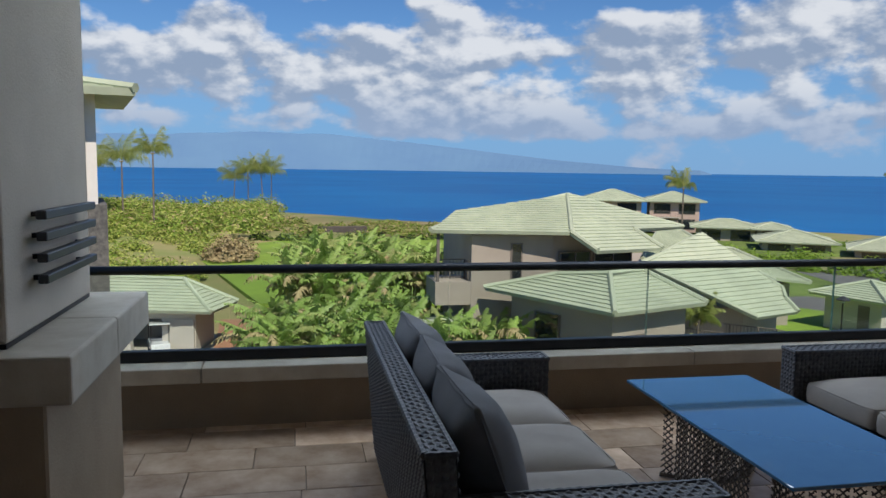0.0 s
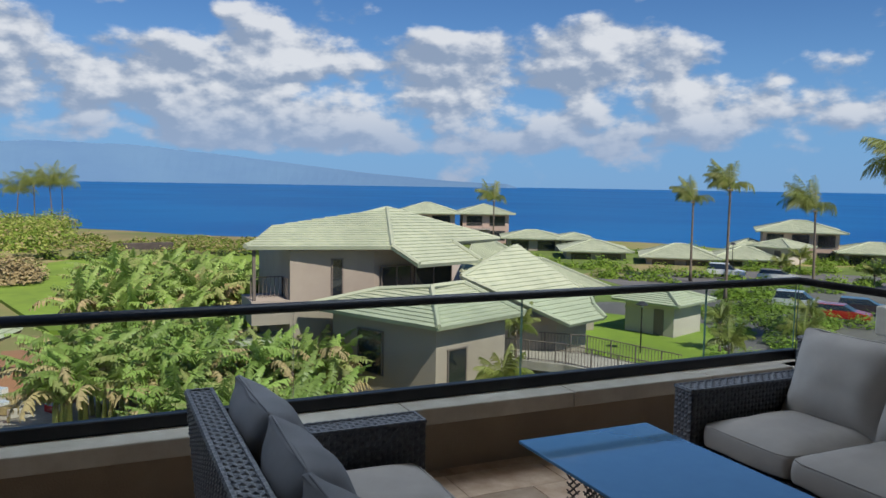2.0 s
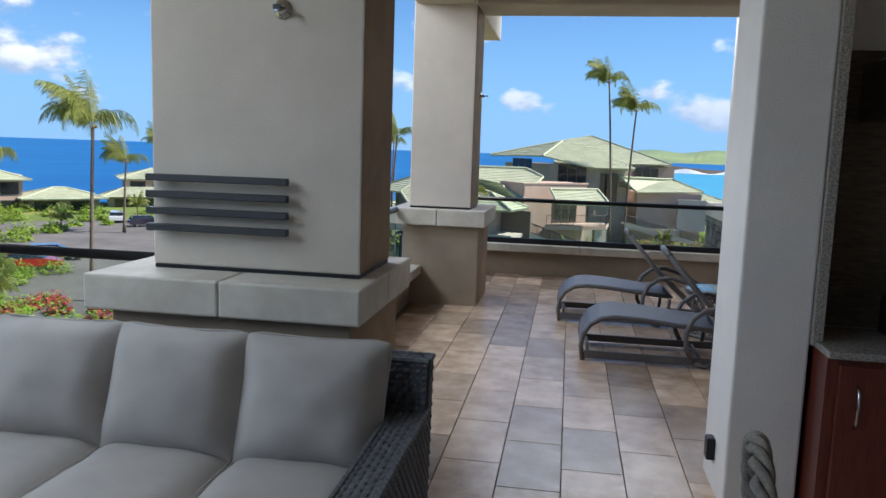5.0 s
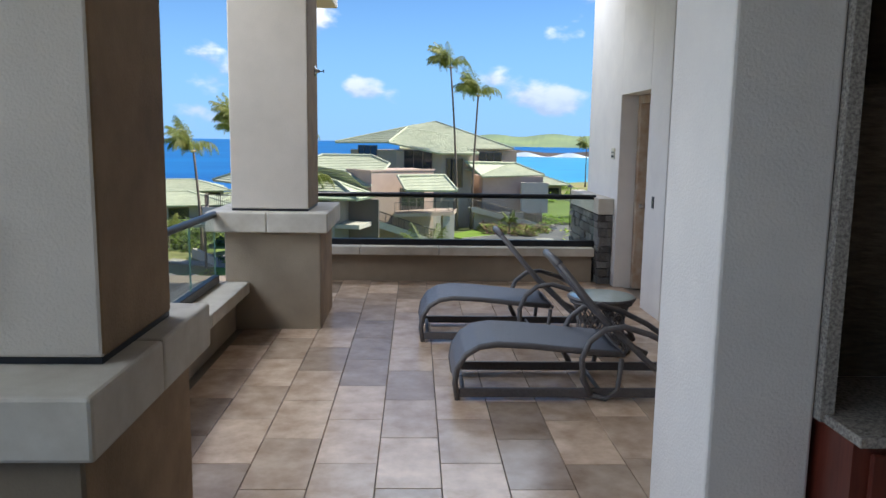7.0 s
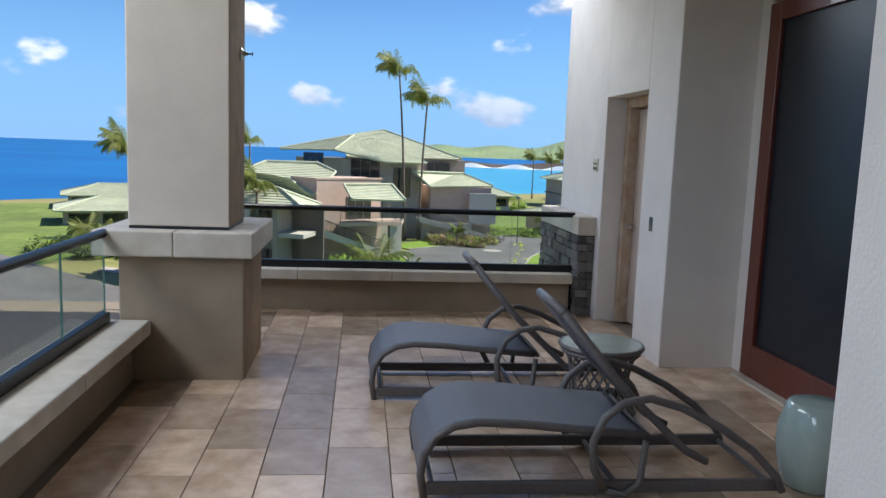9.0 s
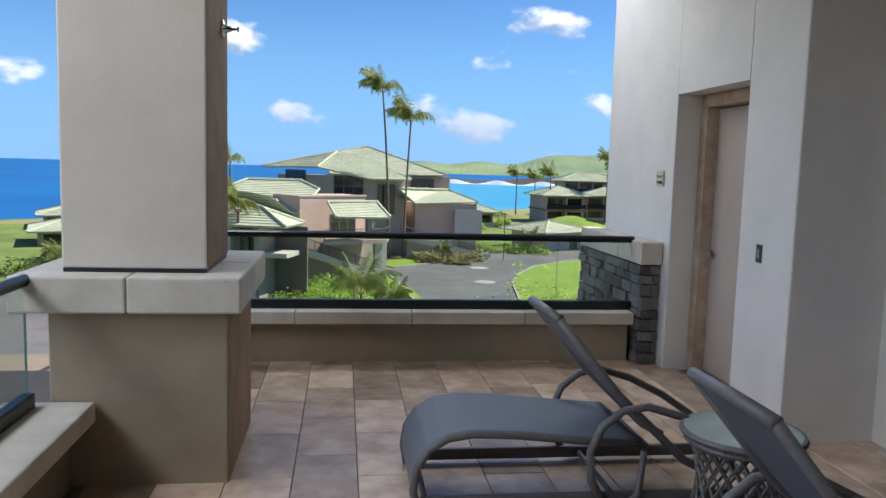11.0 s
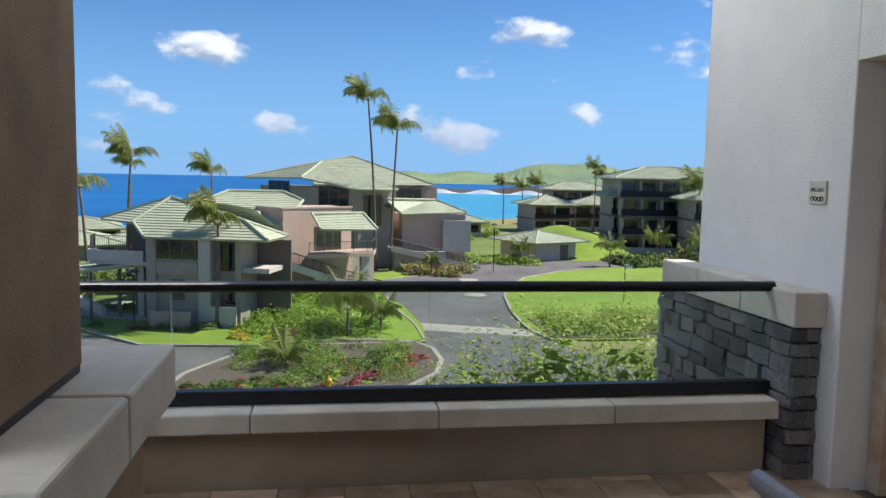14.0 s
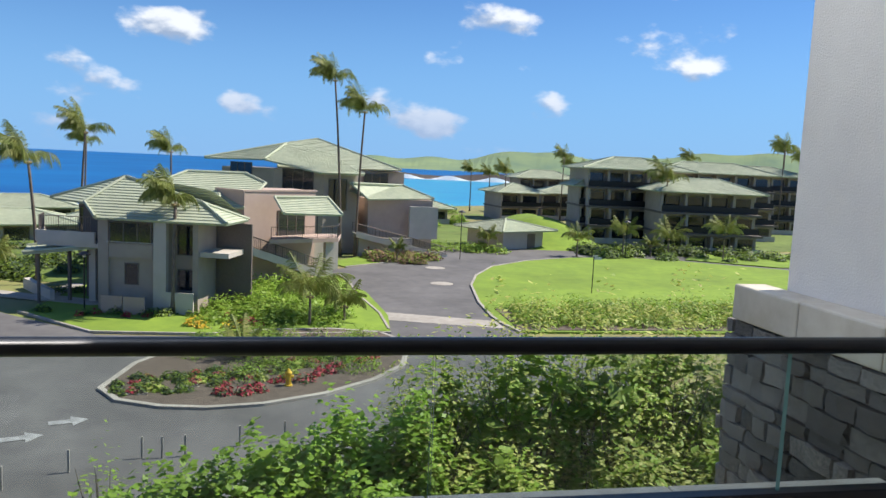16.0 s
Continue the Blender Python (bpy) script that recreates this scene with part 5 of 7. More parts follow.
def palm(at, h, label, seed, L=2.6, n=20, lean=(0, 0), mat_=None, trunk_r=0.16, wind=(-0.95, -0.35), name="palm_tree"):
    """A coconut palm whose crown is blown to one side."""
    rnd = random.Random(seed)
    root = empty(name, at, label, "palm tree", "palms")
    bm = bmesh.new()
    pts, rad = [], []
    for i in range(9):
        u = i / 8
        pts.append((lean[0] * u ** 1.6, lean[1] * u ** 1.6, h * u))
        rad.append(trunk_r * (1.45 - 0.5 * min(1, u * 6) - 0.3 * u) )
    tube(bm, pts, rad, 9)
    to_ob("trunk", bm, TRUNK, root, smooth=True)
    top = Vector(pts[-1])
    crown = empty("crown", (0, 0, 0), "", "")
    crown.parent = root
    kinds = fronds_for(mat_ or FROND, L)
    for k in range(n):
        a = 2 * math.pi * k / n * 2.4 + rnd.uniform(-0.25, 0.25)
        lvl = k / n
        d = Vector((math.cos(a), math.sin(a), 0)) + Vector((*wind, 0)) * (1.15 if lvl < 0.75 else 0.5)
        az = math.degrees(math.atan2(d.y, d.x))
        me = kinds[min(5, int(lvl * 6 + rnd.uniform(-0.4, 0.7)) if lvl > 0 else 0)]
        o = new("frond", me)
        o.parent = crown
        s = rnd.uniform(0.82, 1.12)
        o.matrix_basis = Matrix.Translation(top) @ pose(0, 0, 0, rnd.uniform(-18, 18), -12 + 25 * (0.5 - lvl) * -1, az) @ Matrix.Diagonal((s, s, s, 1))
    bm = bmesh.new()
    for k in range(7):
        a = rnd.uniform(0, 6.28)
        bmesh.ops.create_icosphere(bm, subdivisions=1, radius=0.12, matrix=Matrix.Translation(top + Vector((0.2 * math.cos(a), 0.2 * math.sin(a), -0.18))))
    to_ob("coconut_cluster", bm, DRY, crown)
    return root


PL = "tall coconut palm with a thin grey trunk and windblown fronds"
for k, (x, y, h, ln, L) in enumerate((
        (-8.0, 64.0, 7.7, (0.1, 0), 2.3), (-20.2, 76.0, 9.9, (-0.6, 0), 2.7), (-21.8, 95.0, 12.8, (0.6, 0), 2.7), (-15.0, 110.0, 11.2, (0.0, 0), 2.7),
        (5.4, 98.0, 20.0, (-1.1, 0), 3.0), (7.2, 98.5, 16.7, (0.6, 0), 2.9),
        (41.9, 190, 9.5, (0, 0), 2.6), (45.5, 186, 9.0, (0, 0), 2.4), (44.4, 168, 9.8, (0, 0), 2.7), (57.0, 168, 13.6, (0.2, 0), 2.8), (55.5, 148, 10.4, (0, 0), 2.8), (53.0, 113.0, 10.2, (0.3, 0), 3.1),
        (62.5, 178, 12, (0, 0), 2.6), (96.0, 148, 17, (0, 0), 3.0), (103, 152, 15, (0.3, 0), 3.0), (88, 170, 14.5, (0, 0), 2.8), (84, 160, 12, (0, 0), 2.7), (72, 172, 11, (0, 0), 2.7), (108, 165, 17, (0, 0), 2.9),
        (-70.0, 65.3, 9.6, (-0.4, 0.3), 2.6), (-54.0, 55.0, 11.2, (0, 0), 2.6), (-60.0, 74.1, 8.9, (-0.5, 0.3), 3.6), (-32.0, 48.6, 12.1, (0.2, 0.3), 3.3), (-52.0, 84.8, 8.6, (0.3, 0.2), 2.8),
        (-110, 59.9, 8.8, (0, 0), 2.9), (-60, 108.3, 10.5, (0, 0), 2.9), (-30.0, 130.0, 12.0, (0.3, 0), 2.9),
        (-112, -19.8, 11.4, (-0.3, 0), 3.3), (-122, -26, 9.6, (0, 0), 4.2), (-126, -31, 8.6, (0, 0), 4.2), (-190, -15, 8.0, (0.3, .5), 4.6), (-190, -11.5, 9.5, (0, 0), 4.6), (-190, -8.0, 10.0, (0, -.5), 4.8), (-191, -6.0, 9.4, (0, 0), 4.4))):
    palm((x, y, G + (0.1 if x > -100 else ground_z(x, y) - G - 0.1)), h, PL, k, L=round(L * 1.28, 1), n=28 if k < 6 or 19 <= k < 24 else 22, lean=ln)
PS = "low young palm with arching fronds in the planting"
for k, (x, y, h, L) in enumerate(((1.2, 60.5, 2.2, 3.4), (-2.5, 52.0, 0.5, 2.2), (3.6, 62.2, 1.2, 2.2), (-34.2, 20.5, 3.6, 1.7), (-28.0, 16.2, 2.7, 1.7), (-38.5, 39.2, 2.2, 1.6), (-34.5, 36.0, 1.5, 1.8), (-42.0, 52.0, 1.4, 1.8), (-6.0, 70.2, 2.6, 1.7), (11.5, 93.8, 1.6, 1.4),
        (42.5, 103.0, 3.2, 3.0), (36.0, 102.5, 2.4, 2.6), (50.5, 106.0, 2.4, 3.6), (47.2, 104.5, 1.6, 1.8), (57.0, 103.0, 3.6, 3.6), (25.0, 106.0, 1.8, 2.2), (-68, 78, 1.8, 2.0), (-59, 83, 1.6, 2.0), (-37.0, 45.5, 1.0, 2.2), (-72, 86, 2.2, 2.0), (-57.0, 96, 2.4, 2.0), (-24, 78, 1.8, 2.4), (-27, 83, 1.5, 2.6))):
    palm((x, y, G), h, PS, 100 + k, L=L, n=15, trunk_r=0.11, wind=(-0.35, -0.1))


# banana grove below the terrace to the west
def banana_leaf(L, W_, droop, seed):
    """An arching leaf whose blade is torn by the wind into strips of uneven length."""
    rnd = random.Random(seed)
    V, F = [], []
    p, ang = Vector((0, 0, 0)), radians(62)
    n = 20
    prev = None
    for i in range(n + 1):
        u = i / n
        a = ang - droop * u ** 1.2
        d = Vector((math.cos(a), 0, math.sin(a)))
        k = len(V)
        V += [p + Vector((0, -0.018, 0)), p + Vector((0, 0.018, 0))]
        if prev is not None:
            F.append((prev, prev + 1, k + 1, k))
        prev = k
        if 0 < i < n or i == n:
            w = W_ * math.sin(math.pi * min(1.0, 0.08 + 0.93 * u)) ** 0.5
            for s in (-1, 1):
                ww = w * rnd.uniform(0.55, 1.1)
                hang = rnd.uniform(0.15, 0.95) * (1 + droop * 0.3)
                sk = rnd.uniform(-0.02, 0.05)
                half = L / n * rnd.uniform(0.36, 0.52)
                tip = p + Vector((sk, s * ww, -ww * hang)) + d * 0.25 * ww
                mid = p + Vector((sk * 0.4, s * ww * 0.55, -ww * hang * 0.3)) + d * 0.1 * ww
                k2 = len(V)
                V += [p - d * half, p + d * half, mid + d * half, mid - d * half, tip + d * half * 0.5, tip - d * half * 0.5]
                F += [(k2, k2 + 1, k2 + 2, k2 + 3), (k2 + 3, k2 + 2, k2 + 4, k2 + 5)]
        p = p + d * (L / n)
    me = bpy.data.meshes.new("leaf")
    me.from_pydata([tuple(v) for v in V], [], F)
    return me


BAN = []
for k in range(8):
    me = banana_leaf(2.9, 0.34, 0.7 + 0.30 * k, k)
    me.materials.append((BANANA_A, BANANA_A, BANANA_B, BANANA_A, BANANA_A, DRY, BANANA_B, DRY)[k])
    BAN.append(me)


def banana(at, h, seed):
    rnd = random.Random(seed)
    root = empty("banana_plant", at, "tall wind-torn banana plant with green and dried leaves", "banana plant", "banana grove")
    bm = bmesh.new()
    tube(bm, [(0, 0, -0.1), (0.05, 0, h * 0.5), (0.0, 0.05, h)], [0.13, 0.1, 0.06], 6)
    to_ob("stem", bm, LEAF_Y, root)
    n = rnd.randint(8, 11)
    for k in range(n):
        o = new("leaf", BAN[min(7, int(8 * (k / n) ** 1.1 + rnd.uniform(-.6, .9)) if k else 0)])
        o.parent = root
        s = rnd.uniform(0.75, 1.15)
        o.matrix_basis = Matrix.Translation((0, 0, h * rnd.uniform(0.88, 1.0))) @ pose(0, 0, 0, rnd.uniform(-25, 25), rnd.uniform(-12, 12), k * 137.5 + rnd.uniform(-20, 20)) @ Matrix.Diagonal((s, s, s, 1))


rg = random.Random(3)
cnt = 0
for k in range(2200):
    x, y = rg.uniform(-58, -25), rg.uniform(-3, 16)
    if y > 15.0 + (x + 25) * 0.25 + 3 or y < -2 - (x + 34) * 0.12 or (x < -45 and y < 0.5) or (x > -33 and y < 2.5):
        continue
    if -45.5 < x < -34.5 and y > 6.0:
        continue
    if x < -52 and y > 8 or y > 0.28 * (2 - x):
        continue
    banana((x, y, G), rg.uniform(3.4, 4.8) if x < -42 else rg.uniform(1.9, 3.3) if x < -31 else rg.uniform(1.1, 2.2), 500 + k)
    cnt += 1
    if cnt >= 280:
        break

# shrubs: the near hedge and tree below the end rail
M1, M2, M3 = [LEAF_B, LEAF], [LEAF_Y, LEAF], [LEAF_D, LEAF]
for k, (x, y, top, r, n) in enumerate(((-8.2, 27.2, -7.5, 1.7, 5000), (-6.4, 27.6, -7.0, 1.9, 6000), (-4.4, 27.8, -6.4, 2.1, 8000), (-2.4, 28.2, -5.9, 2.1, 9000), (-0.4, 28.4, -5.3, 2.1, 9500), (1.3, 28.8, -4.7, 2.1, 9500), (2.9, 28.0, -4.4, 2.0, 9000), (-3.4, 25.6, -7.0, 2.0, 6000), (-0.8, 25.8, -6.3, 2.0, 7000), (1.8, 26.0, -5.8, 2.0, 8000))):
    bush((x, y, G - 0.3), (r, r, top - G + 0.3), int(n * 1.3), 0.2, [LEAF_B, LEAF_B, LEAF], "dense bright green broad-leaved shrub below the terrace", 20 + k, group="hedge below the terrace", aspect=1.4, twigs=0, fill=1500)
for k, (x, y, top, r, n) in enumerate(((4.0, 29.2, -3.2, 2.3, 14000), (6.2, 29.6, -2.3, 2.6, 18000), (8.6, 29.0, -2.1, 2.7, 18000), (10.8, 29.4, -2.2, 2.6, 17000), (12.9, 28.6, -2.4, 2.4, 12000), (5.2, 26.6, -4.9, 2.3, 11000), (8.0, 26.2, -4.7, 2.5, 12000), (10.8, 26.6, -4.5, 2.4, 11000))):
    bush((x, y, G - 0.3), (r, r, top - G + 0.3), int(n * 1.25), 0.17, [LEAF_Y, LEAF, LEAF_B], "large twiggy yellow-green tree below the terrace", 40 + k, category="tree", group="trees below the terrace", name="tree", twigs=70, flower=0.12, fill=2600)
bush((-4.9, 30.2, G), (0.9, 0.9, 3.6), 500, 0.2, M1, "loose leafy shrub before the hedge", 61, twigs=14)

# planting on the island, before the house and along the road
def scatter(region, n, rmin, rmax, mats, label, seed, size=0.16, per=260, flower=0.0, z=G + 0.14, flat_=0.8):
    rnd = random.Random(seed)
    if seed >= 13:
        # far shrubs that nobody could count: one mesh
        V, F, I = [], [], []
        for k in range(n):
            x, y = region(rnd)
            r = rnd.uniform(rmin, rmax)
            me = leaf_mesh("tmp", int(per * 1.3 * (r / rmax)) + 60, r, r, r * flat_, size, mats, seed * 50 + k, flower=flower, bottom=0.25)
            base = len(V)
            zz = z if x > -60 else max(z, ground_z(x, y))
            V += [(v.co.x + x, v.co.y + y, v.co.z + zz) for v in me.vertices]
            F += [tuple(i + base for i in p.vertices) for p in me.polygons]
            I += [p.material_index for p in me.polygons]
            bpy.data.meshes.remove(me)
        me = bpy.data.meshes.new("shrubs")
        me.from_pydata(V, [], F)
        for mm in mats:
            me.materials.append(mm)
        me.polygons.foreach_set("material_index", I)
        tagged(new("shrubs", me), label, "shrubs", kind="stuff")
        return
    for k in range(n):
        x, y = region(rnd)
        r = rnd.uniform(rmin, rmax)
        bush((x, y, z), (r, r, r * flat_), int(per * (r / rmax) + 60), size, mats, label, seed * 50 + k, flower=flower, twigs=0, group="garden planting")


isle = lambda rnd: (rnd.uniform(-5.5, 4.5), rnd.uniform(47.5, 57.5))
scatter(isle, 30, 0.6, 1.5, M1, "low green shrub in the dark soil bed", 2)
scatter(isle, 12, 0.6, 1.4, M3, "dark green shrub in the dark soil bed", 3)
scatter(lambda r: (lambda t: (-3.6 + t * 9.2, 44.9 + 8.5 * t ** 1.8 + r.uniform(0, 1.6)))(r.random()), 24, 0.3, 0.6, [FLOWER_R, LEAF_D], "small crimson bromeliad in the dark soil bed", 4, size=0.22, per=60)
scatter(lambda r: (lambda t: (-6.6 + t * 11, 45.2 + 8 * t ** 1.8 + r.uniform(0, 1.8)))(r.random()), 14, 0.22, 0.5, M2, "small yellow-green tuft in the dark soil bed", 5, size=0.24, per=70)
scatter(lambda r: (r.uniform(-3.5, 5.0), r.uniform(60.5, 72.5)), 26, 0.6, 1.4, M1, "leafy green shrub of the tall border", 6, size=0.26)
scatter(lambda r: (r.uniform(-4.5, 1.0), r.uniform(60, 66)), 5, 0.4, 0.7, [FLOWER_R, LEAF], "red-bracted ginger plant in the border", 7, size=0.3, per=90)
scatter(lambda r: (r.uniform(-19, -6), r.uniform(72.0, 73.2)), 11, 0.4, 1.0, M3, "clipped dark shrub before the house", 8, size=0.2)
scatter(lambda r: (r.uniform(8.5, 14.5), r.uniform(92.5, 97)), 13, 0.6, 1.2, [PINKLEAF, LEAF], "dusky pink leaved shrub by the stair", 9, size=0.3)
scatter(lambda r: (r.uniform(17, 26), r.uniform(104, 112)), 12, 0.7, 1.7, M1, "leafy green shrub by the road bend", 10, size=0.35)
scatter(lambda r: (lambda x: (x, r.uniform(60.5, 66.2 + (x - 15) * 0.1)))(r.uniform(16.3, 46)), 130, 0.8, 1.7, M1, "low green shrub edging the wide lawn", 11, size=0.24)
scatter(lambda r: (r.uniform(17, 46), r.uniform(59.8, 65)), 70, 0.8, 1.9, M2, "yellow-green shrub edging the wide lawn", 12, size=0.26)
scatter(lambda r: (r.uniform(34, 70), r.uniform(99.5, 110)), 30, 0.7, 1.8, M3, "dark green shrub on the bank before the condominium", 13, size=0.35)
scatter(lambda r: (r.uniform(-32, -19), r.uniform(76, 100)), 24, 0.9, 2.2, M3, "dark green shrub beside the house", 14, size=0.4)
scatter(lambda r: (r.uniform(-40, -27), r.uniform(27, 47)), 34, 0.6, 1.4, M1, "leafy green shrub on the lawn below the terrace", 15, size=0.24)
scatter(lambda r: (r.uniform(-52, -42), r.uniform(48, 58)), 16, 0.6, 1.4, M3, "dark shrub along the drive", 16, size=0.3)
scatter(lambda r: (r.uniform(-90, -56), r.uniform(56, 100)), 34, 0.8, 2.0, M1, "leafy green shrub by the far car park", 17, size=0.4)
scatter(lambda r: (r.uniform(-36, -27), r.uniform(40, 50)), 10, 0.8, 1.4, [FLOWER_R, LEAF_B], "leafy shrub with scarlet flowers below the terrace", 18, size=0.3)
scatter(lambda r: (r.uniform(-31, -26), r.uniform(16, 24)), 14, 0.7, 1.5, M1, "leafy green shrub below the walkway", 19, size=0.22)
scatter(lambda r: (r.uniform(-112, -58), r.uniform(-28, -9)), 60, 1.2, 3.2, [LEAF_Y, LEAF], "rounded green shrub on the coastal bank", 21, size=0.4, per=600, z=G + 0.3)
scatter(lambda r: (r.uniform(-170, -108), r.uniform(-50, -6)), 90, 2.0, 5.0, [LEAF, LEAF_Y, DRY], "wind-shaped scrub on the coastal bank", 22, size=0.55, per=1000, flower=0.12, z=G + 1.6, flat_=0.75)
scatter(lambda r: (r.uniform(-150, -118), r.uniform(-4, 34)), 46, 1.4, 3.2, [LEAF, LEAF_Y, DRY], "low coastal scrub beyond the playing lawn", 23, size=0.45, flower=0.3, per=500, z=G, flat_=0.5)
scatter(lambda r: (r.uniform(-114, -112), r.uniform(-8, 30)), 34, 1.0, 1.5, M3, "clipped hedge at the end of the playing lawn", 24, size=0.5, per=160, flat_=0.9)
scatter(lambda r: (r.uniform(-92, -82), r.uniform(-13, -7)), 3, 2.6, 3.4, [DRY, DRY], "dry leafless pinkish shrub on the bank", 25, size=0.4, per=1200, z=G + 0.6)
scatter(lambda r: (r.uniform(-30, -8), r.uniform(112, 150)), 30, 1.0, 2.6, M3, "dark green shrub behind the houses", 26, size=0.5)
scatter(lambda r: (r.uniform(20, 40), r.uniform(140, 200)), 20, 1.0, 2.6, M1, "green shrub toward the bay", 27, size=0.5)

flat("planting_bed", [(-4.6, 58.3), (6.2, 59.0), (6.1, 65), (5.1, 73), (4.9, 79), (4.2, 83), (0.5, 83), (-3.5, 74)], G + 0.12, LAWN, "green groundcover between the road and the house", 0.2)
# grassy bank by the bend
bm = bmesh.new()
rows = []
for i in range(15):
    row = []
    for j in range(15):
        u, v = i / 14, j / 14
        x, y = 29.5 + 16 * u, 109.5 + 20 * v
        row.append(bm.verts.new((x, y, G - 0.1 + 3.8 * math.sin(math.pi * u) ** 0.8 * min(1, v * 1.6) ** 1.2 + 0.1 * noise.noise((x, y, 0)))))
    rows.append(row)
for a, b in zip(rows, rows[1:]):
    for j in range(14):
        bm.faces.new((a[j], b[j], b[j + 1], a[j + 1]))
to_ob("grass_bank", bm, LAWN, None, "bright green grassy bank by the road bend", smooth=True, kind="structure")
flat("footpath", [(-22, 70.6), (-14, 66.9), (-5.0, 69.2), (-5.0, 70.6), (-14, 68.8), (-17.2, 70.5), (-16.5, 76), (-17.6, 76), (-19, 71), (-22, 72.6)], G + 0.14, CONCRETE, "pale concrete footpath to the house", 0.1)
flat("walk_edge", [(15.4, 59.0), (47, 58.8), (47, 70), (24, 67.6), (15.6, 66.6)], G + 0.16, SOIL, "dark soil under the lawn's shrub border", 0.1)


# ---- lamps, posts, cars, small things ----
def street_lamp(at, h, label):
    root = empty("street_lamp", at, label, "street lamp", "garden lamps")
    bm = bmesh.new(); tube(bm, [(0, 0, 0), (0, 0, h)], 0.05, 8)
    to_ob("pole", bm, BLACK, root)
    bm = bmesh.new()
    lathe(bm, [(0.42, 0), (0.42, 0.04), (0.16, 0.22), (0.05, 0.26)], 14)
    bmesh.ops.translate(bm, verts=bm.verts, vec=(0, 0, h))
    to_ob("shade", bm, BAR, root)
    bm = bmesh.new()
    lathe(bm, [(0.09, -0.16), (0.12, -0.02)], 10)
    bmesh.ops.translate(bm, verts=bm.verts, vec=(0, 0, h))
    to_ob("lens", bm, STUCCO_W, root)


for x, y, h in ((-13.7, 64.0, 4.1), (2.3, 84.5, 6.2), (-40.0, 33.6, 3.4), (19.5, 97.5, 5.6), (42.0, 101.0, 4.8), (-78, 80, 3.6)):
    street_lamp((x, y, G), h, "slim garden lamp post with a wide flat conical shade")
sp = empty("sign_post", (26.8, 74.5, G), "slim dark post with small white sign boards on the lawn edge", "sign")
bm = bmesh.new(); tube(bm, [(0, 0, 0), (0, 0, 3.6)], 0.045, 8)
to_ob("post", bm, BLACK, sp)
boxob("board", (0.0, -0.03, 3.2, 0.75, 0.03, 3.42), STUCCO_W, sp)
boxob("board", (-0.1, -0.05, 3.45, 0.35, 0.02, 3.6), STUCCO_W, sp)
for k, (x, y) in enumerate(((-9.2, 35.6), (-7.5, 36.9), (-5.3, 38.0), (-3.8, 38.1), (-1.9, 39.0), (-0.2, 39.4), (-4.6, 38.0))):
    o = boxob("bollard", (-0.035, -0.035, 0, 0.035, 0.035, 0.85), CONCRETE, label="thin grey concrete fence post by the road", category="post")
    o.location = (x, y, G)
    tagged(o, group="roadside posts")
scatter(lambda r: (r.uniform(-18, -6.5), r.uniform(63.4, 65.0)), 12, 0.3, 0.75, M3, "clipped dark shrub beside the house wall", 41, size=0.18)
scatter(lambda r: (r.uniform(-14, -9), r.uniform(63.0, 64.2)), 4, 0.3, 0.5, [FLOWER_R, LEAF], "red-leaved shrub beside the house wall", 42, size=0.2, per=90)
scatter(lambda r: (r.uniform(-5.5, 1.5), r.uniform(61.5, 67)), 26, 0.7, 1.7, M1, "tall leafy shrubs before the outside stair", 43, size=0.3)
scatter(lambda r: (r.uniform(-5.5, 4.8), r.uniform(66, 80)), 30, 0.8, 2.0, M1, "tall leafy shrubs below the outside stair", 44, size=0.32)
scatter(lambda r: (r.uniform(-6.6, -3), r.uniform(59.5, 61.5)), 10, 0.3, 0.7, [FLOWER_Y, LEAF_B], "yellow crotons at the lawn edge", 45, size=0.24, per=90)
scatter(lambda r: (r.uniform(8.5, 17), r.uniform(95.5, 99.5)), 16, 0.7, 1.5, [PINKLEAF, LEAF], "dusky pink shrubs below the far stair", 46, size=0.3)
scatter(lambda r: (r.uniform(38, 66), r.uniform(104, 110)), 40, 0.8, 2.0, M3, "dark planting before the condominium", 47, size=0.4)
scatter(lambda r: (lambda t: (-8.0 + t * 13, 45.0 + 9.5 * t ** 1.7 + r.uniform(0, 3.2)))(r.random()), 90, 0.18, 0.5, M3, "small green plants along the bed's edge", 48, size=0.16, per=110)
scatter(lambda r: (lambda t: (-8.0 + t * 13, 45.0 + 9.5 * t ** 1.7 + r.uniform(0, 3.0)))(r.random()), 34, 0.15, 0.36, [FLOWER_R, PINKLEAF], "small red bromeliads along the bed's edge", 49, size=0.18, per=60)
scatter(lambda r: (lambda t: (-8.0 + t * 13, 45.0 + 9.5 * t ** 1.7 + r.uniform(0, 3.0)))(r.random()), 40, 0.12, 0.3, [ROCK, CONCRETE], "small grey stones along the bed's edge", 50, size=0.22, per=26, flat_=0.3)
scatter(lambda r: (r.uniform(-56, -40), r.uniform(42, 58)), 26, 0.8, 1.7, M1, "leafy shrubs between the walkway and the car park", 51, size=0.28)
scatter(lambda r: (r.uniform(-110, -56), r.uniform(56, 110)), 60, 1.0, 2.4, M1, "garden shrubs among the far houses", 52, size=0.45, z=G - 0.3)
scatter(lambda r: (r.uniform(-36, -26), r.uniform(15.5, 24)), 30, 0.6, 1.5, M1, "leafy shrubs under the walkway", 53, size=0.22)
hy = empty("hydrant", (-0.1, 46.6, G + 0.14), "yellow fire hydrant in the planting bed", "fire hydrant")
bm = bmesh.new()
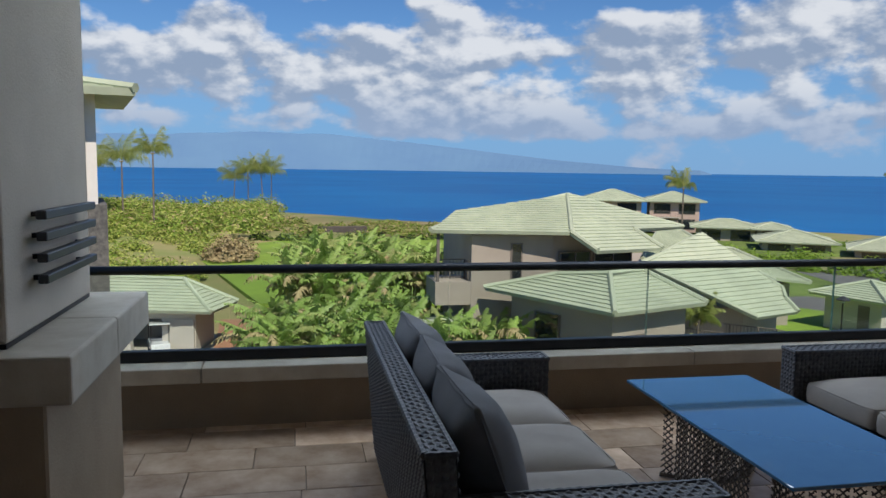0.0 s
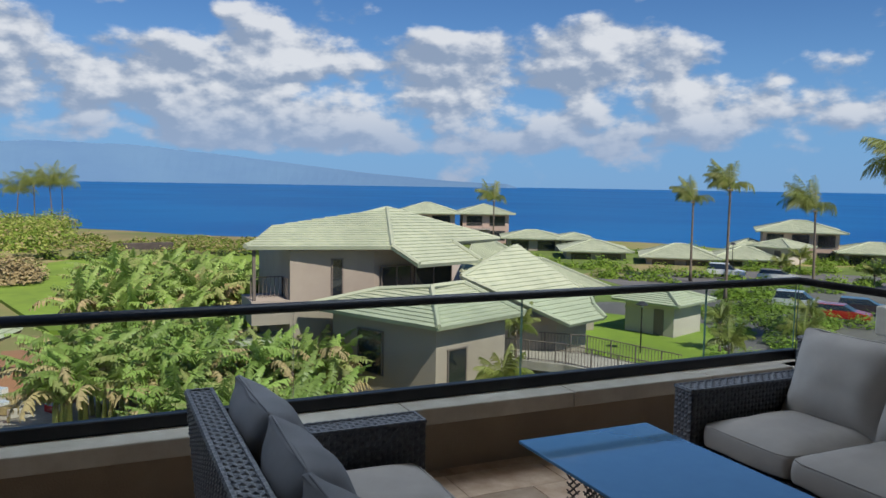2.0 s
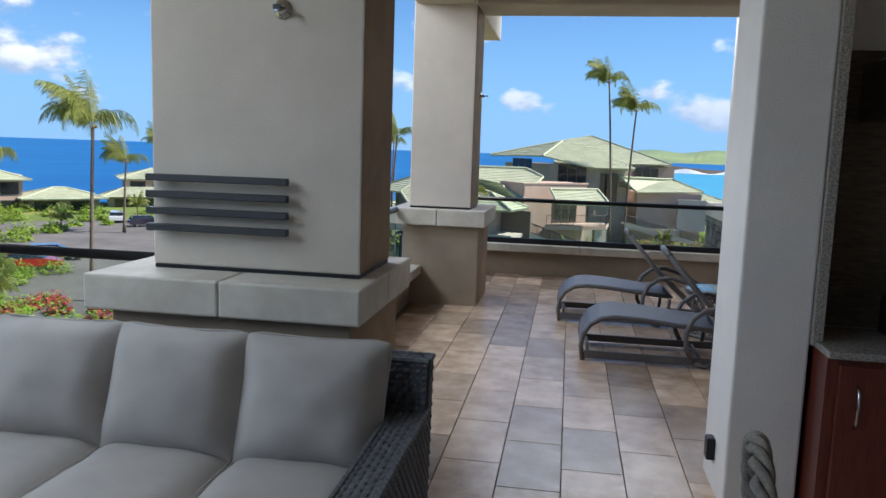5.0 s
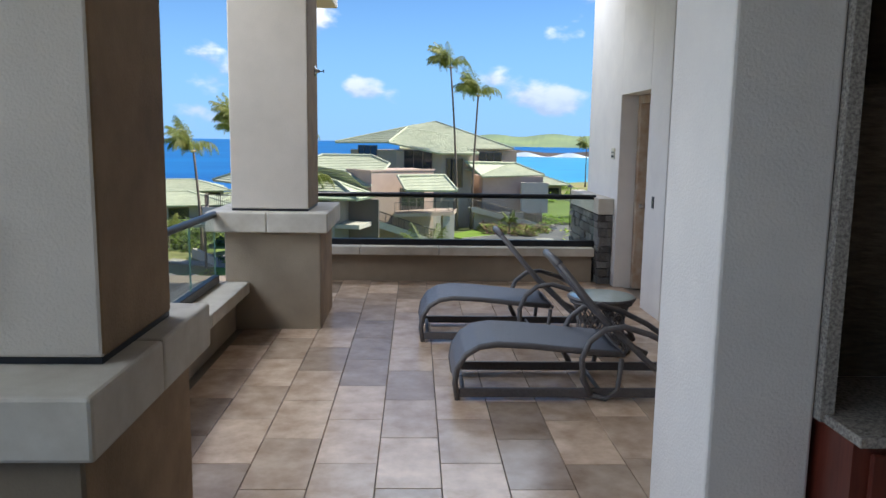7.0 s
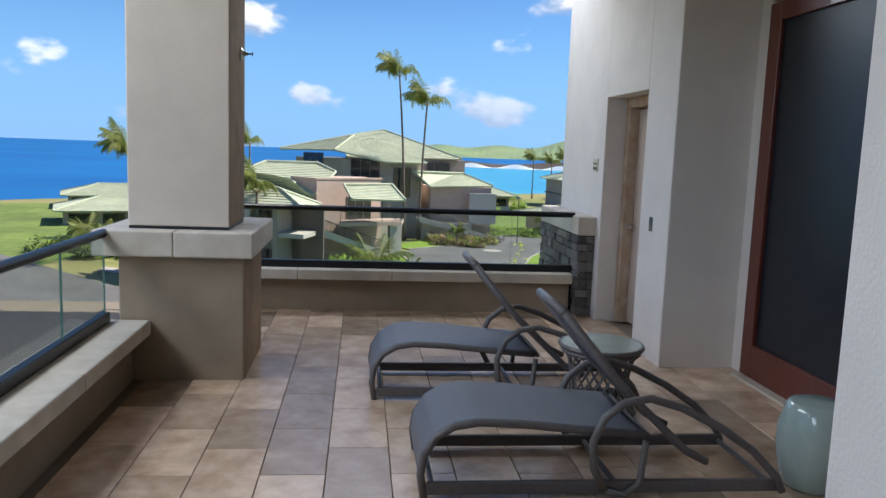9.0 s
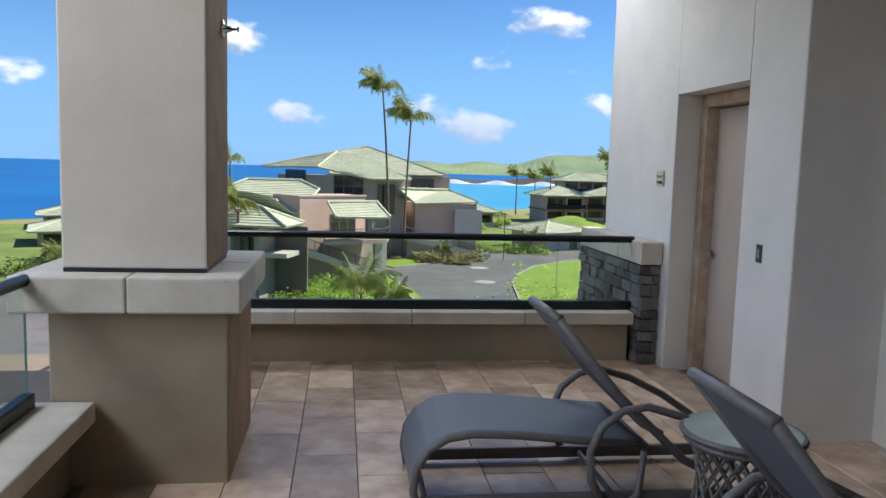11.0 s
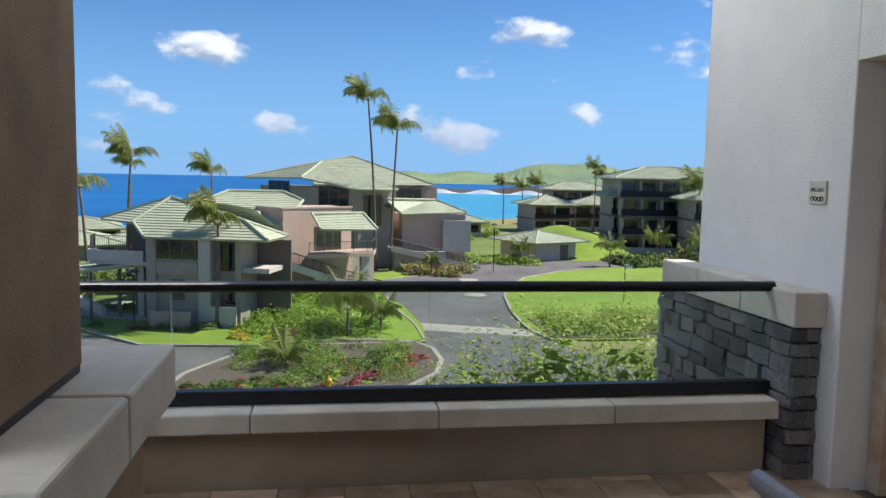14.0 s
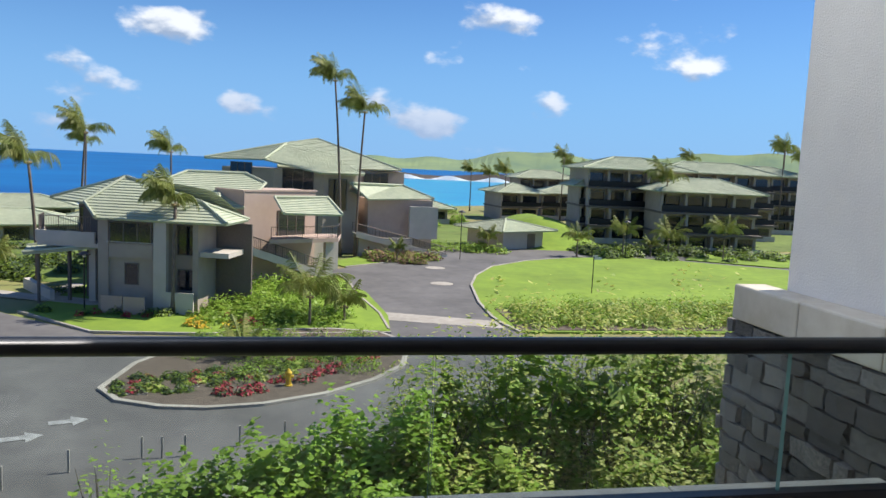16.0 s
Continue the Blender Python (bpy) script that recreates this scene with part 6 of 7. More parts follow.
lathe(bm, [(0.2, 0), (0.2, 0.05), (0.14, 0.07), (0.14, 0.55), (0.18, 0.58), (0.17, 0.66), (0.08, 0.78), (0.05, 0.84)], 14)
to_ob("barrel", bm, FLOWER_Y, hy)
bm = bmesh.new()
tube(bm, [(-0.26, 0, 0.45), (0.26, 0, 0.45)], 0.075, 10)
to_ob("outlets", bm, FLOWER_Y, hy)


def car(at, rz, paint, label, van=False):
    """A parked estate car: body, glasshouse, wheels, lights."""
    root = empty("car", at, label, "car", "parked cars", rz)
    Lh, Wd, H = 2.35, 0.92, 1.72 if van else 1.5
    side = [(-Lh, 0.35), (-Lh, 0.9), (-Lh + 0.15, 1.0), (1.15, 1.02), (Lh - 0.1, 0.82), (Lh, 0.6), (Lh, 0.35)]
    bm = bmesh.new()
    a = [bm.verts.new((x, -Wd, z)) for x, z in side]
    b = [bm.verts.new((x, Wd, z)) for x, z in side]
    bm.faces.new(a); bm.faces.new(list(reversed(b)))
    for i in range(len(side)):
        j = (i + 1) % len(side)
        bm.faces.new((a[j], a[i], b[i], b[j]))
    bmesh.ops.bevel(bm, geom=bm.edges[:], offset=0.05, segments=2, affect="EDGES")
    to_ob("body", bm, paint, root)
    gh = [(-Lh + 0.15, 1.0), (-Lh + 0.35, H - 0.04), (0.25, H - 0.04), (1.1, 1.02)]
    bm = bmesh.new()
    a = [bm.verts.new((x, -Wd + 0.08 + (0.1 if z > 1.2 else 0), z)) for x, z in gh]
    b = [bm.verts.new((x, Wd - 0.08 - (0.1 if z > 1.2 else 0), z)) for x, z in gh]
    bm.faces.new(a); bm.faces.new(list(reversed(b)))
    for i in range(4):
        j = (i + 1) % 4
        bm.faces.new((a[j], a[i], b[i], b[j]))
    to_ob("glasshouse", bm, HWIN, root)
    boxob("roof", (-Lh + 0.33, -Wd + 0.16, H - 0.045, 0.3, Wd - 0.16, H), paint, root, bevel=0.02)
    for x in (-1.45, 1.45):
        for y in (-Wd + 0.02, Wd - 0.22):
            wh = empty("wheel", (x, y, 0.34), "", ""); wh.parent = root
            bm = bmesh.new(); tube(bm, [(0, 0, 0), (0, 0.2, 0)], 0.34, 16); to_ob("tyre", bm, TYRE, wh)
            bm = bmesh.new(); tube(bm, [(0, -0.005, 0), (0, 0.205, 0)], 0.2, 12); to_ob("rim", bm, CHROME, wh)
    for y in (-0.7, 0.7):
        boxob("headlight", (Lh - 0.03, y - 0.15, 0.62, Lh + 0.015, y + 0.15, 0.75), GLASS_EDGE, root)
    return root


car((-50.4, 60.8, G), 35, CARW, "white parked estate car in the car park", True)
car((-44.4, 58.8, G), 30, CARR, "red parked car beside flowering shrubs")
car((-72.5, 73.5, G), 40, CARW, "white parked off-road car before the far house", True)
car((-66.5, 76, G), 35, CARW, "white parked saloon beside the far pavilion")
car((-53.4, 92.5, G), 40, CARD, "dark parked car by the road")
car((-49, 90.5, G), 40, CARD, "dark plum parked car by the road")
car((-60.0, 96.0, G), 120, CARW, "white parked car at the end of the road")
car((-46, 64, G), 35, CARD, "dark parked saloon in the car park")


def cart(at, rz, label):
    root = empty("golf_cart", at, label, "golf cart", "golf carts", rz)
    boxob("body", (-1.1, -0.55, 0.25, 1.1, 0.55, 0.7), CARW, root, bevel=0.06, seg=2)
    boxob("seat", (-0.5, -0.5, 0.7, 0.1, 0.5, 0.85), CUSHION_D, root, bevel=0.03)
    boxob("roof", (-0.9, -0.58, 1.8, 0.8, 0.58, 1.86), CARW, root, bevel=0.02)
    for x in (-0.8, 0.7):
        for y in (-0.5, 0.5):
            boxob("post", (x - 0.02, y - 0.02, 0.7, x + 0.02, y + 0.02, 1.8), BLACK, root)
    for x in (-0.8, 0.75):
        for y in (-0.56, 0.44):
            bm = bmesh.new(); tube(bm, [(x, y, 0.24), (x, y + 0.14, 0.24)], 0.24, 12); to_ob("wheel", bm, TYRE, root)


cart((-45.6, -8.2, G + 0.06), 15, "white golf cart parked in a garage bay")
cart((-46.8, -11.6, G + 0.06), 15, "white golf cart parked in a dark garage bay")
cart((-39.5, 0.2, G + 0.06), 35, "white golf cart among rubbish on the yard")
tp = boxob("tarpaulin", (-0.8, -1.9, 0, 0.8, 1.9, 1.0), ORANGE, label="orange tarpaulin barrier folded on the yard", bevel=0.1, seg=2, category="tarpaulin")
tp.matrix_basis = pose(-39.9, -6.3, G + 0.06, 0, 0, -32)
rg = random.Random(8)
for k in range(16):
    o = boxob("crate", (-0.3, -0.2, 0, 0.3, 0.2, 0.35), (CARR, CARW, WL, DRY)[k % 4], label="small crate of odds and ends on the yard", category="crate")
    o.matrix_basis = pose(-42.5 + rg.uniform(-2.6, 3.2), -2.6 + rg.uniform(-2.0, 3.4), G + 0.11, 0, 0, rg.uniform(0, 180))
bm = bmesh.new()
box(bm, -0.25, -6, 0, 0.25, 6, 1.2, 0.1)
o = to_ob("stone_wall", bm, ROCK, None, "low dry stone wall beyond the playing lawn")
tagged(o, category="wall", kind="structure")
o.matrix_basis = pose(-130, 6, G - 0.2, 0, 0, 8)

# ---- terrace furniture ----
def rounded_box(bm, x0, y0, z0, x1, y1, z1, r, seg=3):
    return box(bm, x0, y0, z0, x1, y1, z1, r, seg)


def woven_sheet(bm, o, u, v, cell=0.018, amp=0.009):
    """A woven wicker skin: over-and-under strands as real relief. o corner, u and v edges; the front is u x v."""
    o, u, v = Vector(o), Vector(u), Vector(v)
    nu, nv = max(2, round(u.length / cell)), max(2, round(v.length / cell))
    nn = u.cross(v).normalized()
    K = 3
    grid = []
    for j in range(nv * 2 + 1):
        row = []
        for i in range(nu * K + 1):
            a, b = i / K, j / 2
            par = (int(a) + int(b)) % 2
            h = math.sin(math.pi * (a % 1.0)) * (1.0 if par else 0.35) * (1.0 if j % 2 else 0.1)
            edge = 0 < i < nu * K and 0 < j < nv * 2
            row.append(bm.verts.new(o + u * (i / (nu * K)) + v * (j / (nv * 2)) + nn * (amp * h if edge else 0)))
        grid.append(row)
    for r0, r1 in zip(grid, grid[1:]):
        for i in range(len(r0) - 1):
            bm.faces.new((r0[i], r0[i + 1], r1[i + 1], r1[i]))


def woven_block(name, x0, y0, z0, x1, y1, z1, parent, cell=0.02, lean=0.0, label="", skip=""):
    """A wicker box with woven faces and a rolled edge; lean shifts the top along y."""
    bm = bmesh.new()
    e = 0.012
    vs = box(bm, x0 + e, y0 + e, z0, x1 - e, y1 - e, z1 - e, 0.02, 2)
    a, b = x0 + e * 1.2, x1 - e * 1.2
    c, d = y0 + e * 1.2, y1 - e * 1.2
    if "s" not in skip:
        woven_sheet(bm, (a, y0 + e - .004, z0), (b - a, 0, 0), (0, 0, z1 - z0 - e * 1.5), cell)
    if "n" not in skip:
        woven_sheet(bm, (b, y1 - e + .004, z0), (a - b, 0, 0), (0, 0, z1 - z0 - e * 1.5), cell)
    if "w" not in skip:
        woven_sheet(bm, (x0 + e - .004, d, z0), (0, c - d, 0), (0, 0, z1 - z0 - e * 1.5), cell)
    if "e" not in skip:
        woven_sheet(bm, (x1 - e + .004, c, z0), (0, d - c, 0), (0, 0, z1 - z0 - e * 1.5), cell)
    woven_sheet(bm, (a, c, z1 - e + .003), (b - a, 0, 0), (0, d - c, 0), cell)
    # braided edge round the top
    n = 0
    for p, q in (((x0 + e, y0 + e), (x1 - e, y0 + e)), ((x1 - e, y0 + e), (x1 - e, y1 - e)), ((x1 - e, y1 - e), (x0 + e, y1 - e)), ((x0 + e, y1 - e), (x0 + e, y0 + e))):
        L = math.dist(p, q)
        m = max(3, int(L / 0.02))
        tube(bm, [(p[0] + (q[0] - p[0]) * i / m, p[1] + (q[1] - p[1]) * i / m, z1 - e) for i in range(m + 1)], [0.012 + 0.003 * (i % 2) for i in range(m + 1)], 6)
    if lean:
        for w in bm.verts:
            w.co.y += lean * max(0.0, w.co.z - z0) / (z1 - z0)
    return to_ob(name, bm, WICKER, parent, label or "dark woven wicker")


def cushion(name, parent, size, at, tilt=(0, 0, 0), material=None, label="", crown=0.035, seed=0, crease=0.006, pillow=False):
    """A soft box cushion: crowned faces, pinched edges, piping and slight creases."""
    sx, sy, sz = size
    bm = bmesh.new()
    bmesh.ops.create_cube(bm, size=1.0)
    bmesh.ops.subdivide_edges(bm, edges=bm.edges[:], cuts=9, use_grid_fill=True)
    for v in bm.verts:
        x, y, z = v.co * 2
        q = (1 - x ** 4) * (1 - y ** 4)
        rim = max(abs(x), abs(y))
        r = 0.10
        px, py = x * sx / 2, y * sy / 2
        zz = z * sz / 2 * (0.72 + 0.28 * q ** 0.5 if rim < 1 else 0.72)
        zz += math.copysign(crown * q, z) if abs(z) > 0.99 else 0
        pinch = 1 - 0.035 * (1 - abs(z)) * 0 - 0.02 * (abs(x * y) ** 3)
        c = noise.noise((x * 2.2 + seed, y * 2.2, z + seed)) * crease * 2 + noise.noise((x * 6 + seed, y * 3, seed)) * crease
        bulge = 1 + 0.02 * (1 - z * z)
        if pillow:
            q2 = max(0.0, (1 - x * x) * (1 - y * y))
            zz = z * (0.012 + (sz * 0.5 + crown) * q2 ** 0.42)
            px *= 0.955 + 0.06 * y * y
            py *= 0.955 + 0.06 * x * x
        v.co = Vector((px * pinch * bulge, py * pinch * bulge, zz + c))
    ob = to_ob(name, bm, material or CUSHION, parent, label or "grey cloth cushion", smooth=True)
    b = ob.modifiers.new("soft", "SUBSURF")
    b.levels = b.render_levels = 1
    ob.matrix_basis = pose(*at, *tilt)
    bm = bmesh.new()
    pts = []
    for i in range(48):
        t = 2 * math.pi * i / 48
        cx, cy = math.cos(t), math.sin(t)
        k = 1 / (abs(cx) ** 12 + abs(cy) ** 12) ** (1 / 12)
        ux, uy = cx * k, cy * k
        pts.append((ux * sx / 2 * (0.975 + 0.06 * uy * uy if pillow else 0.99), uy * sy / 2 * (0.975 + 0.06 * ux * ux if pillow else 0.99), 0.0 if pillow else sz * 0.36))
    tube(bm, pts, 0.005, 5, closed=True)
    to_ob("piping", bm, material or CUSHION, ob, smooth=True)
    return ob


def sofa(at, rz, label, back_mat, fine):
    """Three-seat wicker sofa, 2.12 wide and 1.0 deep; the origin is under the middle of its back, it faces -y."""
    root = empty("sofa", at, label, "sofa", "wicker sofas", rz)
    w, d = 1.09, 1.07
    cell = 0.028
    woven_block("seat_base", -w + 0.17, -d + 0.03, 0.05, w - 0.17, -0.1, 0.27, root, cell, skip="nwe")
    woven_block("arm", -w, -d, 0.05, -w + 0.17, -0.02, 0.62, root, cell)
    woven_block("arm", w - 0.17, -d, 0.05, w, -0.02, 0.62, root, cell)
    woven_block("backrest", -w, -0.13, 0.05, w, 0.0, 0.84, root, cell, lean=0.06, skip="")
    for x in (-w + 0.08, w - 0.08):
        for y in (-d + 0.07, -0.07):
            boxob("leg", (x - 0.025, y - 0.025, 0, x + 0.025, y + 0.025, 0.055), BLACK, root)
    cw = (2 * w - 0.34) / 3
    for k in range(3):
        x = -w + 0.17 + cw * (k + 0.5)
        cushion("seat_cushion", root, (cw - 0.008, 0.80, 0.17), (x, -0.60, 0.355), material=CUSHION, label="warm grey seat cushion", crown=0.03, seed=k)
        cushion("back_cushion", root, (cw + 0.03, 0.56, 0.17), (x + (0.01, -0.01, 0.0)[k], -0.25, 0.665), (70, 0, (2, -2, 1)[k]), back_mat, "grey back cushion", crown=0.05, seed=k + 5, crease=0.010, pillow=True)
    return root


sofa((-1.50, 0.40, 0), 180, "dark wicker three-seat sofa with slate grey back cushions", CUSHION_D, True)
sofa((-1.44, 4.17, 0), 0, "dark wicker three-seat sofa with warm grey cushions by column", CUSHION, True)


def lattice_panel(bm, o, u, v, cell=0.036, rad=0.0045):
    """Open diagonal weave as a net of strands."""
    o, u, v = Vector(o), Vector(u), Vector(v)
    U, V = u.length, v.length
    un, vn = u.normalized(), v.normalized()
    nn = un.cross(vn)
    for sgn in (1, -1):
        k = -int(V / cell) - 1
        while k * cell < U + V:
            c0 = k * cell
            pts = []
            m = max(2, int(V / (cell / 2)))
            for i in range(m + 1):
                vv = V * i / m
                uu = c0 + sgn * vv if sgn > 0 else c0 - vv + 0
                if 0 <= uu <= U:
                    pts.append(o + un * uu + vn * vv + nn * (0.003 * (1 if i % 2 else -1) * sgn))
            if len(pts) > 1:
                tube(bm, pts, rad, 4, cap=False)
            k += 1


def coffee_table(at, label):
    root = empty("coffee_table", at, label, "coffee table")
    boxob("tabletop", (-0.80, -0.40, 0.482, 0.80, 0.40, 0.50), TABLETOP, root, "glossy glass top with reflected sky in its colour", bevel=0.003)
    bm = bmesh.new()
    box(bm, -0.74, -0.34, 0.455, 0.74, 0.34, 0.481)
    to_ob("top_frame", bm, LATTICE, root)
    for sx in (-1, 1):
        bm = bmesh.new()
        # waisted curved woven panel, open lattice
        n = 10
        x = 0.52 * sx
        prev = None
        for i in range(n):
            a0, a1 = -0.30 + 0.6 * i / n, -0.30 + 0.6 * (i + 1) / n
            c0, c1 = 0.16 * math.cos(a0 / 0.30 * math.pi / 2), 0.16 * math.cos(a1 / 0.30 * math.pi / 2)
            lattice_panel(bm, (x - sx * c0, a0, 0.02), (-sx * (c1 - c0), a1 - a0, 0), (0, 0, 0.43))
        for z in (0.015, 0.45):
            tube(bm, [(x - sx * 0.16 * math.cos(a / 0.30 * math.pi / 2), a, z) for a in np.linspace(-0.3, 0.3, 11)], 0.012, 6)
        to_ob("base", bm, LATTICE, root, "brown open woven base")
        bm = bmesh.new()
        lattice_panel(bm, (-0.36 * sx + 0.0, -0.30, 0.02), (0.52 * sx, 0, 0), (0, 0, 0.43))
        tagged(to_ob("side_panel", bm, LATTICE, root, "brown open woven side panel"), kind="stuff")
    return root


coffee_table((-1.49, 2.31, 0), "low table with sky-reflecting glass top and open woven base")


# ---- loungers ----
def lounger(at, rz, label):
    """Curved sling chaise: rails sweep up from the foot, run flat, and meet loop arms; the back is raised. Foot at the origin, head towards +x."""
    root = empty("sun_lounger", at, label, "sun lounger", "sun loungers", rz)
    prof = [(0.02, 0.0), (0.0, 0.12), (0.015, 0.22), (0.07, 0.31), (0.16, 0.365), (0.28, 0.385), (0.5, 0.375), (0.8, 0.345), (1.12, 0.32)]
    W2 = 0.31
    for s in (-1, 1):
        bm = bmesh.new()
        tube(bm, [(x, s * W2, z) for x, z in prof], 0.020, 8)
        to_ob("side_rail", bm, RESIN, root, "grey resin side rail", smooth=True)
        bm = bmesh.new()
        box(bm, 0.03, s * W2 - 0.016, 0.02, 1.85, s * W2 + 0.016, 0.085, 0.008, 2)
        to_ob("foot_rail", bm, RESIN, root)
        bm = bmesh.new()
        loop = [(0.92, 0.05), (0.86, 0.16), (0.85, 0.30), (0.90, 0.42), (1.0, 0.50), (1.13, 0.52), (1.3, 0.47), (1.5, 0.37), (1.68, 0.25), (1.82, 0.11), (1.86, 0.03)]
        tube(bm, [(x, s * (W2 + 0.035), z) for x, z in loop], 0.021, 8)
        tube(bm, [(0.92, s * (W2 + 0.035), 0.05), (1.02, s * (W2 + .035), 0.02), (1.10, s * (W2 + .035), 0.08), (1.12, s * (W2 + .035), 0.3)], 0.018, 8)
        to_ob("arm_loop", bm, RESIN, root, "grey woven resin arm loop", smooth=True)
    # sling seat, following the rails
    bm = bmesh.new()
    pr = prof[1:]
    fine = []
    for (x0, z0), (x1, z1) in zip(pr, pr[1:]):
        for i in range(6):
            fine.append((x0 + (x1 - x0) * i / 6, z0 + (z1 - z0) * i / 6))
    fine.append(pr[-1])
    rows = [[bm.verts.new((x, -W2 + 2 * W2 * j / 44, z + 0.008 - 0.012 * math.sin(math.pi * j / 44) + 0.0035 * (j % 2))) for j in range(45)] for x, z in fine]
    for a, b in zip(rows, rows[1:]):
        for j in range(44):
            bm.faces.new((a[j], a[j + 1], b[j + 1], b[j]))
    ob = to_ob("seat", bm, SLING, root, "ribbed grey sling seat", smooth=True)
    so = ob.modifiers.new("thick", "SOLIDIFY"); so.thickness = 0.012
    # back, raised and leaning to the foot
    bm = bmesh.new()
    p0, p1 = Vector((1.36, 0, 0.22)), Vector((0.69, 0, 0.93))
    for s in (-1, 1):
        tube(bm, [p0 + Vector((0.12, s * 0.27, -0.06)), p0 + Vector((0, s * 0.27, 0.0)), (p0 + p1) / 2 + Vector((-0.02, s * 0.27, -0.02)), p1 + Vector((0, s * 0.27, 0))], 0.021, 8)
    tube(bm, [p1 + Vector((0, -0.27, 0)), p1 + Vector((-0.02, 0, 0.015)), p1 + Vector((0, 0.27, 0))], 0.026, 8)
    to_ob("backrest_frame", bm, RESIN, root, "grey resin back frame", smooth=True)
    bm = bmesh.new()
    rows = []
    for i in range(13):
        p = p0.lerp(p1, i / 12)
        rows.append([bm.verts.new(p + Vector((0.012 * math.sin(math.pi * j / 36) - 0.02 * math.sin(math.pi * i / 12), -0.26 + 0.52 * j / 36, 0.0035 * (j % 2)))) for j in range(37)])
    for a, b in zip(rows, rows[1:]):
        for j in range(36):
            bm.faces.new((a[j], a[j + 1], b[j + 1], b[j]))
    ob = to_ob("backrest", bm, SLING, root, "ribbed grey sling back", smooth=True)
    so = ob.modifiers.new("thick", "SOLIDIFY"); so.thickness = 0.012
    bm = bmesh.new()
    bm.free()
    for x, z in ((0.06, 0.05), (1.0, 0.05), (1.82, 0.05), (1.14, 0.315)):
        bm = bmesh.new()
        tube(bm, [(x, -W2, z), (x, W2, z)], 0.016, 6)
        to_ob("cross_bar", bm, RESIN, root)
    return root


lounger((0.15, 9.22, 0), 0, "grey sling sun lounger with its back raised, beside the end wall")
lounger((0.37, 7.72, 0), 0, "grey sling sun lounger with its back raised, nearer the pillar")


def side_table(at):
    root = empty("side_table", at, "round woven side table with a glass top between the loungers", "side table")
    bm = bmesh.new()
    n = 20
    for sgn in (1, -1):
        for k in range(n):
            pts = []
            for i in range(9):
                u = i / 8
                r = 0.19 + 0.05 * (2 * u - 1) ** 2
                t = 2 * math.pi * k / n + sgn * u * 1.2
                pts.append((r * math.cos(t), r * math.sin(t), 0.02 + 0.40 * u))
            tube(bm, pts, 0.007, 4, cap=False)
    for z, r in ((0.02, 0.24), (0.42, 0.25), (0.455, 0.27)):
        tube(bm, [(r * math.cos(t), r * math.sin(t), z) for t in np.linspace(0, 2 * math.pi, 25)[:-1]], 0.016, 6, closed=True)
    to_ob("base", bm, RESIN, root, "open woven grey base", kind="stuff")
    bm = bmesh.new()
    lathe(bm, [(0.262, 0), (0.265, 0.004), (0.262, 0.008)], 32)
    bmesh.ops.translate(bm, verts=bm.verts, vec=(0, 0, 0.462))
    to_ob("tabletop", bm, CELADON, root, "pale glass top", smooth=False)


side_table((1.66, 8.68, 0))


def vase(at):
    root = empty("garden_stool", at, "pale green glazed ceramic garden stool beside the pillar", "garden stool")
    bm = bmesh.new()
    lathe(bm, [(0.13, 0), (0.145, 0.02), (0.17, 0.1), (0.19, 0.22), (0.185, 0.34), (0.155, 0.43), (0.145, 0.455), (0.13, 0.462)], 32)
    to_ob("body", bm, CELADON, root, smooth=True)


vase((2.46, 7.5, 0))


# ---- service door, screen door, small wall fittings ----
def service_door():
    root = empty("door_1", (2.80, 10.925, 0), "pale painted service door in a rust-stained frame, closed", "door")
    root["kind"] = "structure"
    boxob("door_leaf", (0.0, -0.44, 0.02, 0.04, 0.44, 2.17), DOOR_P, root, "pale pinkish painted flush door", bevel=0.003)
    for y0, y1 in ((-0.55, -0.445), (0.445, 0.55)):
        boxob("door_frame", (-0.10, y0, 0, 0.055, y1, 2.18), RUST, root, "rust-stained painted door frame", bevel=0.004)
    boxob("door_frame", (-0.10, -0.55, 2.182, 0.055, 0.55, 2.28), RUST, root, "rust-stained painted door head", bevel=0.004)
    bm = bmesh.new()
    tube(bm, [(0.0, 0.37, 1.0), (-0.06, 0.37, 1.0)], 0.012, 8)
    lathe_pts = [(-0.055, 0.37, 1.0), (-0.085, 0.37, 1.0)]
    tube(bm, lathe_pts, 0.028, 12)
    tube(bm, [(-0.020, 0.37, 1.0), (-0.026, 0.37, 1.0)], 0.034, 14)
    to_ob("knob", bm, CHROME, root, "dull metal door knob", smooth=False)
    for z in (0.25, 1.07, 1.9):
        boxob("hinge", (-0.03, -0.455, z, -0.018, -0.435, z + 0.10), RUST, root)
    return root


service_door()


def screen_door():
    root = empty("door_2", (3.15, 8.60, 0), "tall mahogany framed sliding door with a dark screen, closed", "door")
    root["kind"] = "structure"
    for y0, y1 in ((-0.94, -0.80), (0.78, 0.94)):
        boxob("stile", (-0.05, y0, 0.02, 0.02, y1, 2.88), WOOD_R, root, "mahogany stile", bevel=0.004)
    boxob("rail", (-0.05, -0.80, 0.02, 0.02, 0.78, 0.28), WOOD_R, root, "mahogany bottom rail", bevel=0.004)
    boxob("rail", (-0.05, -0.80, 2.74, 0.02, 0.78, 2.88), WOOD_R, root, "mahogany top rail", bevel=0.004)
    boxob("screen", (-0.02, -0.80, 0.28, 0.0, 0.78, 2.74), DARKSCREEN, root, "near-black insect screen")
    boxob("threshold", (-0.12, -0.94, 0.0, 0.02, 0.94, 0.018), CAP, root, "pale stone threshold")
    return root


screen_door()


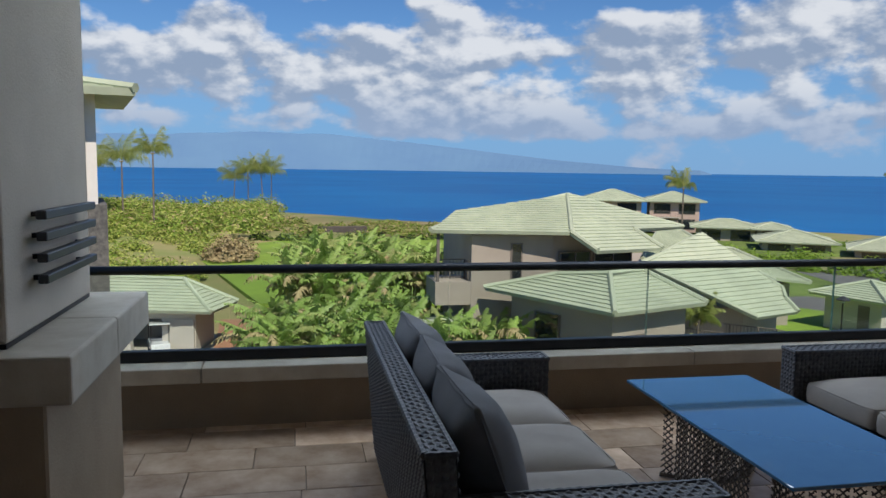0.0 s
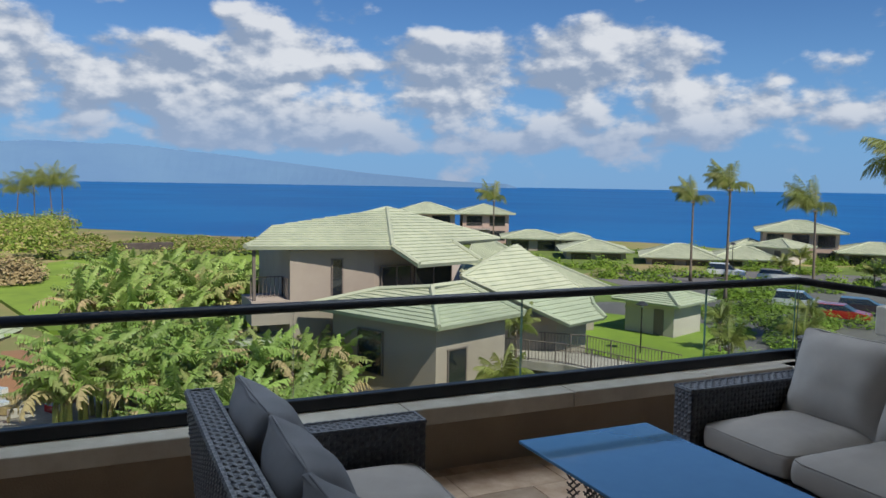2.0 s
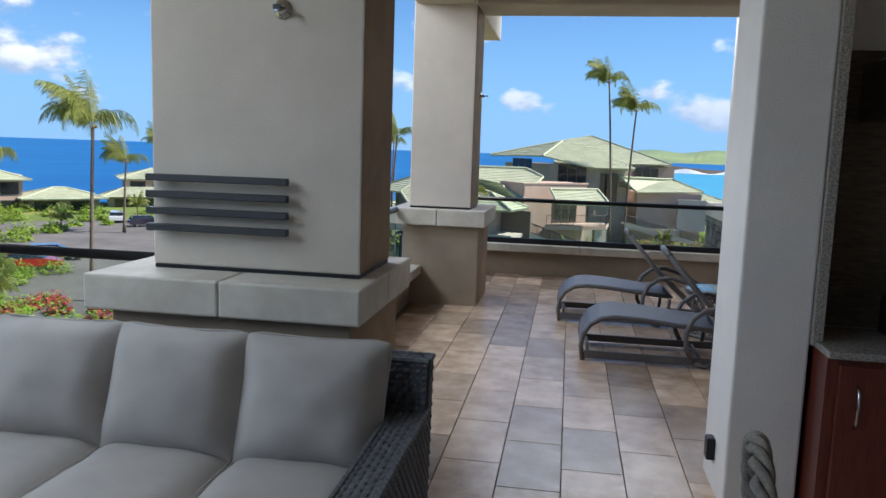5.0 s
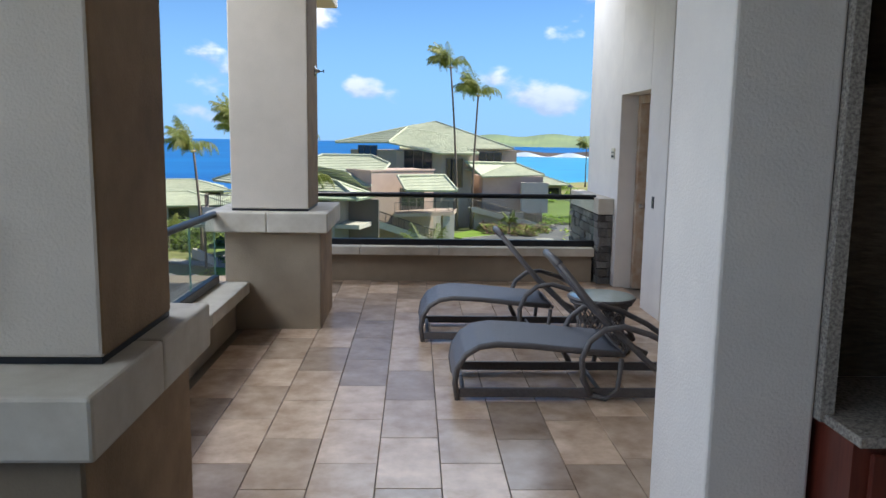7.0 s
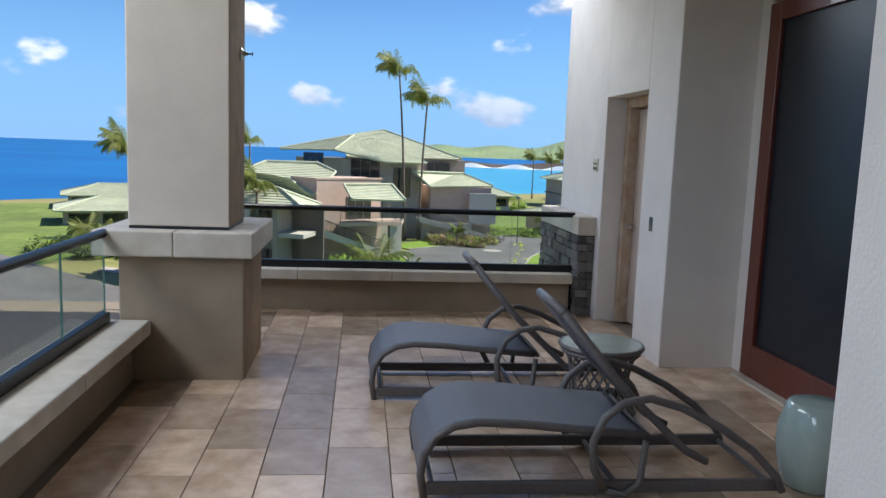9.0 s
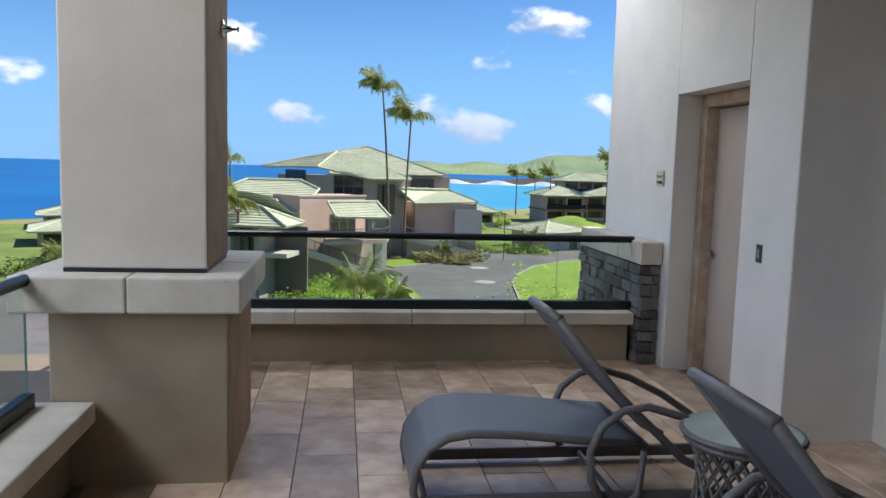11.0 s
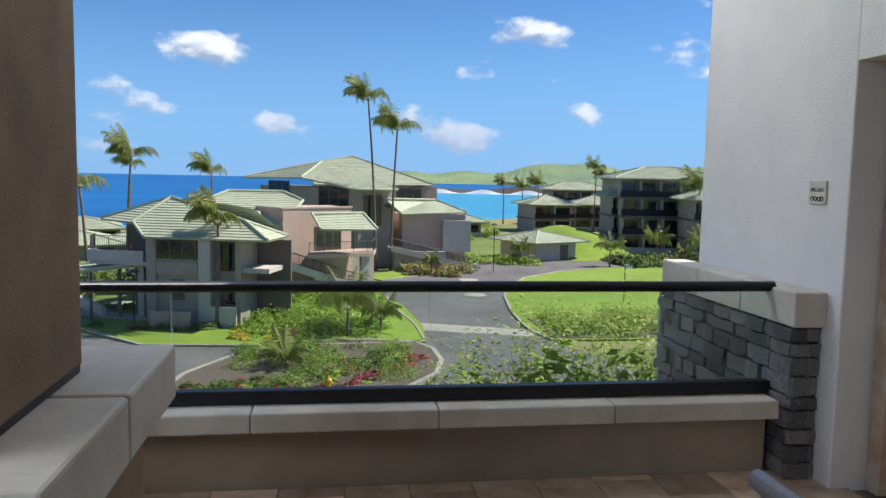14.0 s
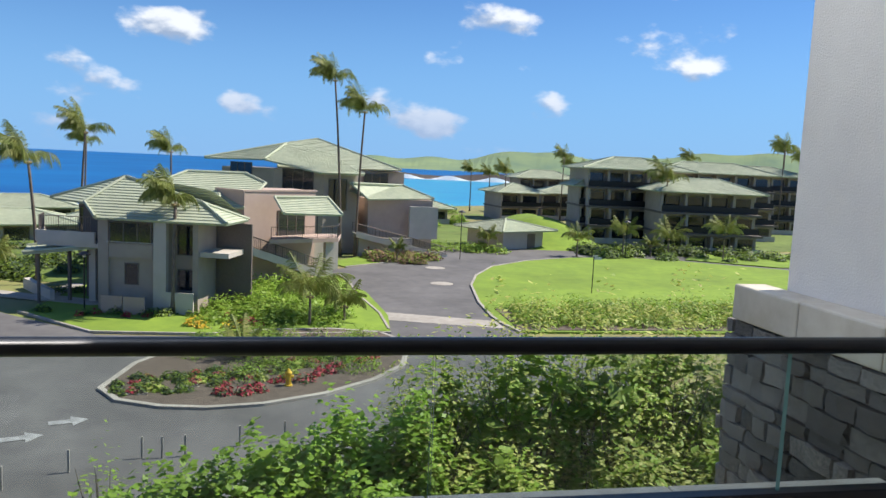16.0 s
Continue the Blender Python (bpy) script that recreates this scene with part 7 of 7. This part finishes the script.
def exit_sign():
    root = empty("exit_sign", (WX, 11.74, 1.60), "small cream plaque with dark fire exit lettering on the plaster wall", "sign")
    boxob("plate", (-0.012, -0.075, -0.065, 0.0, 0.075, 0.065), mat("cream_plaque", (0.62, 0.56, 0.42), rough=0.5), root, "cream plaque", bevel=0.003)
    cu = bpy.data.curves.new("lettering", "FONT")
    cu.body, cu.size, cu.align_x, cu.extrude = "FIRE EXIT", 0.029, "CENTER", 0.0008
    t = new("lettering", cu)
    t.data.materials.append(BLACK)
    t.parent = root
    t.matrix_basis = Matrix.Translation((-0.0128, 0, 0.004)) @ Euler((radians(90), 0, radians(-90))).to_matrix().to_4x4()
    bm = bmesh.new()
    for k, y in enumerate((-0.045, -0.02, 0.012, 0.04)):
        tube(bm, [(-0.0125, y + 0.012 * math.cos(a), -0.035 + 0.012 * math.sin(a)) for a in np.linspace(0, 6.28, 9)[:-1]], 0.0035, 4, closed=True)
    to_ob("pictogram", bm, BLACK, root)


exit_sign()
sw = empty("switch", (WX, 10.10, 1.14), "small grey metal switch plate on the plaster wall", "switch")
boxob("plate", (-0.006, -0.035, -0.06, 0.0, 0.035, 0.06), BAR, sw, bevel=0.002)
boxob("rocker", (-0.009, -0.012, -0.03, -0.006, 0.012, 0.03), CHROME, sw)
ol = empty("outlet", (1.035, 5.02, 0.22), "dark weatherproof outlet cover low on the pillar", "outlet")
boxob("cover", (-0.045, -0.04, -0.06, 0.0, 0.04, 0.06), BLACK, ol, bevel=0.01, seg=2)


# ---- outdoor kitchen ----
def kitchen():
    wall("granite_jamb", (1.376, 4.70, 0.88, 1.42, 5.09, CEIL - 0.003), GRANITE, "speckled granite jamb of the outdoor kitchen")
    boxob("worktop", (1.39, 4.50, 0.872, 3.6, 5.09, 0.905), GRANITE, label="speckled granite worktop of the outdoor kitchen", bevel=0.004, category="worktop")
    for k in range(3):
        x0 = 1.40 + 0.74 * k
        root = empty("cabinet", (x0, 4.53, 0), "mahogany base cabinet under the granite worktop, closed", "cabinet", "kitchen base cabinets")
        boxob("body", (0, 0.02, 0, 0.735, 0.56, 0.871), WOOD_R, root)
        dd = empty("door", (0, 0, 0), "", ""); dd.parent = root
        boxob("panel", (0.05, 0.0, 0.12, 0.69, 0.019, 0.84), WOOD_R, dd, bevel=0.006)
        bm = bmesh.new()
        tube(bm, [(0.13, 0.0, 0.55), (0.13, -0.03, 0.58), (0.13, -0.035, 0.65), (0.13, -0.03, 0.72), (0.13, 0.0, 0.75)], 0.007, 8)
        to_ob("handle", bm, CHROME, dd, "brushed arched handle", smooth=True)
    wall("splashback", (1.421, 5.092, 0.906, 3.6, 5.099, 2.3), mat("ledger_stone", (0.16, 0.12, 0.085), (0.07, 0.055, 0.04), scale=14, rough=0.9, bump=0.8, bscale=20, stretch=(1, 1, 5)), "dark stacked ledger stone splashback")
    g = empty("grill", (2.1, 4.72, 0.905), "black gas grill with its lid closed on the worktop", "grill")
    boxob("body", (-0.34, -0.2, 0, 0.34, 0.28, 0.2), BLACK, g, bevel=0.02, seg=2)
    bm = bmesh.new()
    tube(bm, [(-0.33, 0.04, 0.2), (0.33, 0.04, 0.2)], 0.2, 20)
    to_ob("lid", bm, BLACK, g, smooth=False)
    bm = bmesh.new()
    tube(bm, [(-0.25, -0.2, 0.26), (-0.25, -0.24, 0.27), (0.25, -0.24, 0.27), (0.25, -0.2, 0.26)], 0.01, 8)
    to_ob("handle", bm, CHROME, g)
    hd = empty("extractor_hood", (2.1, 4.9, 1.95), "stainless extractor hood over the grill", "extractor hood")
    boxob("canopy", (-0.5, -0.25, 0.0, 0.5, 0.18, 0.28), CHROME, hd, bevel=0.005)
    boxob("duct", (-0.2, -0.05, 0.28, 0.2, 0.18, CEIL - 1.955), CHROME, hd)
    # the kitchen bay is closed by a dark return
    wall("wall_kitchen_end", (3.601, 3.6, -0.01, 4.19, 5.09, CEIL - 0.002), STUCCO_W, "plaster wall at the end of the kitchen bay")


kitchen()


def rope_chair(at, rz):
    """Bar chair of thick braided rope on a dark frame."""
    root = empty("rope_chair", at, "chair with a thick braided grey rope back by the outdoor kitchen", "chair", rz=rz)
    bm = bmesh.new()
    path = []
    for i in range(25):
        t = radians(-20 + 220 * i / 24)
        path.append(Vector((0.24 * math.cos(t), 0.03 * math.sin(t), 0.47 + 0.33 * math.sin(t))))
    for s in range(3):
        pts = []
        for i in range(24 * 6):
            u = i / 6
            a, b = path[int(u)], path[min(24, int(u) + 1)]
            p = a.lerp(b, u - int(u))
            ph = u * 1.15 + s * 2.094
            d = (b - a).normalized()
            side = d.cross(Vector((0, 0, 1))).normalized()
            pts.append(p + side * 0.022 * math.cos(ph) + Vector((0, 0, 1)) * 0.022 * math.sin(ph))
        tube(bm, pts, 0.019, 6)
    to_ob("backrest", bm, mat("braided_rope", (0.30, 0.26, 0.21), (0.16, 0.14, 0.12), scale=60, rough=0.8, bump=0.4, bscale=300), root, "thick braided rope back", smooth=True)
    boxob("seat", (-0.24, -0.24, 0.40, 0.24, 0.22, 0.46), CUSHION_D, root, bevel=0.02, seg=2)
    for x in (-0.2, 0.2):
        for y in (-0.2, 0.2):
            bm = bmesh.new()
            tube(bm, [(x * 1.1, y * 1.1, 0), (x, y, 0.42)], 0.015, 6)
            to_ob("leg", bm, BLACK, root)


rope_chair((0.90, 3.52, 0.0), 83)


# ---- stone pier and parapet beyond the end rail ----
def stone_wall():
    root = empty("stone_parapet", (2.335, 11.655, 0), "dark lava stone wall with a plastered cap, beyond the end rail", "stone wall")
    root["kind"] = "structure"
    boxob("core", (0.03, 0.0, -3.2, 0.163, 1.66, 0.86), MORTAR, root)
    for k, (y0, y1) in enumerate(((-0.06, 0.50), (0.503, 1.06), (1.063, 1.62))):
        boxob("cap_block", (-0.03, y0, 0.865, 0.163, y1, 1.06), CAP, root, "stained cast stone cap block", bevel=0.012, seg=2)
    rnd = random.Random(5)
    meshes = []
    for k in range(10):
        bm = bmesh.new()
        box(bm, 0, 0, 0, 1, 1, 1)
        bmesh.ops.subdivide_edges(bm, edges=bm.edges[:], cuts=1, use_grid_fill=True)
        for v in bm.verts:
            v.co += Vector([rnd.uniform(-0.07, 0.07) for _ in range(3)])
            if abs(v.co.x) < 0.3 and 0.3 < v.co.y < 0.7:
                v.co.x -= 0.25
        me = bpy.data.meshes.new("stone")
        bm.to_mesh(me); bm.free()
        me.materials.append(STONE)
        meshes.append(me)
    z = -2.4
    while z < 0.84:
        h = min(rnd.uniform(0.07, 0.15), 0.86 - z)
        y = -0.02
        while y < 1.68:
            w = rnd.uniform(0.10, 0.30)
            w = min(w, 1.70 - y)
            o = new("stone", meshes[rnd.randrange(10)])
            o.parent = root
            o.matrix_basis = Matrix.Translation((0.0 + rnd.uniform(-0.022, 0.012), y + 0.006, z + 0.006)) @ Matrix.Diagonal((0.06, max(0.04, w - 0.012), max(0.03, h - 0.012), 1))
            y += w
        # stones on the end facing the terrace
        x = 0.01
        while x < 0.15:
            w = min(rnd.uniform(0.07, 0.13), 0.165 - x)
            o = new("stone", meshes[rnd.randrange(10)])
            o.parent = root
            o.matrix_basis = Matrix.Translation((x, -0.03 + rnd.uniform(-0.01, 0.01), z + 0.006)) @ Matrix.Diagonal((w - 0.008, 0.05, max(0.03, h - 0.012), 1))
            x += w
        z += h


stone_wall()


# ---- floor tiles ----
def tiles():
    fl = bpy.data.objects["floor"]
    w, L, g = 0.34, 0.66, 0.005
    rnd = random.Random(11)
    variants = {}

    def tile_mesh(dx, dy):
        key = (round(dx, 3), round(dy, 3))
        if key not in variants:
            bm = bmesh.new()
            box(bm, 0, 0, -0.012, dx, dy, 0.0)
            bmesh.ops.bevel(bm, geom=[e for e in bm.edges if all(v.co.z > -0.001 for v in e.verts)], offset=0.002, segments=1, affect="EDGES")
            me = bpy.data.meshes.new("tile")
            bm.to_mesh(me); bm.free()
            me.materials.append(TILE)
            variants[key] = me
        return variants[key]
    spots = []
    course_end = {-3: 8.36, -2: 8.05, -1: 8.36, 0: 7.40, 1: 7.70, 2: 5.40}
    for i in range(-10, 13):
        x0 = -0.10 + w * i
        off = rnd.uniform(0, L)
        y = -3.0 - off if i not in course_end else course_end[i] - L * math.ceil((course_end[i] + 3.0) / L)
        while y < 11.79:
            a, b, c, d = x0, x0 + w, max(y, -2.99), min(y + L, 11.785)
            y += L
            if a < -3.27 - w or d - c < 0.05 or b > 4.2:
                continue
            cx, cy = (a + b) / 2, (c + d) / 2
            if cx < -1.53 and cy > 4.92:
                continue
            if cx > 2.5 and cy > 9.73 or cx > 3.13 and cy > 5.0:
                continue
            if -2.06 < a and b < -0.80 and 4.42 < c and d < 5.40 or -1.62 < a and b < -0.76 and 9.33 < c and d < 10.28:
                continue
            if cx > 1.3 and 4.5 < cy < 5.2 or cx > 1.9 and cy < 4.4:
                continue
            spots.append((cx, cy, a, b, c, d))
    spots.sort(key=lambda s: min(math.hypot(s[0] + 0.3, s[1] - v) for v in (3.5, 5.5, 7.5, 9.5, 1.5)))
    for k, (cx, cy, a, b, c, d) in enumerate(spots[:300]):
        o = new("tile", tile_mesh(b - a - g, d - c - g))
        o.parent = fl
        o.location = (a + g / 2, c + g / 2, rnd.uniform(-0.0008, 0.0008))
    bm = bmesh.new()
    for cx, cy, a, b, c, d in spots[300:]:
        box(bm, a + g / 2, c + g / 2, -0.012, b - g / 2, d - g / 2, 0.0)
    tagged(to_ob("tiles", bm, TILE, fl, "tan stone floor tiles"), kind="stuff")


tiles()
